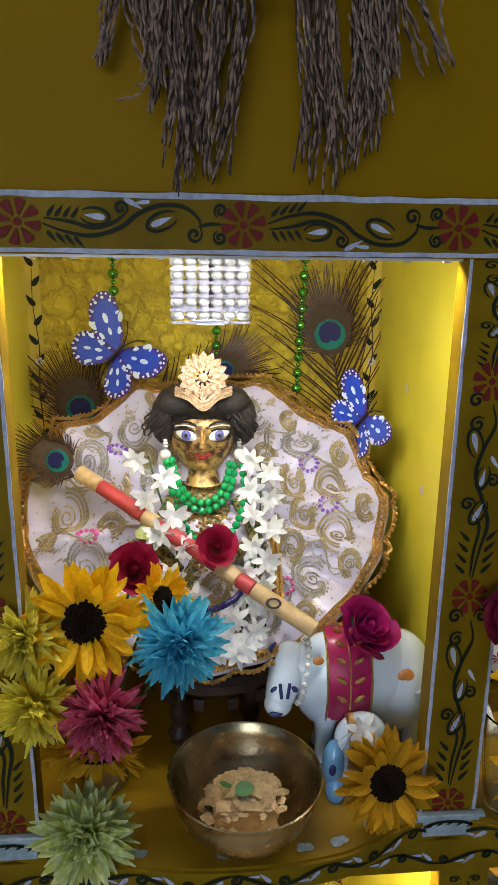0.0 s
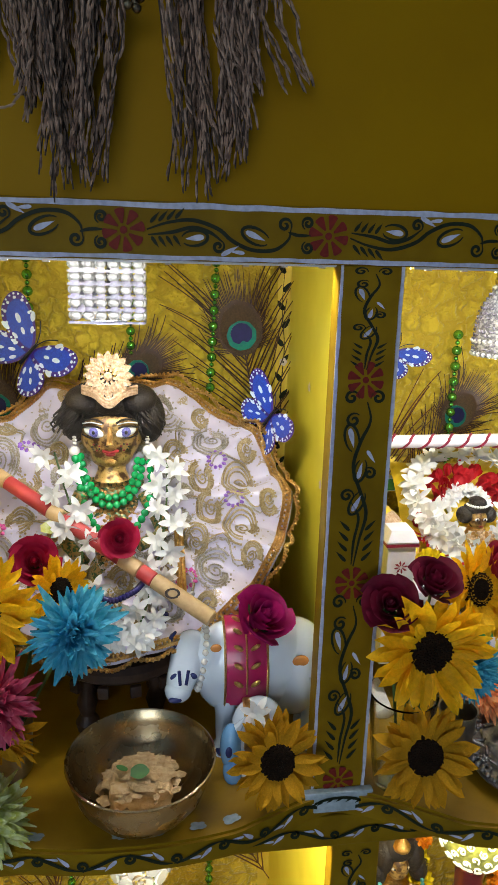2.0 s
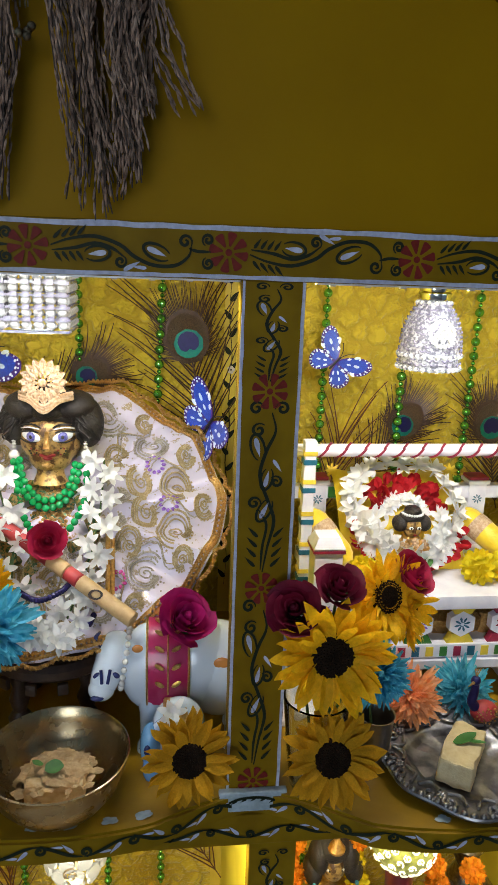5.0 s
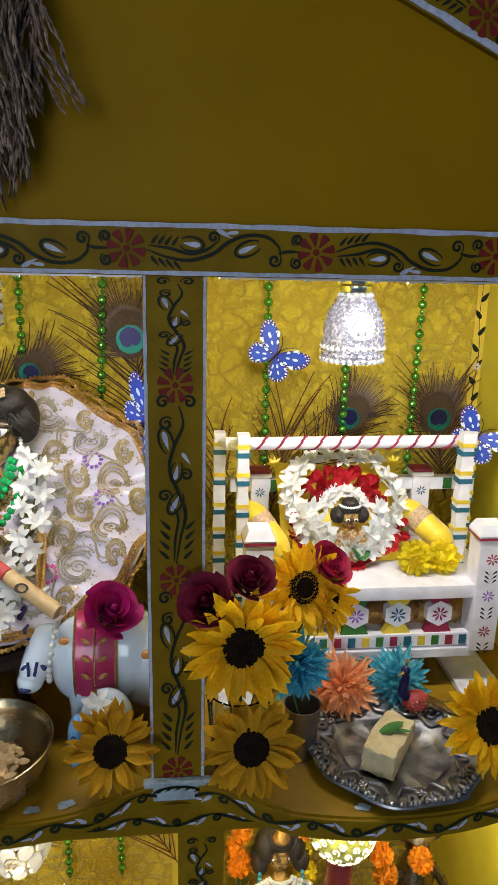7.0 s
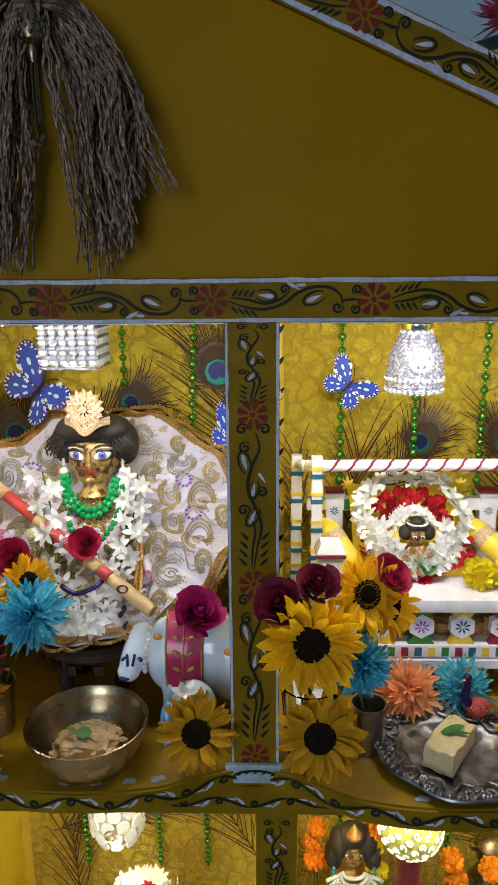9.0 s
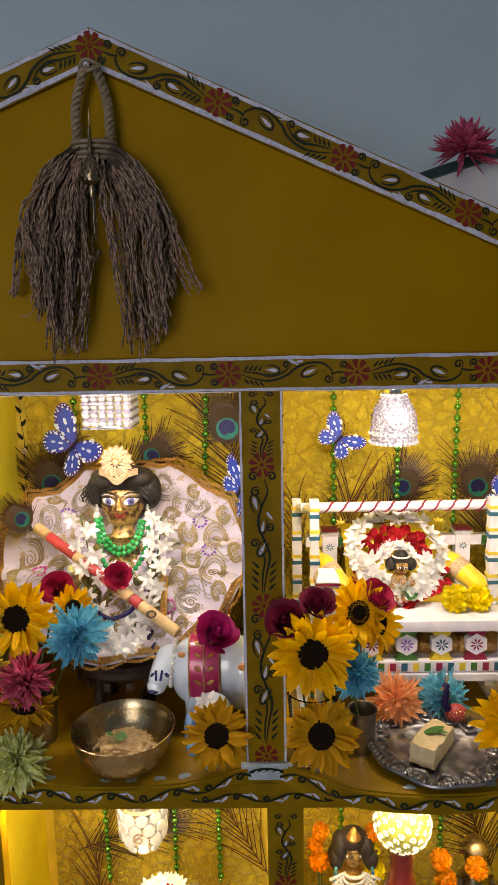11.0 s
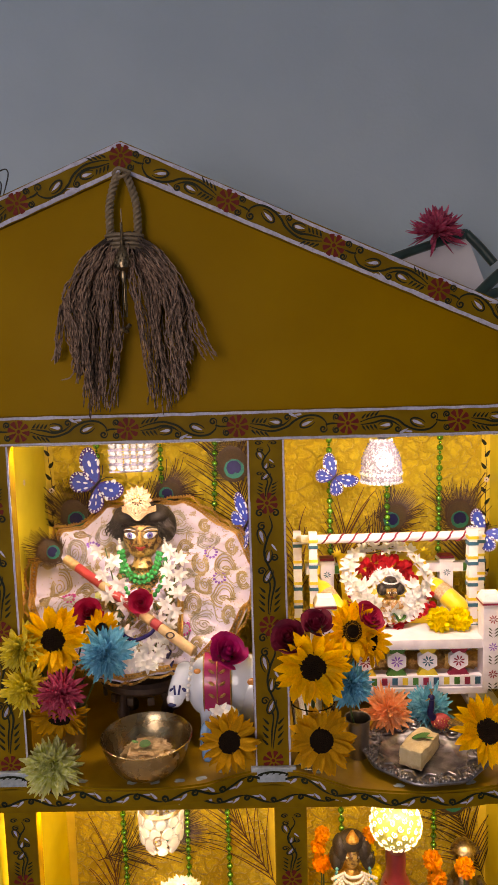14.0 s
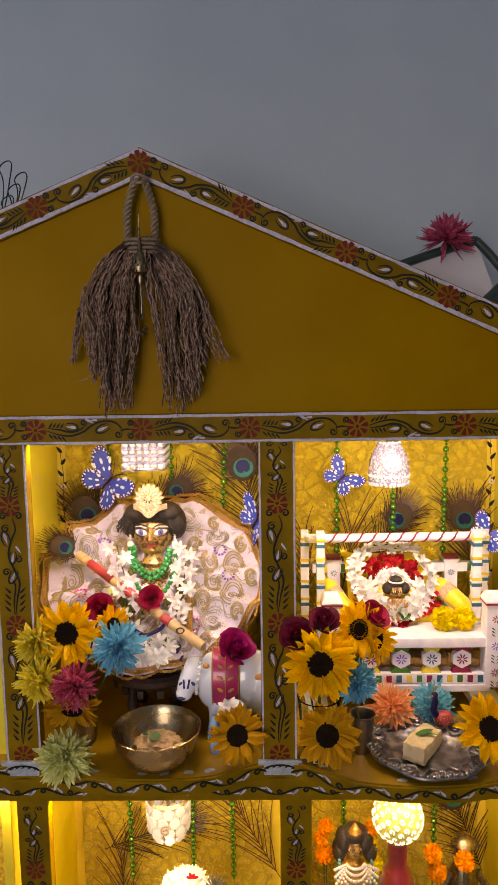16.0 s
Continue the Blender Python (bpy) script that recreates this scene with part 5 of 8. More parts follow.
for sg in (-1, 1):
    tip = Matrix.Rotation(radians(-sg * 10), 4, "Y")
    at = Vector((HX + sg * 0.0185, HY - 0.0262, HZ + 0.0075))
    yaw = Matrix.Rotation(radians(sg * 26), 4, "Z")
    ball(bm, at, (0.0130, 0.0030, 0.0060), 18, 10, 4, yaw @ tip)
    ball(bm, at + Vector((0, -0.0022, 0)), (0.0064, 0.0018, 0.0060), 14, 8, 5, yaw)
    ball(bm, at + Vector((0, -0.0035, 0)), (0.0024, 0.0012, 0.0026), 10, 6, 1, yaw)
    for dz, bow, r in ((0.0052, 0.0030, 0.0011), (0.0128, 0.0042, 0.0013), (-0.0052, -0.0028, 0.0009)):
        tube(bm, smooth_path([at + Vector((-sg * 0.0112, 0.0015 - 0.0016, dz - 0.6 * bow)), at + Vector((-sg * 0.004, -0.0026, dz + bow * 0.5)), at + Vector((sg * 0.005, -0.0006, dz + bow * 0.5)), at + Vector((sg * 0.0135, 0.0066, dz - 0.4 * bow))], 4), r, 5, 1)
    tube(bm, smooth_path([at + Vector((-sg * 0.010, -0.0022, 0.0092)), at + Vector((sg * 0.002, -0.0022, 0.0118)), at + Vector((sg * 0.0125, 0.0058, 0.0090))], 4), 0.0008, 5, 4)
    ball(bm, (HX + sg * 0.043, HY - 0.010, HZ - 0.020), 0.0068, 12, 8, 6)
    for k in range(5):
        ball(bm, (HX + sg * 0.0425, HY - 0.010, HZ - 0.010 + 0.004 * k), (0.003, 0.003, 0.0022), 6, 4, 6)
    for k in range(7):
        # painted dots on the cheeks
        a = k * 0.9
        ball(bm, (HX + sg * (0.0165 + 0.0045 * math.cos(a)), HY - 0.0272 + 0.0018 * math.cos(a), HZ - 0.0105 + 0.0038 * math.sin(a)), (0.0012, 0.0008, 0.0012), 6, 4, 2 if k % 2 else 1)
tube(bm, smooth_path([(HX, HY - 0.029, HZ + 0.014), (HX, HY - 0.0330, HZ + 0.002), (HX, HY - 0.0368, HZ - 0.006)], 4), 0.0026, 8, 8, r_end=0.0042)
ball(bm, (HX, HY - 0.0345, HZ - 0.0075), (0.0052, 0.004, 0.0032), 10, 6, 0)
tube(bm, smooth_path([(HX - 0.0085, HY - 0.0275, HZ - 0.0150), (HX - 0.003, HY - 0.0312, HZ - 0.0158), (HX, HY - 0.0312, HZ - 0.0165), (HX + 0.003, HY - 0.0312, HZ - 0.0158), (HX + 0.0085, HY - 0.0275, HZ - 0.0150)], 3), 0.0020, 6, 2)
ball(bm, (HX, HY - 0.0290, HZ - 0.0190), (0.0060, 0.0032, 0.0024), 12, 6, 2)
ball(bm, (HX, HY - 0.0265, HZ - 0.0285), (0.0075, 0.005, 0.0055), 12, 8, 8)
for sg in (-1, 1):
    tube(bm, smooth_path([(0.030 + sg * 0.036, 0.728, 1.242), (0.030 + sg * 0.055, 0.70, 1.205), (0.030 + sg * 0.030, 0.672, 1.190 + 0.010 * sg)], 5), 0.0095, 10, 3, r_end=0.007)
tagged(part("deity_statue", bm, [M_GOLDFACE, M_HAIR, M_LIP, M_DARKCLOTH, M_WHITE, M_EYE, M_PEARL, M_IVORY, M_GOLD]), "small dressed brass deity statue with black hair", "statue")

crown = thing("flower_crown", "cream and gold flower-shaped crown on a headband", "crown", (0.0277, 0.728, 1.3810))
bm = Geo()
for l, (cnt, r) in enumerate(((16, 0.026), (14, 0.019), (9, 0.011))):
    for k in range(cnt):
        petal(bm, facing((0, -0.003 * l, 0), (0, -1, 0.1), 360 * k / cnt + 11 * l) @ Matrix.Translation((r * 0.5, 0, 0)), r * 0.55, r * 0.34, 0.15, 0.4, 0.5, 3)
        a = 2 * math.pi * k / cnt
        ball(bm, (r * 0.93 * math.cos(a), -0.0045 - 0.003 * l, r * 0.93 * math.sin(a)), 0.0017, 6, 4)
ball(bm, (0, -0.008, 0), (0.005, 0.004, 0.005), 10, 8)
part("flower_ornament", bm, M_IVORY, crown)
bm = Geo()
for w, r in ((0.0, 0.0026), (0.0038, 0.0022), (-0.0034, 0.0022)):
    tube(bm, smooth_path([(-0.030, 0.010, -0.018 + w), (-0.016, 0.0, -0.021 + w), (0, -0.008, -0.031 + w), (0.016, 0.0, -0.021 + w), (0.031, 0.010, -0.018 + w)], 6), r, 6)
part("headband", bm, M_IVORY, crown)

necklace = thing("bead_necklace", "bright green pearl bead necklaces on the statue", "necklace")
bm = Geo()
ball(bm, (0, 0, 0), 0.0046, 10, 8)
bead = part("bead", bm, M_BEAD, necklace)
first = True
for loop in ([(-0.008, 0.750, 1.281), (-0.002, 0.739, 1.260), (0.011, 0.731, 1.243), (0.026, 0.727, 1.237), (0.043, 0.731, 1.242), (0.054, 0.739, 1.259), (0.059, 0.750, 1.282)],
             [(-0.011, 0.748, 1.278), (-0.006, 0.736, 1.254), (0.009, 0.726, 1.236), (0.027, 0.722, 1.229), (0.047, 0.726, 1.236), (0.060, 0.736, 1.256), (0.064, 0.748, 1.280)],
             [(-0.014, 0.745, 1.280), (-0.006, 0.724, 1.244), (0.005, 0.703, 1.221), (0.020, 0.688, 1.209), (0.042, 0.684, 1.205), (0.061, 0.694, 1.220), (0.073, 0.716, 1.246), (0.072, 0.745, 1.277)]):
    path, last = smooth_path(loop, 24), None
    for p in path:
        if last is None or (p - last).length >= 0.0084:
            if first:
                bead.matrix_basis, first = Matrix.Translation(p), False
            else:
                again(bead, Matrix.Translation(p))
            last = p
garland = thing("jasmine_garland", "white jasmine flower garland round the statue's neck", "garland")
rr = random.Random(8)
bm = Geo()
nth = 0
for strand, count in (([(-0.033, 0.708, 1.296), (-0.018, 0.688, 1.249), (-0.003, 0.664, 1.211), (0.001, 0.630, 1.169), (0.016, 0.606, 1.148), (0.038, 0.588, 1.139)], 13),
                      ([(0.093, 0.738, 1.283), (0.091, 0.708, 1.237), (0.084, 0.668, 1.197), (0.073, 0.632, 1.166), (0.061, 0.598, 1.141), (0.046, 0.584, 1.132)], 18)):
    line = smooth_path(strand, 20)
    tube(bm, [p + Vector((0, 0.008, 0)) for p in line[::4]], 0.0012, 5)
    for k in range(count):
        p = line[int((len(line) - 1) * k / (count - 1))]
        side = (0.010 if k % 2 else -0.010) + rr.uniform(-0.003, 0.003)
        p = p + Vector((side, -0.004 + rr.uniform(-0.004, 0.003), 0.4 * rr.uniform(-0.008, 0.008)))
        jasmine_at(garland, p, (0.35 * (1 if side > 0 else -1) + rr.uniform(-0.3, 0.3), -1, 0.35 + rr.uniform(-0.4, 0.4)), rr.uniform(0.80, 0.98), nth)
        nth += 1
part("thread", bm, M_STEM, garland)
waist = thing("navy_bead_belt", "navy bead strands across the statue's lap", "bead string")
bm = Geo()
for path in ([(0.005, 0.628, 1.174), (0.016, 0.622, 1.167), (0.033, 0.618, 1.162), (0.054, 0.624, 1.168), (0.063, 0.630, 1.174)], [(0.072, 0.62, 1.108), (0.082, 0.628, 1.122), (0.088, 0.638, 1.132)]):
    for p in smooth_path(path, 6):
        ball(bm, p, 0.0036, 8, 6)
tagged(part("bead_strand", bm, M_NAVYBEAD, waist), kind="stuff")

flute = thing("flute", "bamboo flute wrapped in red bands, laid across the statue", "flute")
A, B = Vector((-0.111, 0.735, 1.273)), Vector((0.1347, 0.590, 1.151))
for t0, t1, mm, nm in ((0.0, 0.10, M_BAMBOO, "bamboo_end"), (0.10, 0.30, M_REDWRAP, "red_band"), (0.30, 0.36, M_BAMBOO, "bamboo_ring"), (0.36, 0.62, M_REDWRAP, "red_band"), (0.62, 0.70, M_BAMBOO, "bamboo_ring"), (0.70, 0.76, M_REDWRAP, "red_band"), (0.76, 1.0, M_BAMBOO, "bamboo_end")):
    bm = Geo()
    d = (B - A).normalized()
    m = facing(A + (B - A) * t0, d)
    ln = (B - A).length * (t1 - t0)
    r = 0.0088 if mm is M_BAMBOO else 0.0083
    lathe(bm, [(r * 0.8, 0.0), (r, 0.0012), (r, ln - 0.0012), (r * 0.8, ln)], 18, m)
    if t1 == 1.0:
        lathe(bm, [(r * 0.8, ln), (r * 0.72, ln - 0.02), (0, ln - 0.02)], 18, m)
    if t0 == 0.0:
        lathe(bm, [(r * 0.8, 0), (0, 0.004)], 18, m)
    part(nm, bm, mm, flute)
bm = Geo()
bm_m = facing(A + (B - A) * 0.84 + Vector((-0.001, -0.0078, 0.0035)), (-0.1, -0.9, 0.42))
lathe(bm, [(0.0055, 0.0), (0.0062, 0.0014), (0.0042, 0.0016), (0.0036, -0.003), (0, -0.003)], 14, bm_m, squash=(1.3, 0.9))
part("blow_hole", bm, M_DARKWOOD, flute)
peacock_feather((-0.138, 0.736, 1.288), (-0.9, 0.0, 0.35), 0.0, 0.80, 0.03, seed=21, toward=(0.05, -1, 0.2), spread=0.45, label="short peacock feather tied to the end of the flute")
rose((0.040, 0.630, 1.226), (0.1, -1, 0.45), 0.0205, M_ROSE, "small crimson fabric rose on the flute", seed=2)
rose((-0.040, 0.592, 1.221), (0.15, -0.9, 0.6), 0.024, M_ROSE, "open crimson fabric rose beside the sunflower", foot=(-0.085, 0.56, 1.05), seed=3)
tuft = thing("lotus_bud_ornament", "small gold lotus ornament with a green leaf", "ornament", (-0.0335, 0.680, 1.210))
bm = Geo()
for l in range(3):
    for k in range(8):
        petal(bm, pose(0, 0, -0.004 * l, 0, 0, 45 * k + 20 * l) @ pose(0, 0, 0, 0, -60 + 14 * l, 0), 0.013, 0.008, 0.2, 0.4)
part("petals", bm, M_GOLD, tuft)
bm = Geo()
petal(bm, pose(-0.012, -0.006, 0.012, 0, 0, 10) @ pose(0, 0, 0, 35, 0, 0), 0.026, 0.018, 0.1, 0.2)
part("leaf", bm, M_LIME, tuft)
arm = thing("gold_staff", "slim gold staff beside the statue", "staff")
bm = Geo()
tube(bm, [(0.104, 0.640, 1.150), (0.101, 0.690, 1.216)], 0.0030, 8)
tube(bm, [(0.109, 0.642, 1.152), (0.107, 0.684, 1.205)], 0.0024, 8)
ball(bm, (0.101, 0.692, 1.219), 0.005, 10, 8)
part("rod", bm, M_GOLD, arm)
pearls = thing("pearl_bracelet", "short string of small white pearls", "bead string")
bm = Geo()
for p in smooth_path([(0.094, 0.634, 1.160), (0.104, 0.630, 1.156), (0.116, 0.634, 1.158)], 4):
    ball(bm, p, 0.0032, 8, 6)
part("pearls", bm, M_PEARL, pearls)

# cow and calf: each one plain mesh
bm = Geo()
ball(bm, (0.205, 0.612, 1.078), (0.062, 0.038, 0.054), 28, 18, 0)
ball(bm, (0.152, 0.604, 1.080), (0.036, 0.033, 0.052), 20, 14, 0)
ball(bm, (0.228, 0.612, 1.070), (0.044, 0.039, 0.058), 20, 14, 0)
for x, y in ((0.15, 0.59), (0.158, 0.63), (0.245, 0.592), (0.25, 0.632)):
    lathe(bm, [(0, 0), (0.014, 0), (0.013, 0.008), (0.0095, 0.014), (0.011, 0.05), (0.019, 0.095), (0, 0.10)], 14, pose(x, y, SHELF_TOP), 0)
HEAD = Vector((-0.002, 0.018, 0.000))
tube(bm, smooth_path([(0.150, 0.605, 1.095), (0.130, 0.606, 1.098), (0.113, 0.604, 1.090)], 4), 0.023, 14, 0, r_end=0.018)
tube(bm, [HEAD + p for p in smooth_path([(0.116, 0.590, 1.100), (0.110, 0.578, 1.088), (0.105, 0.570, 1.078), (0.102, 0.565, 1.070)], 4)], 0.0205, 16, 0, r_end=0.0145)
ball(bm, HEAD + Vector((0.116, 0.590, 1.100)), 0.0205, 16, 10, 0)
ball(bm, HEAD + Vector((0.101, 0.563, 1.068)), (0.0146, 0.0142, 0.0125), 16, 12, 0)
ball(bm, HEAD + Vector((0.0975, 0.5505, 1.065)), (0.0075, 0.003, 0.0036), 10, 6, 2)
for dx in (-0.011, 0.0085):
    ball(bm, HEAD + Vector((0.108 + dx, 0.5585 + 0.2 * abs(dx), 1.086)), (0.0052, 0.0022, 0.0032), 10, 8, 2, Matrix.Rotation(0.6 if dx > 0 else -0.6, 4, "Y"))
    tube(bm, [HEAD + Vector((0.107 + dx * 0.5, 0.5555, 1.096)), HEAD + Vector((0.106 + dx * 0.3, 0.5505, 1.082))], 0.0018, 5, 2)
tube(bm, [HEAD + p for p in smooth_path([(0.118, 0.585, 1.100), (0.132, 0.578, 1.100), (0.143, 0.572, 1.094)], 4)], 0.006, 8, 3, r_end=0.002)
tube(bm, [HEAD + p for p in smooth_path([(0.101, 0.585, 1.104), (0.094, 0.582, 1.118), (0.099, 0.578, 1.128)], 4)], 0.004, 8, 2, r_end=0.0015)
tube(bm, smooth_path([(0.267, 0.612, 1.09), (0.275, 0.61, 1.06), (0.272, 0.605, 1.02)], 4), 0.004, 8, 0)
for c, r in (((0.229, 0.5775, 1.097), 0.009), ((0.138, 0.577, 1.118), 0.006)):
    ball(bm, c, (r, 0.0016, r * 0.8), 12, 6, 4)
rows = []
for i in range(25):
    a = radians(-35 + 250 * i / 24)
    rows.append([bm.verts.add((0.148 + 0.045 * j / 6 + 0.0, 0.609 - 0.0405 * math.cos(a) * (1.0 - 0.02 * abs(j - 3)), 1.080 + 0.0555 * math.sin(a))) for j in range(7)])
n0 = len(bm.faces)
for A_, B_ in zip(rows, rows[1:]):
    for j in range(6):
        bm.faces.add((A_[j], A_[j + 1], B_[j + 1], B_[j]))
faces_of(bm, n0, 1)
for j, mi in ((0, 5), (6, 5)):
    tube(bm, [r[j].co.copy() for r in rows], 0.0014, 5, mi)
for i in range(3, 15, 2):
    for sg in (-1, 1):
        c = rows[i][3].co + Vector((sg * 0.009, -0.0012, 0.003))
        ball(bm, c, (0.0062, 0.0012, 0.0028), 8, 5, 5, Matrix.Rotation(radians(-sg * 35), 4, "Y"))
tube(bm, [r[3].co + Vector((0, -0.001, 0)) for r in rows[2:15]], 0.001, 5, 5)
for k in range(22):
    t = 2 * math.pi * k / 22
    ball(bm, (0.124 + 0.005 * math.sin(t), 0.592 - 0.0235 * math.cos(t), 1.098 + 0.034 * math.sin(t)), 0.0034, 8, 6, 6)
for x, y in ((0.15, 0.5865), (0.245, 0.5885)):
    ball(bm, (x, y - 0.004, SHELF_TOP + 0.006), (0.011, 0.010, 0.006), 10, 6, 2)
tagged(part("cow_statue", bm, [M_COWWHITE, M_COWCLOTH, M_COWBLUE, M_REDWRAP, M_COWORANGE, M_GOLD, M_PEARL]), "glazed white cow figurine with a magenta and gold blanket", "figurine")
rose((0.189, 0.592, 1.150), (0.35, -0.55, 0.75), 0.031, M_MAGROSE, "magenta rose lying on the cow figurine's back", seed=4)
bm = Geo()
ball(bm, (0.182, 0.552, 1.020), (0.03, 0.02, 0.024), 18, 12, 0)
ball(bm, (0.150, 0.540, 1.008), (0.012, 0.013, 0.02), 14, 10, 1)
ball(bm, (0.152, 0.534, 0.990), (0.011, 0.012, 0.012), 14, 10, 1)
lathe(bm, [(0.0205, -0.014), (0.0225, -0.012), (0.0225, 0.012), (0.0205, 0.014)], 20, pose(0.178, 0.552, 1.020, 0, 90, 0), 2)
for x, y in ((0.165, 0.542), (0.168, 0.562), (0.2, 0.542), (0.2, 0.562)):
    lathe(bm, [(0, 0), (0.008, 0), (0.007, 0.03), (0, 0.045)], 10, pose(x, y, SHELF_TOP), 0)
ball(bm, (0.147, 0.528, 1.010), (0.004, 0.002, 0.005), 8, 6, 3)
tube(bm, [(0.157, 0.54, 1.024), (0.166, 0.536, 1.036)], 0.005, 7, 0, r_end=0.001)
CALF = Matrix.Translation((0.183, 0.570, SHELF_TOP)) @ Matrix.Diagonal((0.95, 1.0, 1.35, 1)) @ Matrix.Translation((-0.182, -0.552, -SHELF_TOP))
for v in bm.verts:
    v.co = CALF @ v.co
tagged(part("calf_statue", bm, [M_COWWHITE, M_SKY, M_GOLD, M_COWBLUE]), "small glazed blue and white calf figurine with a gold blanket", "figurine")
loose = thing("jasmine_flower_head", "single white jasmine flower lying on the calf figurine", "flower")
o = jasmine_at(loose, (0.176, 0.548, 1.066), (0, -1, 0.8), 0.9, 2)

# brass bowl with its sweet
bowl = thing("brass_bowl", "round brass bowl holding a milk sweet", "bowl", (0.0615, 0.526, SHELF_TOP))
bm = Geo()
prof = [(0, 0.003), (0.03, 0.003), (0.032, 0.0), (0.036, 0.003), (0.05, 0.014), (0.062, 0.033), (0.0685, 0.056), (0.0712, 0.0695), (0.0722, 0.071), (0.0708, 0.072), (0.0695, 0.0705), (0.0665, 0.056), (0.06, 0.035), (0.048, 0.0175), (0.035, 0.009), (0, 0.006)]
prof = [(r, z * 0.87) for r, z in prof]
lathe(bm, prof, 56)
part("shell", bm, M_BRASS, bowl)
sweet = thing("milk_sweet", "caramel-coloured block of crumbly milk sweet in the bowl", "sweet", (0.0625, 0.524, SHELF_TOP + 0.0085))
bm = Geo()
box(bm, -0.038, 0.034, -0.028, 0.028, 0.008, 0.046, bevel=0.005)
bm = bm.bm()
bmesh.ops.subdivide_edges(bm, edges=bm.edges[:], cuts=4, use_grid_fill=True)
for v in bm.verts:
    v.co += 0.0035 * noise.noise_vector(v.co * 90) + 0.0016 * noise.noise_vector(v.co * 280)
part("block", bm, M_CAKE, sweet)
sweet.scale = (0.80, 0.80, 0.70)
rr = random.Random(14)
bm = Geo()
for k in range(190):
    a, q = rr.uniform(0, 6.28), rr.uniform(0.002, 0.052)
    s = rr.uniform(0.0015, 0.0085)
    ball(bm, (q * math.cos(a), q * math.sin(a), 0.022 + 0.028 * max(0, 1 - (q / 0.052) ** 4) + rr.uniform(-0.001, 0.003)), (s * 1.5, s, s * 0.35), 5, 2, 0, Matrix.Rotation(rr.uniform(0, 3), 4, "Z"))
tagged(part("crumb_layer", bm, M_CRUMB, sweet, smooth=False), kind="stuff")
leaf = thing("basil_leaf", "small green basil leaf on the milk sweet", "leaf", (0.0605, 0.516, SHELF_TOP + 0.051))
bm = Geo()
petal(bm, pose(-0.009, 0, 0, 20, 0, 0), 0.018, 0.015, 0.05, 0.2, 0.5, 6)
petal(bm, pose(-0.012, 0.004, 0, 0, 0, 160), 0.012, 0.007, 0.2, 0.2)
part("blade", bm, M_GREEN, leaf)

# the posy at the front corner
pot = thing("steel_tumbler", "small steel tumbler holding the flowers", "tumbler", (-0.075, 0.585, SHELF_TOP))
bm = Geo()
lathe(bm, [(0, 0.002), (0.02, 0.0), (0.022, 0.003), (0.026, 0.07), (0.0275, 0.072), (0.025, 0.07), (0.021, 0.005), (0, 0.004)], 28)
part("cup", bm, M_STEEL, pot)
FOOT = (-0.075, 0.585, SHELF_TOP + 0.03)
sunflower((-0.0795, 0.535, 1.200), (0.05, -1, 0.25), 0.051, FOOT, 20)
sunflower((-0.016, 0.575, 1.196), (0.75, -0.6, 0.35), 0.034, FOOT, 70)
# the dimness under the posy is put into this bloom's petal colour
sunflower((-0.071, 0.515, 1.082), (0.02, -0.8, -0.55), 0.043, FOOT, 40, "drooping ochre sunflower hanging below the posy", M_SHADEPETAL_FLORET)
chrysanthemum((0.002, 0.535, 1.176), (0.15, -1, 0.35), 0.044, M_BLUE, "sky-blue chrysanthemum in the posy", FOOT, 3)
chrysanthemum((-0.066, 0.512, 1.122), (0.05, -1, 0.05), 0.041, M_PINK, "magenta-pink chrysanthemum in the posy", FOOT, 5)
chrysanthemum((-0.128, 0.530, 1.190), (-0.3, -1, 0.4), 0.039, M_LEMONPETAL, "yellow-green chrysanthemum in the posy", FOOT, 6)
chrysanthemum((-0.122, 0.520, 1.128), (-0.2, -1, 0.0), 0.041, M_LEMONPETAL, "yellow-green chrysanthemum lower in the posy", FOOT, 7)
chrysanthemum((-0.082, 0.500, 1.008), (0.0, -0.9, 0.6), 0.048, M_LIME, "pale green chrysanthemum lying on the shelf edge", (-0.085, 0.53, SHELF_TOP + 0.004), 8)
# darker petals paint in the shade at the post's foot
sunflower((0.1925, 0.513, 1.037), (0.0, -1, 0.35), 0.045, (0.19, 0.54, SHELF_TOP + 0.004), 15, "yellow artificial sunflower leaning at the foot of a post", M_SHADEPETAL_FLORET, 8)

# hangings on the back wall
bead_string(-0.083, 0.899, 1.575, 1.31, LABEL_BEADS, r=0.0067)
bead_string(0.165, 0.898, 1.575, 1.318, LABEL_BEADS, r=0.0067, lean=-0.010)
bead_string(0.048, 0.899, 1.575, 1.38, LABEL_BEADS, r=0.0062)
peacock_feather((0.1965, 0.903, 1.416), (-0.24, 0, 1), 0.003, 1.3, 0.20, seed=1, spread=1.35)
peacock_feather((-0.134, 0.903, 1.316), (-0.35, 0, 1), 0.003, 1.2, 0.14, seed=2, spread=1.2)
peacock_feather((0.062, 0.903, 1.362), (0.85, 0, 0.5), 0.003, 0.95, 0.12, seed=3, spread=1.0)
butterfly((-0.0765, 0.862, 1.388), (-0.4, -1, 0.25), -42, 0.068)
butterfly((0.2255, 0.80, 1.316), (-1.2, -0.7, 0.1), -40, 0.056)

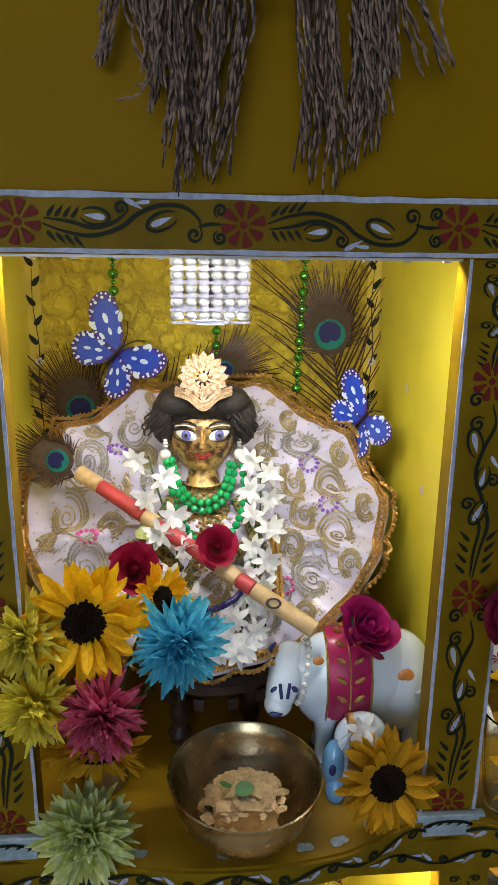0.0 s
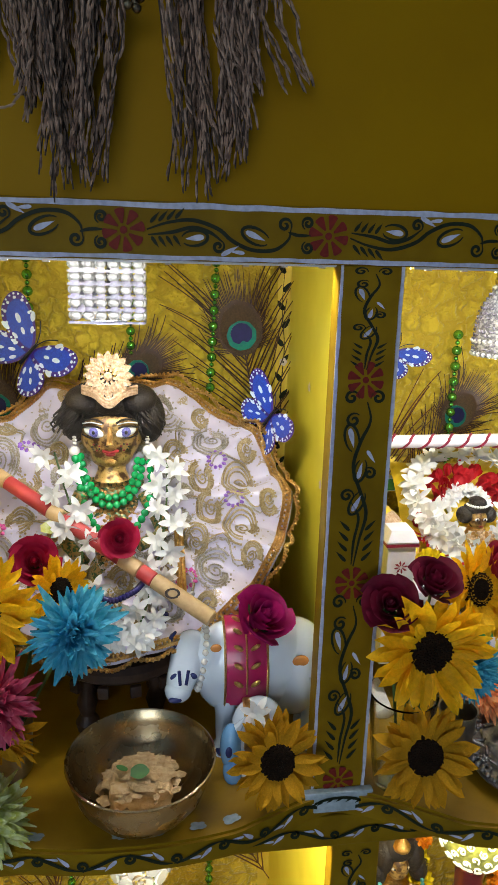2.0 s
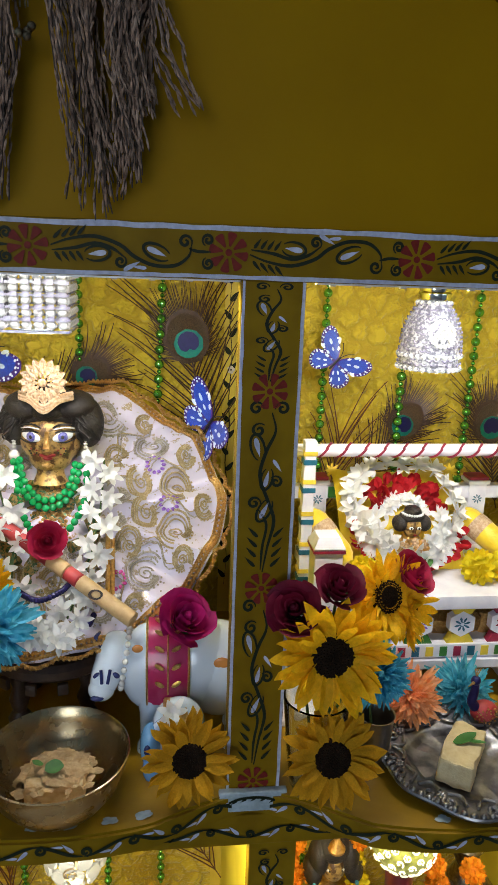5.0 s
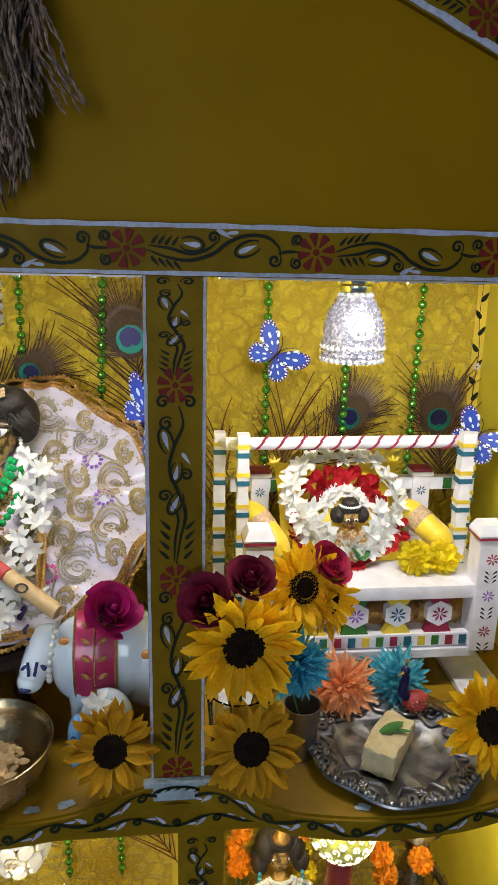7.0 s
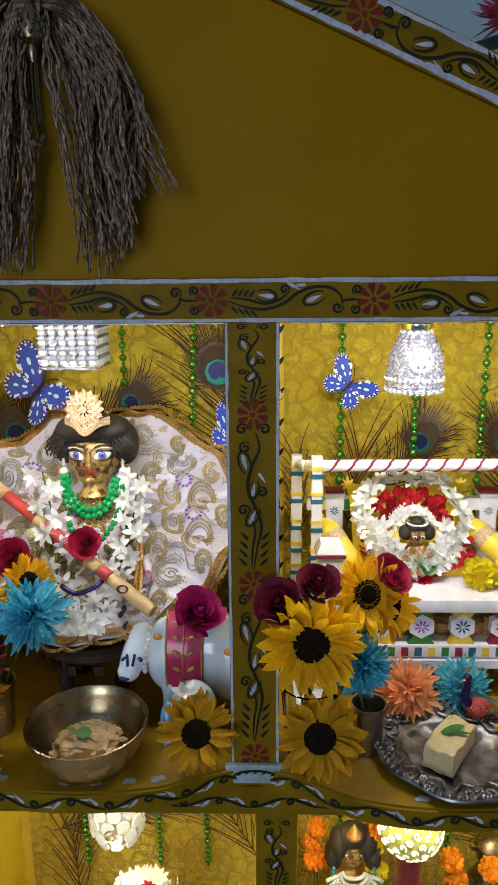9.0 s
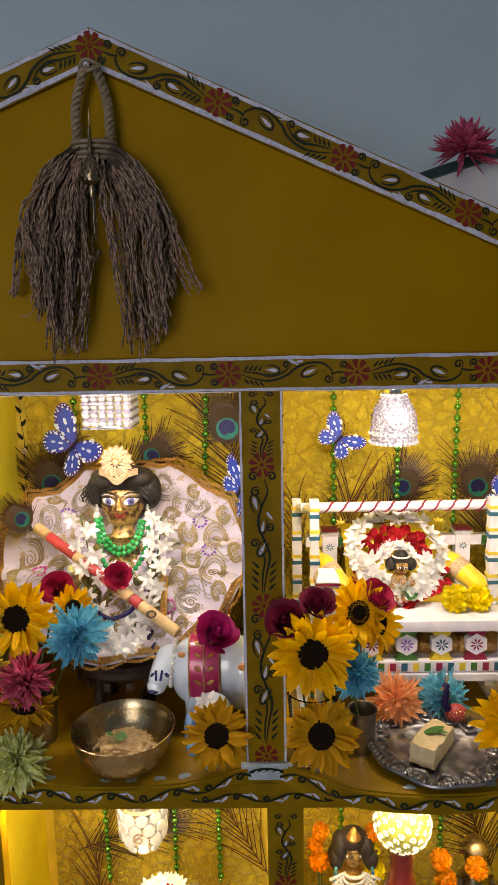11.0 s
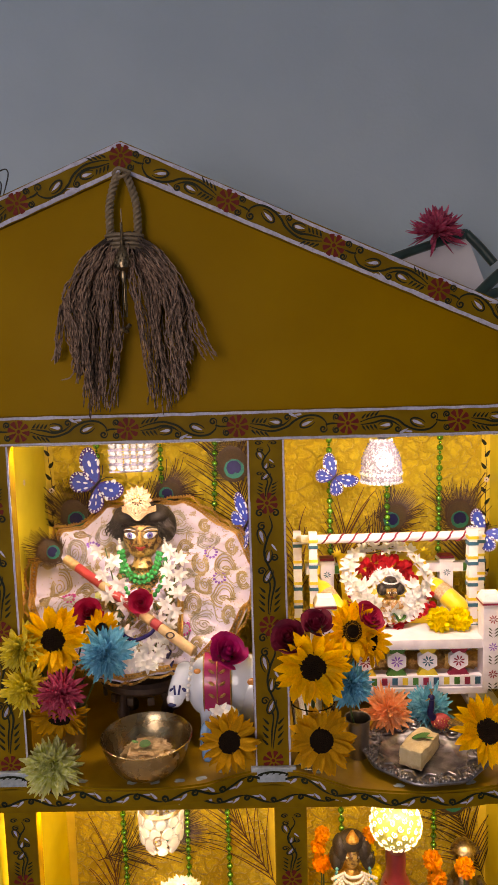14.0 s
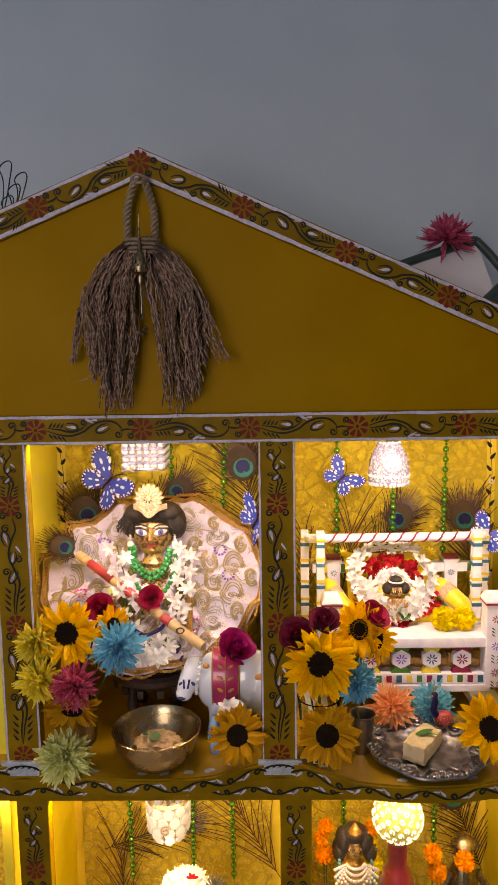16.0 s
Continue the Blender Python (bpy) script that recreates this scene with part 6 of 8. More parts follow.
# crystal pendant lamp
pend = thing("crystal_pendant_lamp", "square crystal bead pendant lamp, switched on", "lamp", (0.0337, 0.677, 1.447))
bm = Geo()
box(bm, -0.022, 0.022, -0.018, 0.018, 0.108, 0.109)
tube(bm, [(0, 0, 0.0), (0, 0, 0.107)], 0.004, 8)
box(bm, -0.018, 0.018, -0.016, 0.016, -0.004, 0.001, bevel=0.001)
part("frame", bm, M_CHROME, pend)
cr = Geo()
ball(cr, (0, 0, 0), (0.0056, 0.0046, 0.0048), 8, 6)
first = part("crystal", cr, M_CRYSTAL, pend)
cr = Geo()
box(cr, -0.0034, 0.0034, -0.001, 0.001, -0.0026, 0.0026)
dark = part("crystal_setting", cr, M_ETCH, pend)
for j in range(9):
    bar = Geo()
    z = -0.0005 + 0.0122 * j
    for y in (-0.0325, 0.0325):
        box(bar, -0.036, 0.036, y - 0.0012, y + 0.0012, z - 0.0012, z + 0.0012)
    for x in (-0.036, 0.036):
        box(bar, x - 0.0012, x + 0.0012, -0.0313, 0.0313, z - 0.0012, z + 0.0012)
    part("crystal_rail", bar, M_ETCH, pend, smooth=False)
once = True
for j in range(8):
    z = 0.006 + 0.0122 * j
    for side in range(4):
        for i in range(6):
            u = -0.030 + 0.012 * i
            p = ((u, -0.03), (0.0335, -0.025 + 0.0115 * i), (u, 0.03), (-0.0335, -0.025 + 0.0115 * i))[side]
            if once:
                first.matrix_basis = pose(p[0], p[1], z)
                dark.matrix_basis = pose(p[0] + 0.006, p[1] - 0.0046, z + 0.0064)
                once = False
            else:
                again(first, pose(p[0], p[1], z, 0, 0, 90 * (side % 2)))
                again(dark, pose(p[0] + (0.001 if side == 0 else 0), p[1] - (0.0046 if side == 0 else 0), z + 0.0064, 0, 0, 90 * (side % 2)))

# reed tassel on the gable
tassel = thing("reed_tassel", "grey-brown dried reed tassel hanging from the gable peak", "tassel", (0.066, 0.512, 1.902))
rr = random.Random(77)
bm = Geo()
grains = Geo()
for side in (-1, 1):
    for lock in range(25):
        s = (lock + rr.uniform(0.1, 0.9)) / 25
        s = s ** 0.85
        stray = lock >= 22
        x_end = (-0.024 - 0.058 * s - 0.030 * stray) if side < 0 else (0.030 + 0.068 * s + 0.026 * stray)
        z_end = -0.345 + 0.14 * max(0, s - 0.6) * 1.6 + rr.uniform(-0.012, 0.04)
        depth = rr.uniform(-0.026, 0.010)
        x_mid = side * (0.010 + 0.084 * s)
        swing = rr.uniform(-0.012, 0.012)
        for k in range((2 if stray else rr.randrange(4, 7))):
            zs = -0.088 - rr.random() * 0.02
            z2 = min(-0.262 - 0.012 * rr.random(), z_end + abs(rr.gauss(0, 0.026)))
            j = lambda q: rr.uniform(-q, q)
            p = smooth_path([(side * 0.012 + j(0.010), j(0.009), zs), (x_mid * 0.6 + j(0.004), depth + j(0.004), zs - 0.03), (x_mid + j(0.006), depth + j(0.006), -0.165 - 0.02 * s + j(0.008)), (x_mid * 0.6 + x_end * 0.4 + swing + j(0.006), depth - 0.003 + j(0.005), -0.23 + j(0.01)), (x_end + j(0.007), depth * 0.8, z2)], 5)
            q = [v + Vector((j(0.0016), j(0.0014), 0)) for v in p]
            if rr.random() < 0.03:
                w = rr.choice((-1, 1))
                q.append(q[-1] + Vector((w * 0.006, 0, -0.009)))
                q.append(q[-1] + Vector((w * 0.012, 0, -0.003)))
            tube(bm, q, 0.0011, 4, r_end=0.0006, cap=False)
            for v0, v1 in zip(q[4:], q[5:]):
                d = v1 - v0
                for h in (0.2, 0.65):
                    ball(grains, v0 + d * h + Vector((j(0.0016), j(0.0014) - 0.0012, 0)), (0.00095, 0.0008, 0.0056), 4, 3, 0, Matrix.Rotation(-math.atan2(d.x, -d.z) + j(0.16), 4, "Y"))
tagged(part("reed_strand", bm, M_REEDDARK, tassel, "dark thin reed stems"), kind="stuff")
tagged(part("reed_grain", grains, M_REED, tassel, "pale grey-brown reed grains"), kind="stuff")
for sg in (-1, 1):
    for ph in range(3):
        bm = Geo()
        tube(bm, [(sg * (0.006 + 0.014 * math.sin(math.pi * 0.5 * min(1, 1.6 * t))) + 0.0035 * math.sin(26 * t + 2.1 * ph), 0.0035 * math.cos(26 * t + 2.1 * ph), -0.008 - 0.09 * t) for t in [i / 40 for i in range(41)]], 0.003, 6)
        part("braid", bm, M_BRAID, tassel)
bm = Geo()
for k in range(4):
    tube(bm, [(0.026 * math.cos(t), 0.016 * math.sin(t), -0.094 - 0.006 * k) for t in [2 * math.pi * i / 24 for i in range(24)]], 0.0028, 6, closed=True)
part("binding", bm, M_BRAID, tassel)
bm = Geo()
tube(bm, [(0, -0.019, -0.06), (0, -0.02, -0.2)], 0.0008, 5)
lathe(bm, [(0, -0.078), (0.002, -0.08), (0.002, -0.1), (0.004, -0.104), (0.002, -0.11), (0.009, -0.122), (0.0125, -0.134), (0.011, -0.142), (0.004, -0.146), (0.005, -0.152), (0.003, -0.16), (0, -0.161)], 14, pose(0, -0.022, 0))
for k in range(30):
    a = k * 2.4
    ball(bm, (0.012 * math.cos(a), -0.022 + 0.012 * math.sin(a), -0.124 - 0.0006 * k), 0.0022, 5, 4)
for k in range(5):
    tube(bm, [(0.003 * math.cos(k * 1.3), -0.022 + 0.003 * math.sin(k * 1.3), -0.15), (0.003 * math.cos(k * 1.3), -0.022 + 0.003 * math.sin(k * 1.3), -0.21)], 0.0006, 4)
    ball(bm, (0.005 * math.cos(k * 1.3), -0.022 + 0.005 * math.sin(k * 1.3), -0.222 - 0.002 * k), 0.0032, 8, 6)
part("bell_pendant", bm, M_OLDMETAL, tassel, "old bronze beaded bell pendant")
bm = Geo()
tube(bm, smooth_path([(0.012, 0, -0.006), (-0.004, -0.008, -0.002), (-0.012, 0, -0.01), (0.002, -0.009, -0.014), (0.012, 0, -0.006)], 5), 0.0024, 6)
tube(bm, [(0, 0.02, 0.0), (0, -0.004, -0.004)], 0.002, 6)
part("knot", bm, M_BRAID, tassel)

# ---- the niche with the swing ----
swing = thing("toy_swing_seat", "white painted wooden toy swing with coloured bands", "swing", (0, 0, 0))


def banded_post(x, y, z0, z1, w, name="swing_post", wavy=0.0, seed=0):
    """An upright with painted yellow and teal bands."""
    rr = random.Random(seed)
    g = Geo()
    n = 40
    L, R = [], []
    for i in range(n + 1):
        z = z0 + (z1 - z0) * i / n
        s = wavy * abs(math.sin((z - z0) * 60))
        L.append((x - w / 2 - s, z))
        R.append((x + w / 2 + s, z))
    slab(g, L + R[::-1], -0.016, Matrix(((1, 0, 0, 0), (0, 0, 1, y - 0.008), (0, 1, 0, 0), (0, 0, 0, 1))))
    post = part(name, g, M_SWING, swing, smooth=False)
    z, k = z1 - 0.016, 0
    while z > z0 + 0.02:
        b = Geo()
        box(b, x - w / 2 - wavy - 0.0008, x + w / 2 + wavy + 0.0008, y - 0.009, y + 0.009, z - 0.0028 - 0.001 * (k % 2), z + 0.0028)
        part("painted_band", b, (M_BANDY, M_BANDB)[k % 2], post, smooth=False)
        z -= 0.011 if k % 2 == 0 else 0.030 + rr.uniform(-0.004, 0.004)
        k += 1
    return post


banded_post(0.338, 0.705, 0.99, 1.328, 0.013, wavy=0.001, seed=1)
banded_post(0.313, 0.775, 0.99, 1.312, 0.014, wavy=0.001, seed=2)
banded_post(0.628, 0.705, 0.99, 1.328, 0.013, wavy=0.002, seed=3)
banded_post(0.664, 0.775, 0.99, 1.312, 0.013, wavy=0.002, seed=4)
for xa, xb in ((0.338, 0.313), (0.628, 0.664)):
    g = Geo()
    d = Vector((xb - xa, 0.07, -0.012))
    tube(g, [(xa, 0.70, 1.312), (xb, 0.782, 1.298)], 0.007, 8)
    part("side_rail", g, M_SWING, swing)
    g = Geo()
    box(g, min(xa, xb) - 0.012, max(xa, xb) + 0.012, 0.60, 0.80, SHELF_TOP, 0.992, bevel=0.003)
    part("runner", g, M_SWING, swing)
g = Geo()
tube(g, [(0.318, 0.74, 1.3045), (0.655, 0.74, 1.3065)], 0.0088, 14)
bar = part("top_bar", g, M_SWING, swing)
for k in range(11):
    g = Geo()
    x = 0.360 + 0.0255 * k
    tube(g, [(x + 0.020 * i / 8 - 0.006, 0.74 - 0.0088 * math.cos(a), 1.3055 + 0.0088 * math.sin(a)) for i, a in enumerate([-1.7 + 3.4 * q / 8 for q in range(9)])], 0.0021, 4)
    part("red_stripe", g, M_BANDR, bar)


def flower_stamp(parent, m, material, r=0.009):
    g = Geo()
    for k in range(8):
        a = 2 * math.pi * k / 8
        g.faces.add([g.verts.add(m @ Vector((q * math.cos(a + b), q * math.sin(a + b), 0))) for q, b in ((r * 0.2, -0.25), (r * 0.7, -0.2), (r, 0), (r * 0.7, 0.2), (r * 0.2, 0.25))])
    part("painted_flower", g, material, parent, smooth=False)


for x in (0.3525, 0.643):
    g = Geo()
    box(g, x - 0.017, x + 0.017, 0.630, 0.662, 1.045, 1.203, bevel=0.0015)
    pil = part("arm_pillar", g, M_SWING, swing, smooth=False)
    g = Geo()
    box(g, x - 0.019, x + 0.019, 0.628, 0.664, 1.203, 1.211, bevel=0.001)
    for a, b in (((0.019, 1.211), (0.013, 1.224)),):
        v = [g.verts.add((x + sx * q, 0.646 + sy * q, z)) for q, z in (a, b) for sx, sy in ((-1, -1), (1, -1), (1, 1), (-1, 1))]
        for i in range(4):
            g.faces.add((v[i], v[(i + 1) % 4], v[4 + (i + 1) % 4], v[4 + i]))
        g.faces.add(v[4:])
    part("cap", g, M_SWING, pil, smooth=False)
    g = Geo()
    box(g, x - 0.0195, x + 0.0195, 0.6275, 0.6645, 1.205, 1.2085)
    part("cap_band", g, M_BANDR, pil, smooth=False)
    for k, z in enumerate((1.178, 1.126, 1.074)):
        flower_stamp(pil, on_front(x, z, 0.2, 0.6293), (M_BANDR, M_PURPLE)[k % 2])
        g = Geo()
        for q in range(3):
            for sg in (-1, 1):
                drop(g, x + sg * 0.0045, z - 0.019 - 0.006 * q, 0.009, 0.0032, sg * 0.7 + (0 if sg > 0 else math.pi))
        for v in g.verts:
            v.co = (v.co.x, 0.6292, v.co.y)
        part("painted_leaves", g, M_PAINTGREEN, pil, smooth=False)
for x in (0.372, 0.606):
    g = Geo()
    box(g, x - 0.013, x + 0.013, 0.792, 0.815, 1.10, 1.238, bevel=0.0015)
    box(g, x - 0.016, x + 0.016, 0.789, 0.818, 1.238, 1.244, bevel=0.001)
    box(g, x - 0.014, x + 0.014, 0.7905, 0.8165, 1.244, 1.249, bevel=0.001, mi=1)
    pil = part("back_pillar", g, [M_SWING, M_BANDR], swing, smooth=False)
    flower_stamp(pil, on_front(x, 1.215, 0.2, 0.7913), M_BANDB, 0.008)
g = Geo()
box(g, 0.33, 0.68, 0.795, 0.81, 1.215, 1.235, bevel=0.0015)
part("back_rail", g, M_SWING, swing, smooth=False)
for k in range(8):
    g = Geo()
    box(g, 0.345 + 0.042 * k, 0.358 + 0.042 * k, 0.7942, 0.811, 1.2165, 1.2335)
    part("painted_square", g, (M_BANDY, M_GREEN, M_BANDR)[k % 3], swing, smooth=False)
g = Geo()
box(g, 0.345, 0.662, 0.633, 0.80, 1.122, 1.141, bevel=0.002)
part("seat_board", g, M_SWING, swing)
for z0, z1, y0 in ((1.056, 1.069, 0.638), (1.041, 1.048, 0.634)):
    g = Geo()
    box(g, 0.372, 0.636, y0, 0.78, z0 - 0.006, z1, bevel=0.001)
    part("lower_rail", g, M_SWING, swing, smooth=False)
for k in range(14):
    g = Geo()
    x = 0.378 + 0.0182 * k
    box(g, x, x + 0.0095, 0.6368, 0.64, 1.0525, 1.066)
    part("painted_square", g, (M_BANDR, M_BANDB, M_BANDY, M_GREEN)[k % 4], swing, smooth=False)
for k in range(5):
    x, hexc = 0.4235 + 0.0545 * k - (0.054 if k == 4 else 0), (M_BANDY, M_GREEN, M_BANDY, M_BANDR, M_GREEN)[k]
    if k == 4:
        x = 0.392 - 0.018
    g = Geo()
    slab(g, [(0.0185 * math.cos(t + 0.52), 0.0185 * math.sin(t + 0.52)) for t in [math.pi / 3 * q for q in range(6)]], 0.012, on_front(x, 1.0965, 0, 0.6405))
    bal = part("baluster", g, M_SWING, swing, smooth=False)
    for z0, z1 in ((1.069, 1.082), (1.111, 1.122)):
        g = Geo()
        slab(g, [(-0.018, 0), (0.018, 0), (0.011, z1 - z0), (-0.011, z1 - z0)] if z0 < 1.09 else [(-0.011, 0), (0.011, 0), (0.018, z1 - z0), (-0.018, z1 - z0)], 0.011, on_front(x, z0, 0, 0.641))
        part("baluster_foot", g, hexc, bal, smooth=False)
    flower_stamp(bal, on_front(x, 1.0965, 0.3, 0.6398), (M_BANDR, M_PURPLE, M_BANDB)[k % 3], 0.0115)
bundle = thing("gold_trim_roll", "gold tinsel trim lying under the swing seat", "trim", (0.5, 0.68, 1.069))
g = Geo()
tube(g, [(-0.13 + 0.26 * i / 40, 0.004 * math.sin(i * 1.3), 0.018) for i in range(41)], 0.016, 10)
for v in g.verts:
    v.co += 0.005 * noise.noise_vector(v.co * 160)
part("tinsel", g, M_GOLD, bundle)

# cushion, bolsters, the small statue and its rings of petals
CU = Matrix.Translation((0.478, 0.742, 1.205)) @ Matrix.Rotation(radians(52), 4, "X")
cush = thing("back_cushion", "yellow satin cushion leaning in the toy swing", "cushion")
cush.matrix_basis = CU
g = Geo()
n = 14
top, low = [], []
for i in range(n + 1):
    ra, rb = [], []
    for j in range(n + 1):
        u, v = 2 * i / n - 1, 2 * j / n - 1
        hgt = 0.018 * ((1 - u ** 4) * (1 - v ** 4)) ** 0.5
        x, y = 0.088 * u * (1 - 0.05 * (1 - v * v)), 0.076 * v * (1 - 0.05 * (1 - u * u))
        ra.append(g.verts.add((x, y, hgt - 0.012)))
        rb.append(g.verts.add((x, y, -hgt - 0.012)))
    top.append(ra)
    low.append(rb)
for S in (top, low):
    for i in range(n):
        for j in range(n):
            g.faces.add((S[i][j], S[i + 1][j], S[i + 1][j + 1], S[i][j + 1]))
part("pad", g, M_YCLOTH, cush)
for sg in (-1, 1):
    for sv in (-1, 1):
        g = Geo()
        for q in range(8):
            petal(g, pose(sg * 0.086, sv * 0.074, -0.012, 0, 0, q * 45), 0.012, 0.004, 0.2)
        part("corner_tuft", g, M_YCLOTH, cush)
for x0, x1, nm in (((0.352, 0.735, 1.215), (0.392, 0.69, 1.168), "a"), ((0.562, 0.742, 1.212), (0.608, 0.690, 1.176), "b")):
    b = thing("bolster", "small yellow satin bolster on the swing seat", "bolster", group="bolsters")
    d = Vector(x1) - Vector(x0)
    b.matrix_basis = facing(x0, d)
    g = Geo()
    L = d.length
    lathe(g, [(0, -0.006), (0.009, -0.004), (0.0145, 0.004), (0.0172, 0.012), (0.0178, L * 0.5), (0.0172, L - 0.012), (0.0145, L - 0.003), (0.009, L + 0.004), (0, L + 0.005)], 20)
    part("body", g, M_YCLOTH, b)
    g = Geo()
    lathe(g, [(0.0176, L * 0.26), (0.0184, L * 0.29), (0.0186, L * 0.46), (0.0178, L * 0.49)], 20)
    part("pale_band", g, M_IVORY, b)
    g = Geo()
    for q in range(10):
        petal(g, pose(0, 0, -0.002, 0, 0, 36 * q) @ pose(0, 0, 0, 0, 40, 0), 0.016, 0.009, -0.4, 0.4)
    part("frill", g, M_YCLOTH, b)
redring = thing("red_petal_ring", "ring of crimson petals round the small statue", "flower ring")
redring.matrix_basis = CU
rr = random.Random(31)
g = Geo()
for k in range(60):
    a = radians(15 + 150 * k / 59) + rr.uniform(-0.1, 0.1)
    q = 0.045 + rr.uniform(-0.012, 0.014)
    petal(g, pose(q * math.cos(a), q * math.sin(a) - 0.004, 0.010 + rr.uniform(0, 0.008), 0, 0, math.degrees(a) + rr.uniform(-60, 60)) @ pose(0, 0, 0, rr.uniform(-40, 40), rr.uniform(-50, 10), 0), 0.015, 0.014, 0.5, 0.5, 0.8, 3)
for k in range(34):
    a = radians(190 + 160 * k / 33)
    q = 0.070 + rr.uniform(-0.01, 0.012)
    petal(g, pose(q * math.cos(a), q * math.sin(a) - 0.004, 0.006 + rr.uniform(0, 0.006), 0, 0, math.degrees(a) + rr.uniform(-60, 60)) @ pose(0, 0, 0, rr.uniform(-40, 40), rr.uniform(-50, 10), 0), 0.015, 0.014, 0.5, 0.5, 0.8, 3)
tagged(part("petals", g, M_REDCLOTH, redring), kind="stuff")
ring = thing("jasmine_ring", "round garland of white jasmine flowers on the cushion", "garland")
ring.matrix_basis = CU
for k in range(21):
    a = 2 * math.pi * k / 21
    low_ = math.sin(a) < 0
    q = (0.060 if low_ else 0.074) + rr.uniform(-0.005, 0.005)
    jasmine_at(ring, (q * math.cos(a) * (1.02 if low_ else 1.0), q * math.sin(a), 0.016 + rr.uniform(0, 0.006)), (0.9 * math.cos(a), 0.9 * math.sin(a), 1), rr.uniform(1.1, 1.35), k)
for k in range(9):
    a = math.pi + math.pi * k / 8
    jasmine_at(ring, (0.046 * math.cos(a), 0.044 * math.sin(a) - 0.006, 0.020), (0.6 * math.cos(a), 0.6 * math.sin(a), 1), 1.05, k + 3)
for k in range(9):
    a = 0.2 + 2.7 * k / 8
    jasmine_at(ring, (0.026 * math.cos(a), 0.024 * math.sin(a) + 0.0, 0.012), (0.3 * math.cos(a), 0.3 * math.sin(a), 1), 0.8, k + 5)
g = Geo()
lathe(g, [(0, 1.152), (0.026, 1.155), (0.024, 1.168), (0.017, 1.182), (0.013, 1.19), (0.007, 1.196), (0, 1.2)], 20, pose(0.487, 0.718, 0), 2)
ball(g, (0.487, 0.715, 1.2055), (0.0125, 0.0125, 0.0145), 18, 14, 0)
for dx, dz, rx, rz in ((0, 0.011, 0.018, 0.009), (-0.016, 0.002, 0.010, 0.011), (0.016, 0.002, 0.010, 0.011), (0, 0.019, 0.011, 0.007)):
    ball(g, (0.487 + dx, 0.718, 1.2075 + dz), (rx, 0.013, rz), 14, 10, 1)
for k in range(14):
    a = math.pi * k / 13
    ball(g, (0.487 + 0.0135 * math.cos(a), 0.718 - 0.0125 * math.sin(a), 1.2235), 0.0018, 6, 5, 4)
for sg in (-1, 1):
    ball(g, (0.487 + sg * 0.0052, 0.7035, 1.2075), (0.0033, 0.0014, 0.002), 8, 6, 4)
    ball(g, (0.487 + sg * 0.0052, 0.7024, 1.2075), (0.0015, 0.001, 0.0017), 8, 6, 1)
ball(g, (0.487, 0.7026, 1.1985), (0.003, 0.0012, 0.001), 8, 5, 3)
ball(g, (0.487, 0.7022, 1.203), (0.0015, 0.002, 0.003), 8, 5, 0)
for k in range(60):
    # cream and gold beads over the seated body
    a, q = k * 2.39996, math.sqrt((k + 0.5) / 60)
    ball(g, (0.487 + 0.022 * q * math.cos(a), 0.7005 - 0.004 * (1 - q), 1.178 + 0.016 * q * math.sin(a)), (0.0034, 0.0026, 0.0030), 6, 4, 5 if k % 3 else 2)
SHIFT = Matrix.Translation((-0.006, -0.006, 0.001))
for v in g.verts:
    v.co = SHIFT @ v.co
tagged(part("infant_statue", g, [M_GOLDFACE, M_HAIR, M_GOLD, M_LIP, M_WHITE, M_IVORY]), "tiny brass statue with black topknot seated among petals", "statue")
lf = thing("tulsi_sprig", "green leaf sprig laid before the small statue", "leaf", (0.488, 0.684, 1.160))
g = Geo()
for k in range(5):
    petal(g, pose(0, 0, 0.002 * k, 0, 0, 20 + 33 * k) @ pose(0, 0, 0, 20, -20, 0), 0.02, 0.012, 0.1, 0.2)
part("leaves", g, M_GREEN, lf)
for k, (x, y, z, r) in enumerate(((0.562, 0.678, 1.163, 0.022), (0.598, 0.680, 1.162, 0.021), (0.412, 0.680, 1.160, 0.018))):
    mg = thing("marigold_head", "bright yellow marigold head on the swing seat", "flower", (x, y, z), group="marigolds on the swing")
    g = Geo()
    marigold(g, (0, 0, 0), r, k)
    part("petals", g, M_YMARI, mg)

# flowers in front of the swing
glass = thing("glass_bowl", "clear glass bowl of water holding flower stems", "glass bowl", (0.325, 0.535, SHELF_TOP))
g = Geo()
lathe(g, [(0, 0.004), (0.02, 0.0), (0.024, 0.003), (0.03, 0.05), (0.034, 0.095), (0.0352, 0.107), (0.0335, 0.108), (0.031, 0.095), (0.027, 0.05), (0.02, 0.008), (0, 0.008)], 32)
part("shell", g, GLASS, glass)
cup = thing("steel_tumbler", "small dull steel tumbler holding a blue flower", "tumbler", (0.398, 0.555, SHELF_TOP))
g = Geo()
lathe(g, [(0, 0.002), (0.0155, 0.0), (0.0165, 0.003), (0.0198, 0.058), (0.0208, 0.064), (0.0216, 0.0655), (0.0200, 0.065), (0.0185, 0.058), (0.015, 0.008), (0, 0.006)], 30)
part("cup", g, M_STEEL, cup)
GF, CF = (0.325, 0.537, SHELF_TOP + 0.03), (0.398, 0.555, SHELF_TOP + 0.03)
sunflower((0.322, 0.478, 1.172), (0.05, -1, 0.1), 0.053, GF, 30)
sunflower((0.386, 0.527, 1.206), (0.35, -0.9, 0.35), 0.043, GF, 55, "yellow sunflower with a paler ringed centre")
sunflower((0.418, 0.545, 1.182), (0.85, -0.6, 0.1), 0.040, GF, 10)
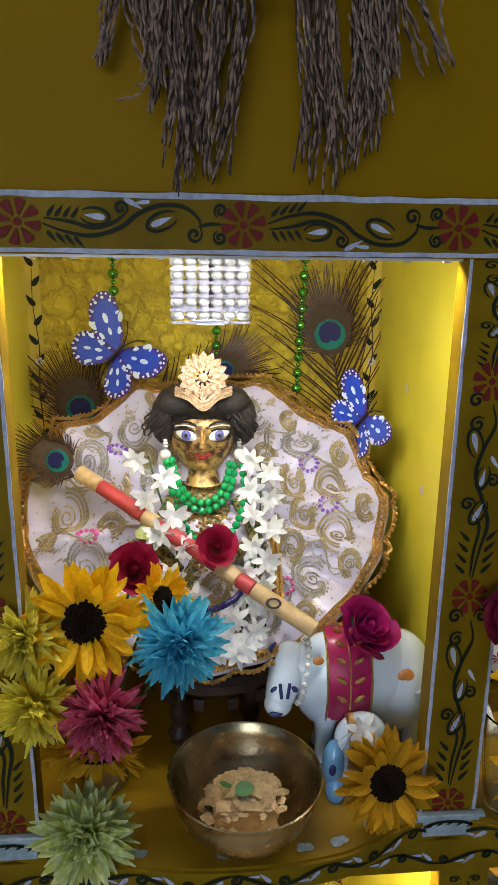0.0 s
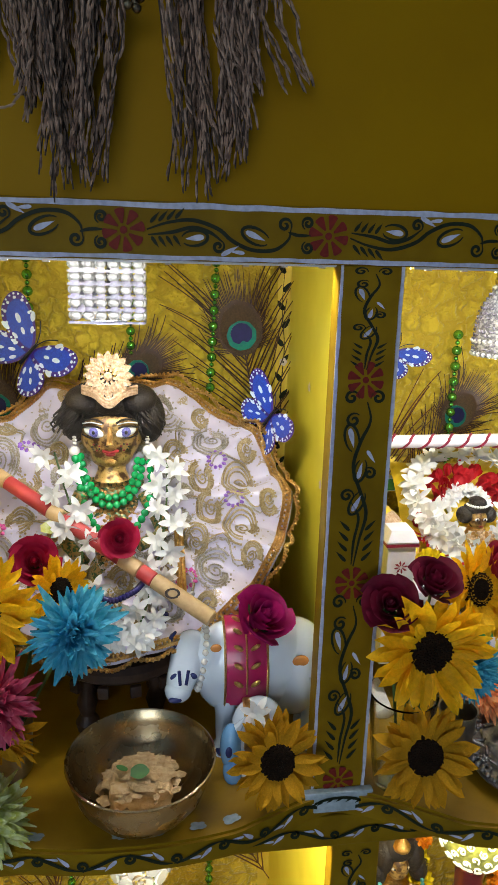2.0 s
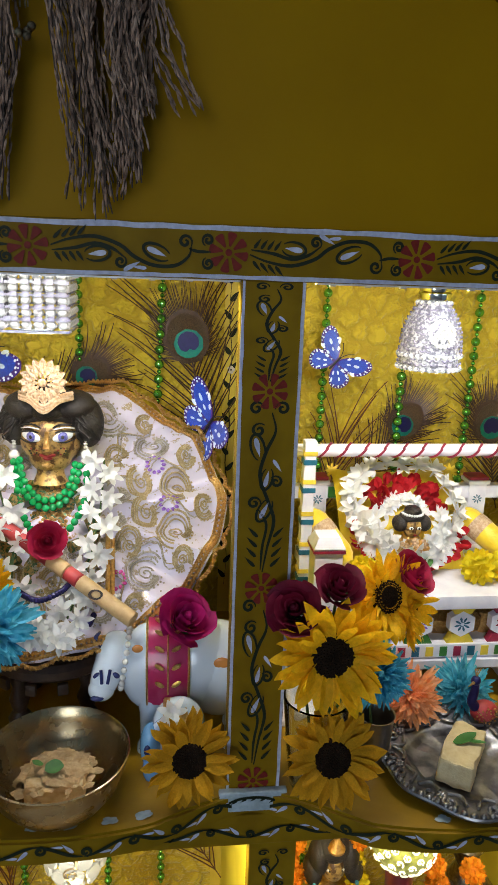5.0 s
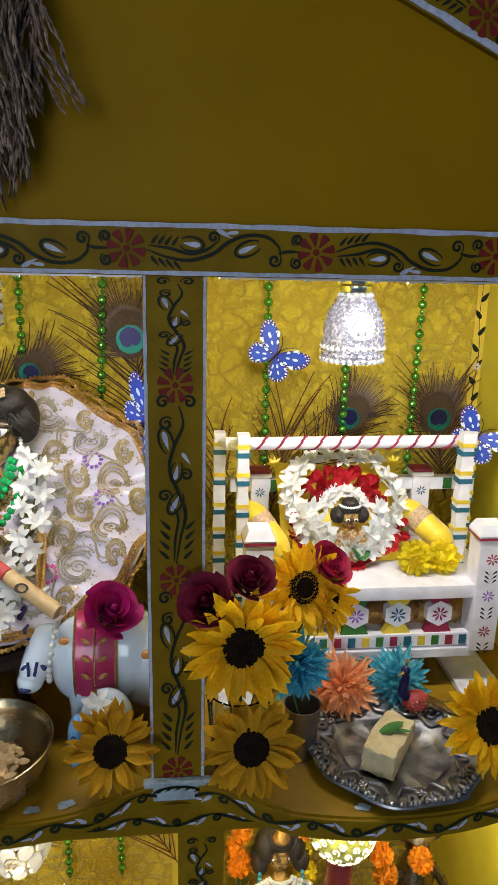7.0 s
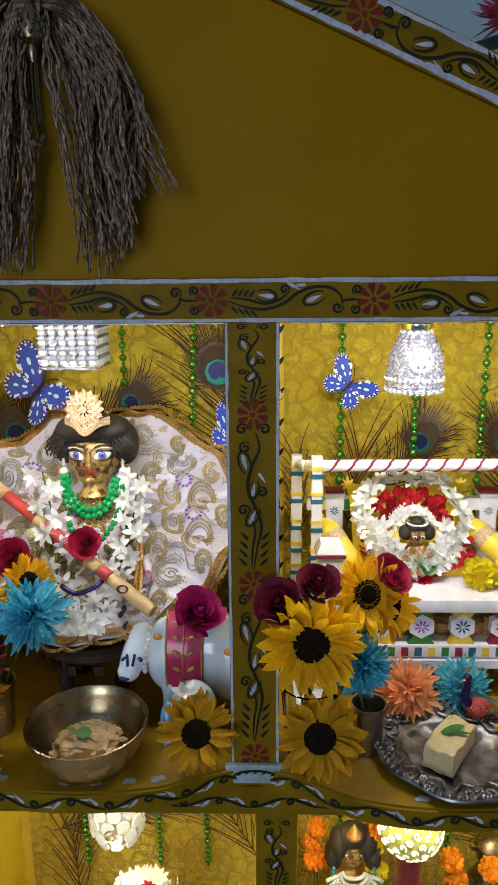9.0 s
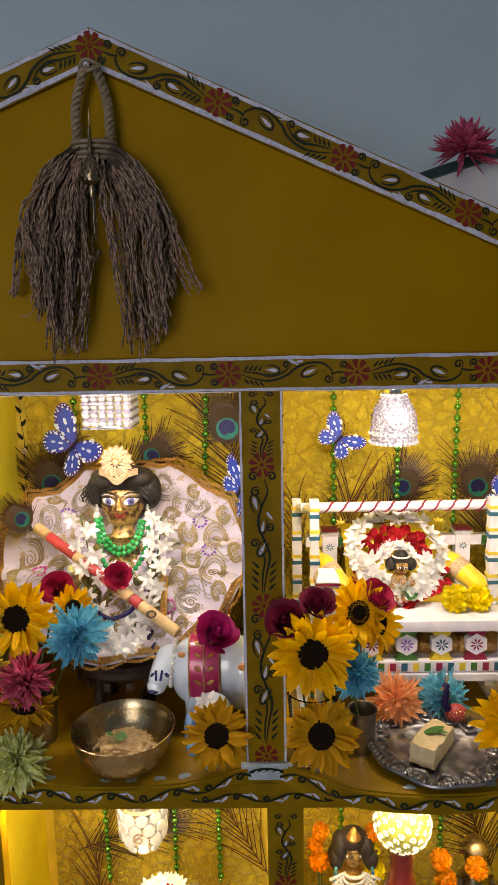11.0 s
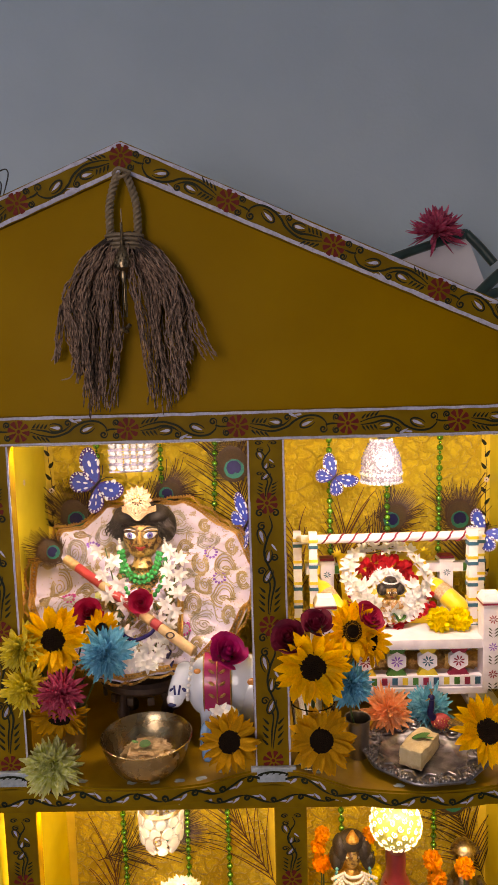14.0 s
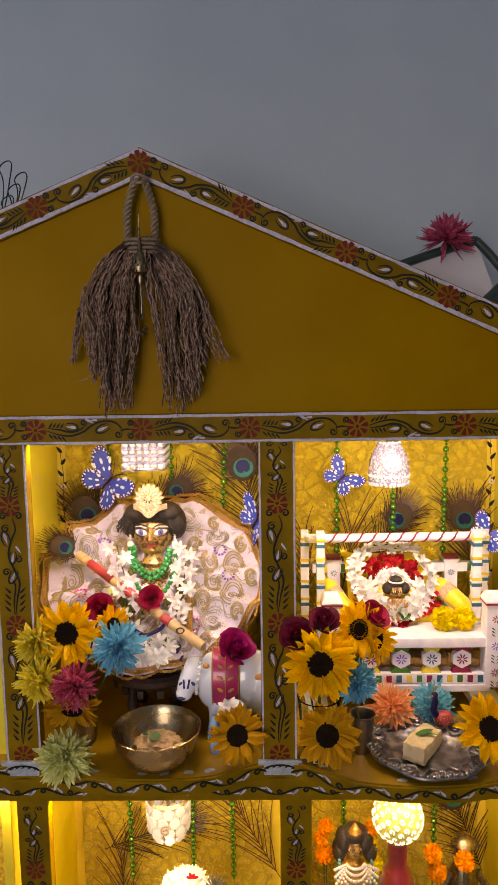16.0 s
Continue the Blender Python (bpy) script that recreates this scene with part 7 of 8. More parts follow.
# shade at the shelf front is painted into these petals
sunflower((0.334, 0.492, 1.048), (0.0, -1, 0.3), 0.047, (0.335, 0.53, SHELF_TOP + 0.004), 65, "ochre sunflower leaning on the shelf in shade", M_SHADEPETAL_FLORET, 8)
sunflower((0.590, 0.502, 1.052), (0.05, -0.9, 0.55), 0.050, (0.59, 0.55, SHELF_TOP + 0.004), 5, "bright yellow sunflower lying beside the silver plate")
rose((0.288, 0.496, 1.211), (-0.25, -0.6, 0.6), 0.026, M_WINE, "dark maroon fabric rose above the sunflowers", GF, 11)
rose((0.330, 0.500, 1.231), (0.05, -0.45, 0.8), 0.024, M_WINE, "dark maroon fabric rose above the sunflowers", GF, 12)
rose((0.416, 0.538, 1.224), (0.5, -0.5, 0.7), 0.024, M_ROSE, "deep red fabric rose behind the sunflowers", GF, 13)
chrysanthemum((0.384, 0.520, 1.122), (0.35, -0.9, 0.15), 0.036, M_BLUE, "sky-blue chrysanthemum in the steel tumbler", CF, 14)
chrysanthemum((0.456, 0.607, 1.030), (0.05, -1, 0.45), 0.043, M_PEACH, "peach-coloured chrysanthemum lying before the swing", (0.456, 0.64, SHELF_TOP + 0.004), 15)
chrysanthemum((0.528, 0.620, 1.026), (0.1, -1, 0.5), 0.042, M_TEAL, "turquoise chrysanthemum lying before the swing", (0.53, 0.65, SHELF_TOP + 0.004), 16)

# enamel peacock figurine: one plain mesh
g = Geo()
ball(g, (0.540, 0.585, 1.020), (0.017, 0.012, 0.013), 16, 12, 1)
tube(g, smooth_path([(0.530, 0.585, 1.024), (0.522, 0.583, 1.035), (0.524, 0.582, 1.050), (0.524, 0.582, 1.060)], 4), 0.0065, 10, 0, r_end=0.0042)
ball(g, (0.523, 0.581, 1.064), (0.0058, 0.0055, 0.0058), 12, 8, 0)
tube(g, [(0.519, 0.577, 1.064), (0.511, 0.574, 1.061)], 0.002, 6, 2, r_end=0.0004)
for k in range(3):
    tube(g, [(0.523, 0.581, 1.068), (0.521 + 0.003 * k, 0.581, 1.078)], 0.0007, 4, 2)
    ball(g, (0.521 + 0.003 * k, 0.581, 1.078), 0.0014, 6, 4, 2)
for k in range(5):
    tube(g, smooth_path([(0.55, 0.585 + 0.003 * (k - 2), 1.022), (0.572, 0.583 + 0.004 * (k - 2), 1.012), (0.592, 0.580 + 0.006 * (k - 2), 1.008)], 4), 0.0042, 6, 3, r_end=0.002)
for k in range(26):
    a = k * 2.4
    ball(g, (0.540 + 0.016 * math.cos(a) * math.sqrt(k / 26), 0.5745, 1.020 + 0.011 * math.sin(a) * math.sqrt(k / 26)), 0.0014, 5, 4, 2)
lathe(g, [(0, 0), (0.012, 0), (0.011, 0.003), (0.003, 0.006), (0.003, 0.036), (0, 0.036)], 12, pose(0.540, 0.585, SHELF_TOP), 2)
tagged(part("peacock_figurine", g, [M_EYENAVY, M_REDWRAP, M_GOLD, M_OLDMETAL]), "small enamelled blue and red peacock figurine", "figurine")

# silver plate with its sweet
PL = Matrix.Translation((0.500, 0.540, SHELF_TOP + 0.002)) @ Matrix.Rotation(radians(-18), 4, "Z") @ Matrix.Rotation(radians(4), 4, "X")
plate = thing("silver_plate", "tarnished embossed silver oval plate with a beaded rim", "plate")
plate.matrix_basis = PL
AX, AY = 0.0985, 0.083
g = Geo()


def rim(t):
    return 1 + 0.025 * math.cos(8 * t) + 0.018 * math.cos(4 * t)


rows = []
for q, z in ((0.0, 0.002), (0.3, 0.002), (0.56, 0.0025), (0.62, 0.007), (0.66, 0.0095), (0.8, 0.012), (0.93, 0.0135), (0.985, 0.0165), (1.0, 0.0145), (0.97, 0.010), (0.6, 0.0), (0.0, 0.0)):
    rows.append([g.verts.add((AX * q * (rim(t) if q > 0.6 else 1) * math.cos(t), AY * q * (rim(t) if q > 0.6 else 1) * math.sin(t), z + 0.002)) for t in [2 * math.pi * k / 96 for k in range(96)]] if q else [g.verts.add((0, 0, z + 0.002))])
for A_, B_ in zip(rows, rows[1:]):
    for k in range(96):
        k2 = (k + 1) % 96
        if len(A_) == 1:
            g.faces.add((A_[0], B_[k], B_[k2]))
        elif len(B_) == 1:
            g.faces.add((A_[k], A_[k2], B_[0]))
        else:
            g.faces.add((A_[k], A_[k2], B_[k2], B_[k]))
part("dish", g, M_SILVER, plate)
g = Geo()
ball(g, (0, 0, 0), (0.0034, 0.0034, 0.0032), 8, 6)
bd = part("rim_bead", g, M_SILVER, plate)
for k in range(64):
    t = 2 * math.pi * k / 64
    m = pose(AX * 0.945 * rim(t) * math.cos(t), AY * 0.945 * rim(t) * math.sin(t), 0.0182)
    if k:
        again(bd, m)
    else:
        bd.matrix_basis = m
for k in range(8):
    t = 2 * math.pi * (k + 0.5) / 8
    c, s = math.cos(t), math.sin(t)
    g = Geo()
    m = pose(AX * 0.80 * c, AY * 0.80 * s, 0.0168, 0, 0, math.degrees(t))
    for sg in (1, -1):
        tube(g, [m @ Vector((0.004 + x, sg * 0.011 + y, 0)) for x, y in spiral(0, 0, 0.0085, 1.3, -1.5 * sg, 20, sg)], 0.0021, 6)
        tube(g, smooth_path([m @ Vector((-0.006, sg * 0.004, 0)), m @ Vector((-0.012, sg * 0.016, -0.001)), m @ Vector((-0.002, sg * 0.026, 0))], 5), 0.002, 6)
    for q in range(6):
        ball(g, m @ Vector((0.0035 * math.cos(q), 0.0035 * math.sin(q * 1.05), 0)), 0.0022, 6, 4)
    ball(g, m @ Vector((0.0, 0, 0.001)), 0.0022, 8, 5)
    part("embossed_scroll", g, M_SILVER, plate)
fudge = thing("milk_fudge_bar", "thick pale milk fudge bar on the silver plate", "sweet")
fudge.matrix_basis = Matrix.Translation((0.4935, 0.540, SHELF_TOP + 0.0075)) @ Matrix.Rotation(radians(55), 4, "Z") @ Matrix.Rotation(radians(2), 4, "X")
g = Geo()
box(g, -0.038, 0.038, -0.0185, 0.0185, 0.0, 0.029, bevel=0.003)
b = g.bm()
bmesh.ops.subdivide_edges(b, edges=b.edges[:], cuts=4, use_grid_fill=True)
for v in b.verts:
    v.co += 0.0030 * noise.noise_vector(v.co * 70) + 0.0018 * noise.noise_vector(v.co * 240)
part("block", b, M_FUDGE, fudge)
lf = thing("basil_leaf", "green basil leaf lying on the fudge bar", "leaf", (0.497, 0.541, SHELF_TOP + 0.0385))
g = Geo()
petal(g, pose(-0.014, -0.004, 0, 0, 0, 25), 0.034, 0.013, 0.05, 0.25, 0.3, 6)
petal(g, pose(0.0, 0, 0.0005, 0, 0, -20), 0.022, 0.006, 0.1, 0.25, 0.3, 6)
part("blade", g, M_GREEN, lf)

# hangings
bead_string(0.3935, 0.899, 1.575, 1.17, LABEL_BEADS, r=0.0067)
bead_string(0.511, 0.897, 1.42, 1.20, LABEL_BEADS, r=0.0072)
bead_string(0.621, 0.897, 1.575, 1.17, LABEL_BEADS, r=0.0067, lean=-0.006)
peacock_feather((0.524, 0.903, 1.298), (0.62, 0, 0.78), 0.003, 1.05, 0.13, seed=5, spread=1.05)
peacock_feather((0.660, 0.903, 1.298), (-0.1, 0, 1), 0.003, 1.15, 0.14, seed=6, spread=1.1)
peacock_feather((0.425, 0.903, 1.27), (0.1, 0, 1), 0.003, 1.1, 0.13, seed=7, eye=False, spread=0.9, label="loose reddish-brown feather barbs on the lace")
peacock_feather((0.325, 0.903, 1.25), (-0.1, 0, 1), 0.003, 0.9, 0.13, seed=8, eye=False, spread=0.6, label="thin reddish-brown feather beside the swing")
butterfly((0.3985, 0.845, 1.394), (-0.25, -1, 0.25), -42, 0.044)
butterfly((0.679, 0.80, 1.288), (-0.3, -1, 0.1), -35, 0.044)

# bell-shaped crystal lamp
bell = thing("bell_pendant_lamp", "bell-shaped crystal pendant lamp, switched on", "lamp", (0.4540, 0.645, 1.4215))
g = Geo()
prof = [(0.0336, 0.0), (0.0338, 0.012), (0.0332, 0.029), (0.0318, 0.042), (0.0280, 0.054), (0.0225, 0.064), (0.0168, 0.074)]


def smooth_profile(points):
    return [(p.x, p.y) for p in smooth_path([(r, z, 0) for r, z in points], 4)]


lathe(g, smooth_profile(prof), 48)
part("shade", g, M_BELL, bell)
g = Geo()
re_ = random.Random(12)
for row in range(15):
    z = 0.004 + 0.0048 * row
    lo = max(i for i in range(len(prof) - 1) if prof[i][1] <= z)
    f = (z - prof[lo][1]) / (prof[lo + 1][1] - prof[lo][1])
    r_ = prof[lo][0] * (1 - f) + prof[lo + 1][0] * f + 0.0008
    for k in range(26):
        if re_.random() < 0.3:
            continue
        a0 = 2 * math.pi * (k + 0.5 * (row % 2)) / 26 + re_.uniform(-0.06, 0.06)
        sag = re_.uniform(0.001, 0.003)
        tube(g, [(r_ * math.cos(a0 + u * 0.09), r_ * math.sin(a0 + u * 0.09), z - sag * (1 - u * u)) for u in (-1, -0.5, 0, 0.5, 1)], re_.uniform(0.0005, 0.0011), 5)
tagged(part("engraving", g, M_ETCH, bell, "grey cut pattern in the crystal"), kind="stuff")
g = Geo()
ball(g, (0, 0, 0), (0.0028, 0.0016, 0.0028), 6, 5)
fac = part("facet", g, M_CRYSTALDIM, bell)
cnt = 0
for r_, z, n in ((0.0342, 0.002, 30), (0.0343, 0.016, 30), (0.0178, 0.072, 14)):
    for k in range(n):
        a = 2 * math.pi * k / n
        m = pose(r_ * math.cos(a), r_ * math.sin(a), z)
        if cnt:
            again(fac, m)
        else:
            fac.matrix_basis = m
        cnt += 1
for k in range(18):
    a = 2 * math.pi * k / 18
    again(fac, pose(0.013 * math.cos(a), -0.0318 + 0.0036 * math.sin(a), 0.041 + 0.013 * math.sin(a), -18, 0, 0))
for k in range(7):
    again(fac, Matrix.Translation((0.0045 * (k - 3) * 0.6, -0.0352, 0.036 + 0.004 * (k % 3))) @ Matrix.Diagonal((1.2, 1, 1.9, 1)))
g = Geo()
lathe(g, [(0.0168, 0.075), (0.0178, 0.077), (0.0178, 0.082), (0.0160, 0.084), (0.0172, 0.087), (0.0172, 0.094), (0.015, 0.098), (0.006, 0.101), (0.004, 0.14), (0, 0.14)], 24)
part("cap", g, M_CHROME, bell, "chrome lamp cap")

# ---- the lower niches ----
for k, x in enumerate((-0.43, -0.322, -0.072, 0.073, 0.159, 0.403, 0.608)):
    bead_string(x, 0.897, 0.935, 0.46, LABEL_BEADS, r=0.0067, lean=0.004 * (k % 3))
peacock_feather((0.040, 0.903, 0.610), (0.85, 0, 0.35), 0.003, 1.2, 0.18, seed=9, spread=1.3)
peacock_feather((0.175, 0.903, 0.640), (-0.45, 0, 0.85), 0.003, 1.2, 0.2, seed=10, eye=False, spread=1.3, label="long reddish-brown feather across the yellow back")
peacock_feather((-0.092, 0.903, 0.53), (-0.05, 0, 1), 0.003, 1.2, 0.2, seed=12, eye=False, spread=0.9, label="long reddish-brown feather across the yellow back")
peacock_feather((0.648, 0.903, 0.672), (-0.35, 0, 0.9), 0.003, 1.3, 0.2, seed=11, spread=1.2)
disc = thing("disc_pendant_lamp", "pendant lamp of glowing round glass discs", "lamp", (0.056, 0.645, 0.756))
g = Geo()
lathe(g, [(0.009, -0.0025), (0.0105, 0), (0.009, 0.0025), (0, 0.003)], 16)
dd = part("glass_disc", g, M_CRYSTAL, disc)
cnt = 0
for j, (r_, z, n) in enumerate(((0.03, 0.008, 9), (0.037, 0.026, 11), (0.0385, 0.045, 11), (0.0385, 0.064, 11))):
    for k in range(n):
        a = 2 * math.pi * (k + 0.5 * (j % 2)) / n
        m = facing((r_ * math.cos(a), r_ * math.sin(a), z), (math.cos(a), math.sin(a), -0.3 if j == 0 else 0))
        if cnt:
            again(dd, m)
        else:
            dd.matrix_basis = m
        cnt += 1
g = Geo()
tube(g, [(0, 0, 0.0), (0, 0, 0.18)], 0.004, 8)
lathe(g, [(0.037, 0.07), (0.04, 0.075), (0.037, 0.08)], 24)
tube(g, [(x, -0.041, 0.034 + y) for x, y in spiral(0, 0, 0.011, 1.3, 1.0, 20)], 0.0016, 6)
part("frame", g, M_OLDMETAL, disc)

globe = thing("globe_table_lamp", "glowing lattice globe lamp on a maroon turned stand", "lamp", (0.468, 0.605, 0.435))
g = Geo()
lathe(g, [(0, -0.06), (0.042, -0.06), (0.04, -0.045), (0.024, -0.02), (0.02, 0.03), (0.026, 0.06), (0.033, 0.1), (0.03, 0.15), (0.022, 0.18), (0.027, 0.22), (0.03, 0.26), (0.022, 0.285), (0.0165, 0.30), (0.018, 0.325), (0.0165, 0.338), (0, 0.34)], 28)
part("stand", g, M_MAROONWOOD, globe)
g = Geo()
ball(g, (0, 0, 0.388), 0.0425, 28, 20)
part("core", g, M_GLOBECORE, globe)
g = Geo()
rr = random.Random(9)
for k in range(120):
    z = 1 - 2 * (k + 0.5) / 120
    a = k * 2.39996
    d = Vector((math.sqrt(1 - z * z) * math.cos(a), math.sqrt(1 - z * z) * math.sin(a), z))
    m = facing(Vector((0, 0, 0.388)) + d * 0.0445, d, rr.uniform(0, 360))
    tube(g, [m @ Vector((x, y, 0)) for x, y in spiral(0, 0, 0.0055, rr.uniform(0.8, 1.4), 0, 9, rr.choice((-1, 1)))], 0.0011, 4)
tagged(part("lattice", g, M_GLOBE, globe), kind="stuff")

g = Geo()
lathe(g, [(0, 0.345), (0.07, 0.348), (0.062, 0.52), (0.035, 0.60), (0.03, 0.635), (0.012, 0.652), (0.011, 0.665), (0, 0.67)], 24, pose(0.410, 0.695, 0), 2)
ball(g, (0.411, 0.684, 0.682), (0.0165, 0.018, 0.022), 18, 14, 0)
for dx, dz, rx, rz in ((0, 0.020, 0.026, 0.019), (-0.021, 0.006, 0.015, 0.026), (0.022, 0.006, 0.015, 0.026), (-0.028, -0.014, 0.014, 0.022), (0.030, -0.014, 0.014, 0.022)):
    ball(g, (0.411 + dx, 0.688, 0.688 + dz), (rx, 0.021, rz), 16, 10, 1)
lathe(g, [(0.012, 0.0), (0.0125, 0.004), (0.0075, 0.011), (0.0025, 0.02), (0, 0.021)], 16, pose(0.411, 0.676, 0.716), 2)
for sg in (-1, 1):
    ball(g, (0.411 + sg * 0.008, 0.6715, 0.686), (0.005, 0.002, 0.0028), 8, 6, 3)
    ball(g, (0.411 + sg * 0.008, 0.670, 0.686), (0.002, 0.0016, 0.002), 8, 6, 1)
ball(g, (0.411, 0.670, 0.680), (0.0022, 0.004, 0.005), 8, 6, 0)
ball(g, (0.411, 0.6715, 0.672), (0.004, 0.002, 0.0014), 8, 5, 4)
for loop in range(7):
    for k in range(17):
        a = math.pi * k / 16
        ball(g, (0.411 + (0.016 + 0.004 * loop) * math.cos(a), 0.668 - 0.004 * math.sin(a) - 0.0022 * loop, 0.658 - (0.006 + 0.011 * loop) * math.sin(a)), 0.0031, 6, 5, 3)
for sg in (-1, 1):
    for k in range(14):
        ball(g, (0.411 + sg * (0.03 + 0.0008 * k), 0.666 - 0.001 * k, 0.668 - 0.006 * k), 0.0032, 6, 5, 5)
UP = Matrix.Translation((-0.008, 0.0, 0.030))
for v in g.verts:
    v.co = UP @ v.co
tagged(part("deity_statue", g, [M_GOLDFACE, M_HAIR, M_GOLD, M_PEARL, M_LIP, M_TEAL]), "dressed brass statue with black hair and pearl necklaces", "statue")
rr = random.Random(4)
for k, (x, z, mm, r) in enumerate(((0.343, 0.671, 0, 0.016), (0.346, 0.728, 0, 0.014), (0.390, 0.620, 0, 0.019), (0.432, 0.725, 0, 0.014), (0.436, 0.652, 1, 0.018), (0.430, 0.692, 1, 0.015), (0.338, 0.704, 0, 0.014), (0.547, 0.673, 0, 0.017), (0.607, 0.656, 0, 0.018), (0.556, 0.634, 0, 0.018), (0.367, 0.676, 0, 0.014))):
    mg = thing("marigold_head", "yellow marigold head in a garland" if mm else "orange marigold head in a garland", "flower", (x, 0.668, z), group="marigolds by the statues")
    g = Geo()
    marigold(g, (0, 0, 0), r, k + 20)
    part("petals", g, M_YMARI if mm else M_MARIGOLD, mg)
    if k in (0, 1, 7, 8):
        g = Geo()
        tube(g, [(0, 0.004, 0), (0.004, 0.01, -0.2)], 0.0015, 5)
        part("thread", g, M_STEM, mg)
g = Geo()
lathe(g, [(0, 0.353), (0.045, 0.353), (0.04, 0.47), (0.026, 0.55), (0.030, 0.60), (0.014, 0.632), (0.019, 0.645), (0.017, 0.665), (0.024, 0.668), (0.018, 0.678), (0.009, 0.685), (0, 0.686)], 20, pose(0.614, 0.70, 0), 0)
for k in range(9):
    a = radians(20 + 140 * k / 8)
    petal(g, facing((0.614, 0.695, 0.655), (0, -1, 0), math.degrees(a) + 0) @ Matrix.Translation((0.012, 0, 0)), 0.024, 0.008, 0.1, 0.2)
for sg in (-1, 1):
    tube(g, smooth_path([(0.614 + sg * 0.026, 0.695, 0.61), (0.614 + sg * 0.042, 0.685, 0.58), (0.614 + sg * 0.022, 0.668, 0.57)], 4), 0.008, 8, 0)
tagged(part("metal_statue", g, [M_OLDMETAL]), "small old bronze statue behind marigolds", "statue")
heap = thing("jasmine_heap", "heap of white flowers with a red bow on a stand", "garland", (0.084, 0.665, 0.452))
g = Geo()
lathe(g, [(0, -0.099), (0.05, -0.099), (0.045, -0.07), (0.05, 0.1), (0.035, 0.16), (0, 0.17)], 20)
part("stand", g, M_SILVER, heap)
for k in range(26):
    a = k * 2.4
    q = 0.052 * math.sqrt(k / 26)
    jasmine_at(heap, (q * 0.75 * math.cos(a) - 0.004, q * 0.6 * math.sin(a), 0.182 - 0.5 * q), (math.cos(a) * q * 10, -0.6, 0.8), 0.9, k)
g = Geo()
for k in range(4):
    petal(g, pose(0.012, -0.022, 0.190, 0, 0, 0) @ Matrix.Rotation(radians(80), 4, "X") @ pose(0, 0, 0, 0, 0, 25 + 43 * k), 0.015 - 0.002 * (k % 2), 0.006, 0.3, 0.3)
part("red_bow", g, M_REDCLOTH, heap)
tins = thing("silver_tinsel_pompom", "silver tinsel pompom beside white flowers", "ornament", (0.135, 0.66, 0.605))
g = Geo()
for k in range(120):
    z = 1 - 2 * (k + 0.5) / 120
    a = k * 2.39996
    d = Vector((math.sqrt(1 - z * z) * math.cos(a), math.sqrt(1 - z * z) * math.sin(a), z))
    tube(g, [d * 0.01, d * 0.028], 0.0012, 3, r_end=0.0004)
lathe(g, [(0, -0.252), (0.02, -0.252), (0.005, -0.242), (0.003, -0.01), (0, 0)], 10)
tagged(part("tinsel", g, M_SILVER, tins), kind="stuff")

# LED strips behind the beams
for x, z in ((0.041, 1.505), (0.496, 1.505), (-0.39, 1.505), (0.06, 0.916), (0.5, 0.916), (-0.37, 0.916)):
    led = thing("led_strip", "white LED strip light fixed behind the beam", "light strip", (x, 0.548, z), group="LED strips")
    g = Geo()
    box(g, -0.195, 0.195, -0.006, 0.004, 0.0, 0.002)
    part("tape", g, M_WHITE, led, smooth=False)
    g = Geo()
    box(g, -0.0025, 0.0025, -0.0025, 0.0025, -0.0012, -0.0001)
    ld = part("diode", g, M_CRYSTAL, led, smooth=False)
    for k in range(12):
        m = pose(-0.18 + 0.0327 * k, -0.001, 0)
        if k:
            again(ld, m)
        else:
            ld.matrix_basis = m

# ---- behind the gable ----
pic = thing("framed_board", "pale board with a dark green ribbon frame", "framed board")
FB = Matrix.Translation((0.612, 0.660, 1.774)) @ Matrix.Rotation(radians(90 - 12), 4, "X") @ Matrix.Rotation(radians(17), 4, "Z")
pic.matrix_basis = FB
g = Geo()
box(g, -0.175, 0.005, -0.05, 0.045, -0.004, 0.0)
part("board", g, M_BOARD, pic, smooth=False)
for a, b, r in (((-0.185, 0.048), (0.005, 0.052), 0.0075), ((0.005, 0.052), (0.03, -0.01), 0.0075), ((0.06, -0.02), (-0.02, -0.055), 0.0095), ((-0.185, 0.048), (-0.185, -0.058), 0.0075), ((-0.185, -0.058), (0.02, -0.058), 0.0075)):
    g = Geo()
    tube(g, smooth_path([(a[0], a[1], 0.001), ((a[0] + b[0]) / 2, (a[1] + b[1]) / 2 + 0.0025, 0.002), (b[0], b[1], 0.001)], 6), r, 10)
    tube(g, smooth_path([(a[0], a[1] + r * 0.8, 0.003), ((a[0] + b[0]) / 2, (a[1] + b[1]) / 2 + r * 0.9, 0.004), (b[0], b[1] + r * 0.8, 0.002)], 6), r * 0.35, 6)
    part("ribbon_edge", g, M_GREENRIB, pic)
for x in (-0.13, -0.02):
    g = Geo()
    tube(g, [FB.inverted() @ Vector((0.6 + x, 0.66, 1.58)), FB.inverted() @ Vector((0.6 + x, 0.65, 1.74 + 0.2 * x))], 0.006, 8)
    part("leg", g, M_GREENRIB, pic)
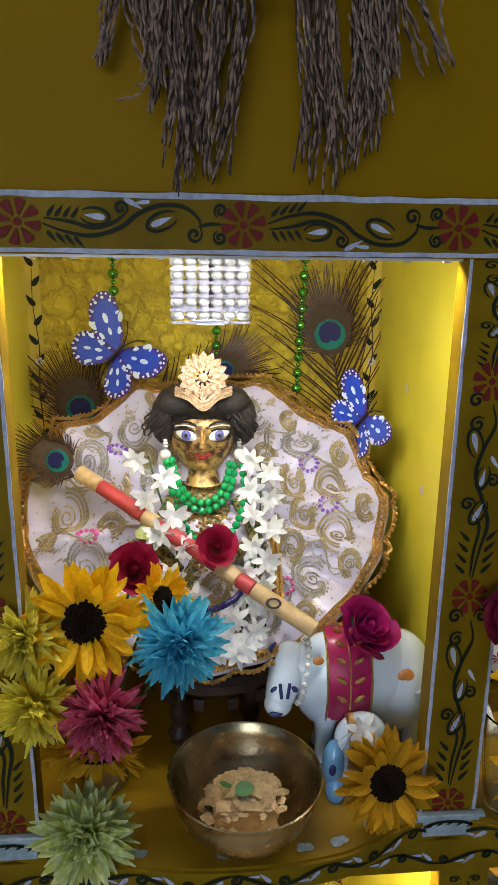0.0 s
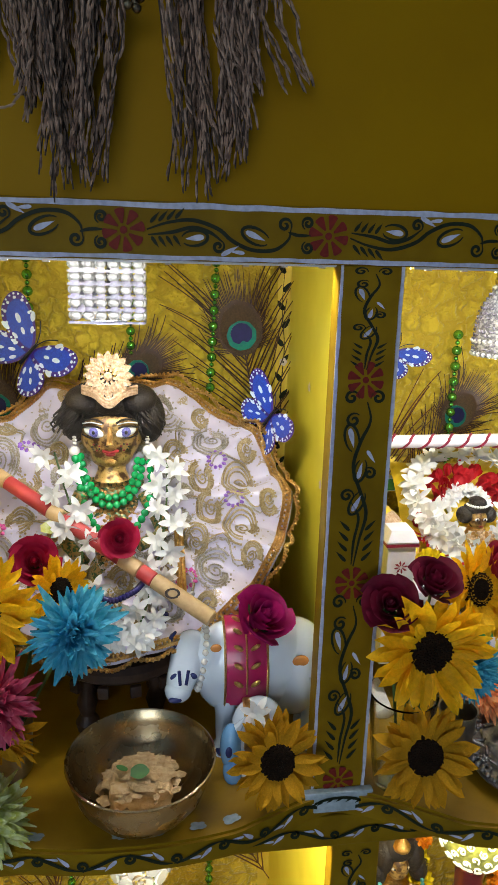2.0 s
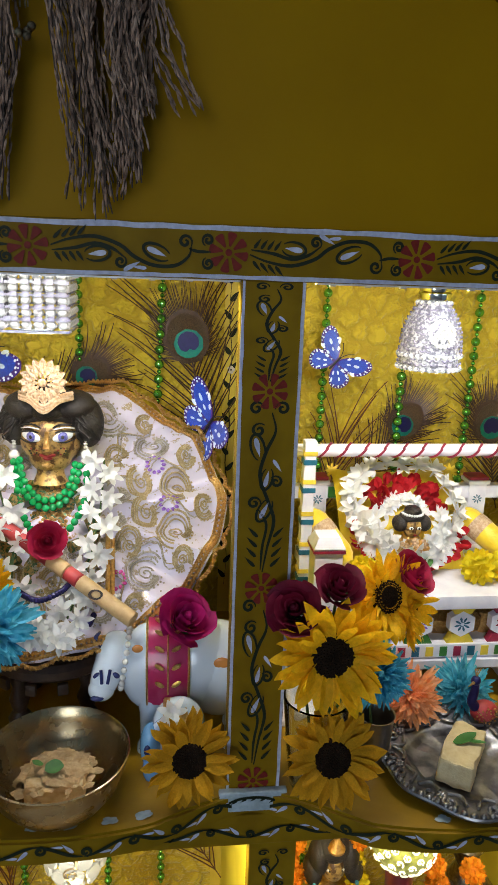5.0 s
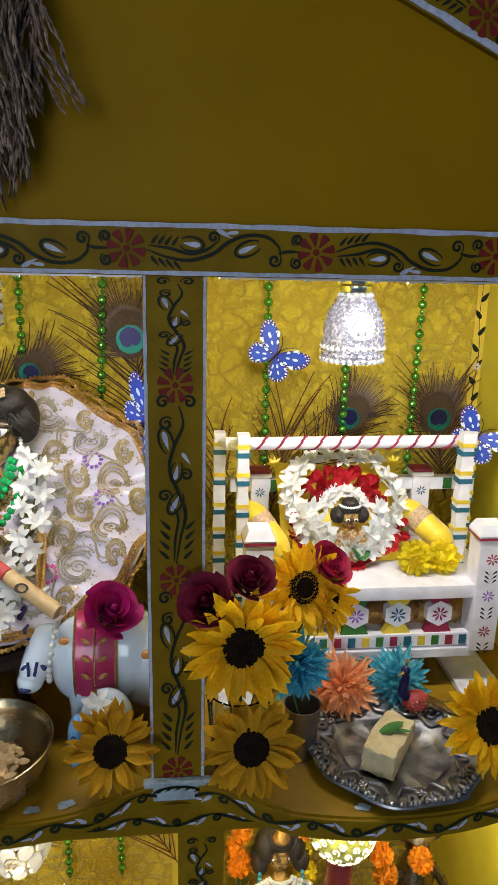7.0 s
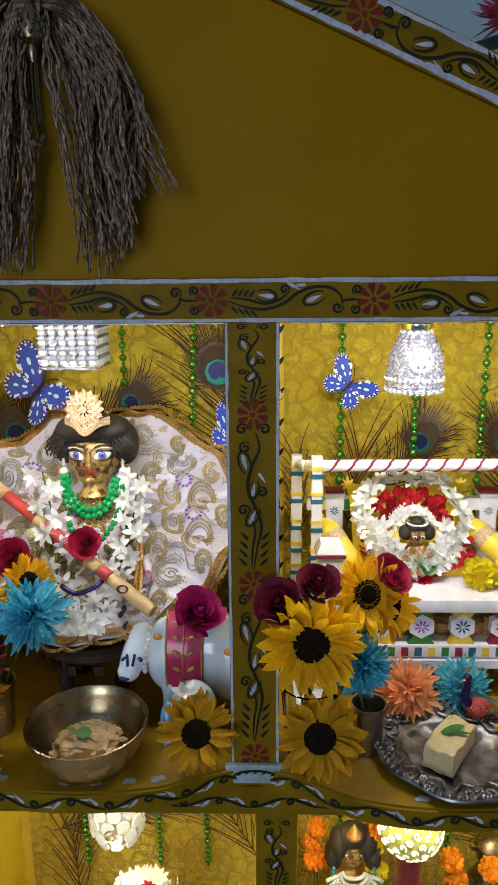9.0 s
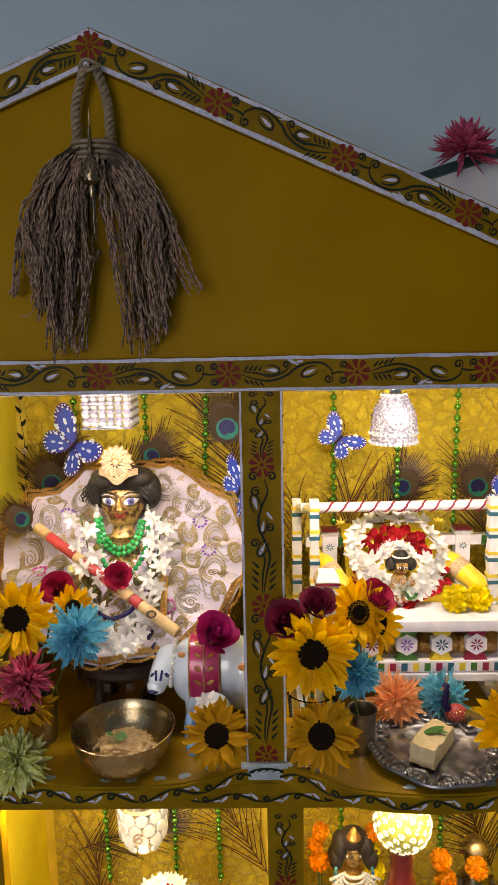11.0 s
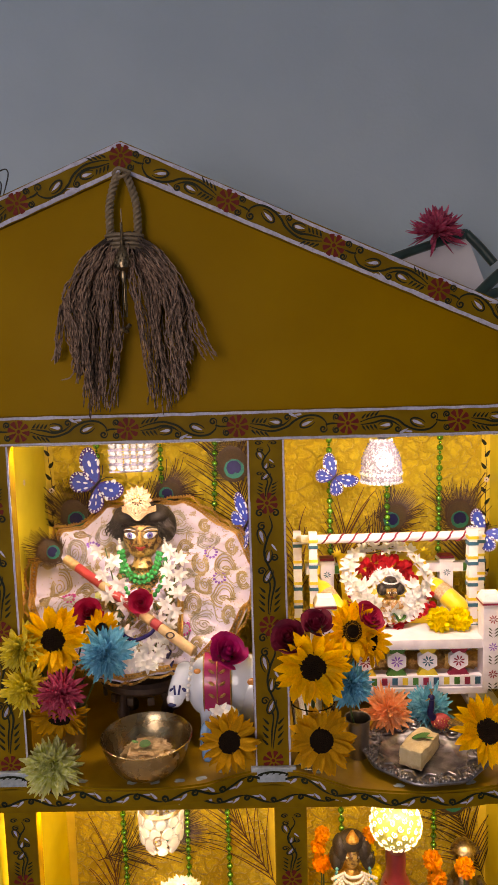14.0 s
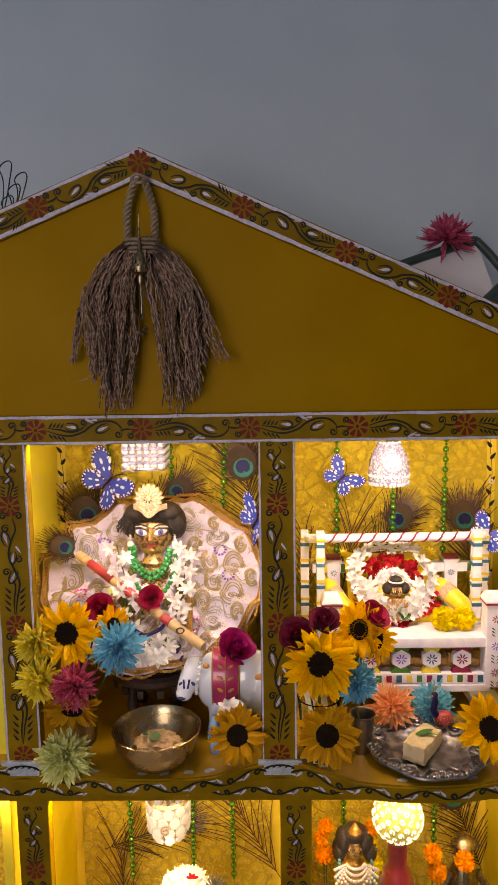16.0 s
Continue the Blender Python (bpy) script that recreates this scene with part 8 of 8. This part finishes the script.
pf = chrysanthemum((0.545, 0.640, 1.824), (0.05, -0.35, 1.0), 0.045, M_PINK, "pink artificial flower on top of the framed board", None, 41, width=0.16)
bm = Geo()
tube(bm, [(0, 0, -0.002), (0, 0, -0.03)], 0.002, 6)
part("stem", bm, M_STEM, pf)
wire = thing("wire_plant", "thin dark wire leaf ornament behind the roof", "ornament", (-0.215, 0.64, 1.58))
for k in range(7):
    g = Geo()
    tip = Vector((0.05 + 0.012 * (k % 3), 0, 0.27 + 0.018 * k))
    tube(g, smooth_path([(0, 0, 0), (0.0, 0, 0.15), tip * 0.9, tip, tip + Vector((-0.02, 0.004, -0.008)), tip * 0.86 + Vector((-0.008, 0, 0)), (0.0, 0, 0.14)], 6), 0.0011, 5)
    part("wire_leaf", g, M_BLACK, wire)

# ---- set the loose things back in the depth of the niches ----
STAY = ("shrine_cabinet", "reed_tassel", "framed_board", "wire_plant", "led_strip", "flute", "brass_bowl", "milk_sweet", "camera", "bead_string", "peacock_feather", "butterfly", "statue_dress", "deity_statue", "flower_crown", "bead_necklace", "jasmine_garland", "navy_bead_belt", "lotus_bud_ornament", "gold_staff", "pearl_bracelet", "crystal_pendant_lamp")
bpy.context.view_layer.update()
for ob in [o for o in scene.objects if o.parent is None and o.type in ("EMPTY", "MESH") and o.get("kind") != "structure"]:
    if ob.name.split(".")[0] in STAY:
        continue
    pts = [o.matrix_world @ Vector(c) for o in (ob, *ob.children_recursive) if o.type == "MESH" for c in o.bound_box]
    if not pts:
        continue
    mid = sum(pts, Vector()) / len(pts)
    if ob.matrix_world.translation.length > 0.01:
        mid = ob.matrix_world.translation.copy()
    low = min(p.z for p in pts)
    deep = mid.y - FRONT
    if deep < 0.015 or mid.z > 1.7:
        continue
    stands = abs(low - SHELF_TOP) < 0.012 or mid.z < 0.93
    ob.location += Vector((0.089 * (mid.x - 0.08) * deep, 0.15 * deep, 0.0 if stands else -0.06 * deep))
    if mid.z < 0.93 and 0.655 < mid.y < 0.8:
        ob.location.z += 0.022
    if ob.name == "toy_swing_seat":
        ob.scale.z = 0.955
        ob.location.z += SHELF_TOP * 0.045
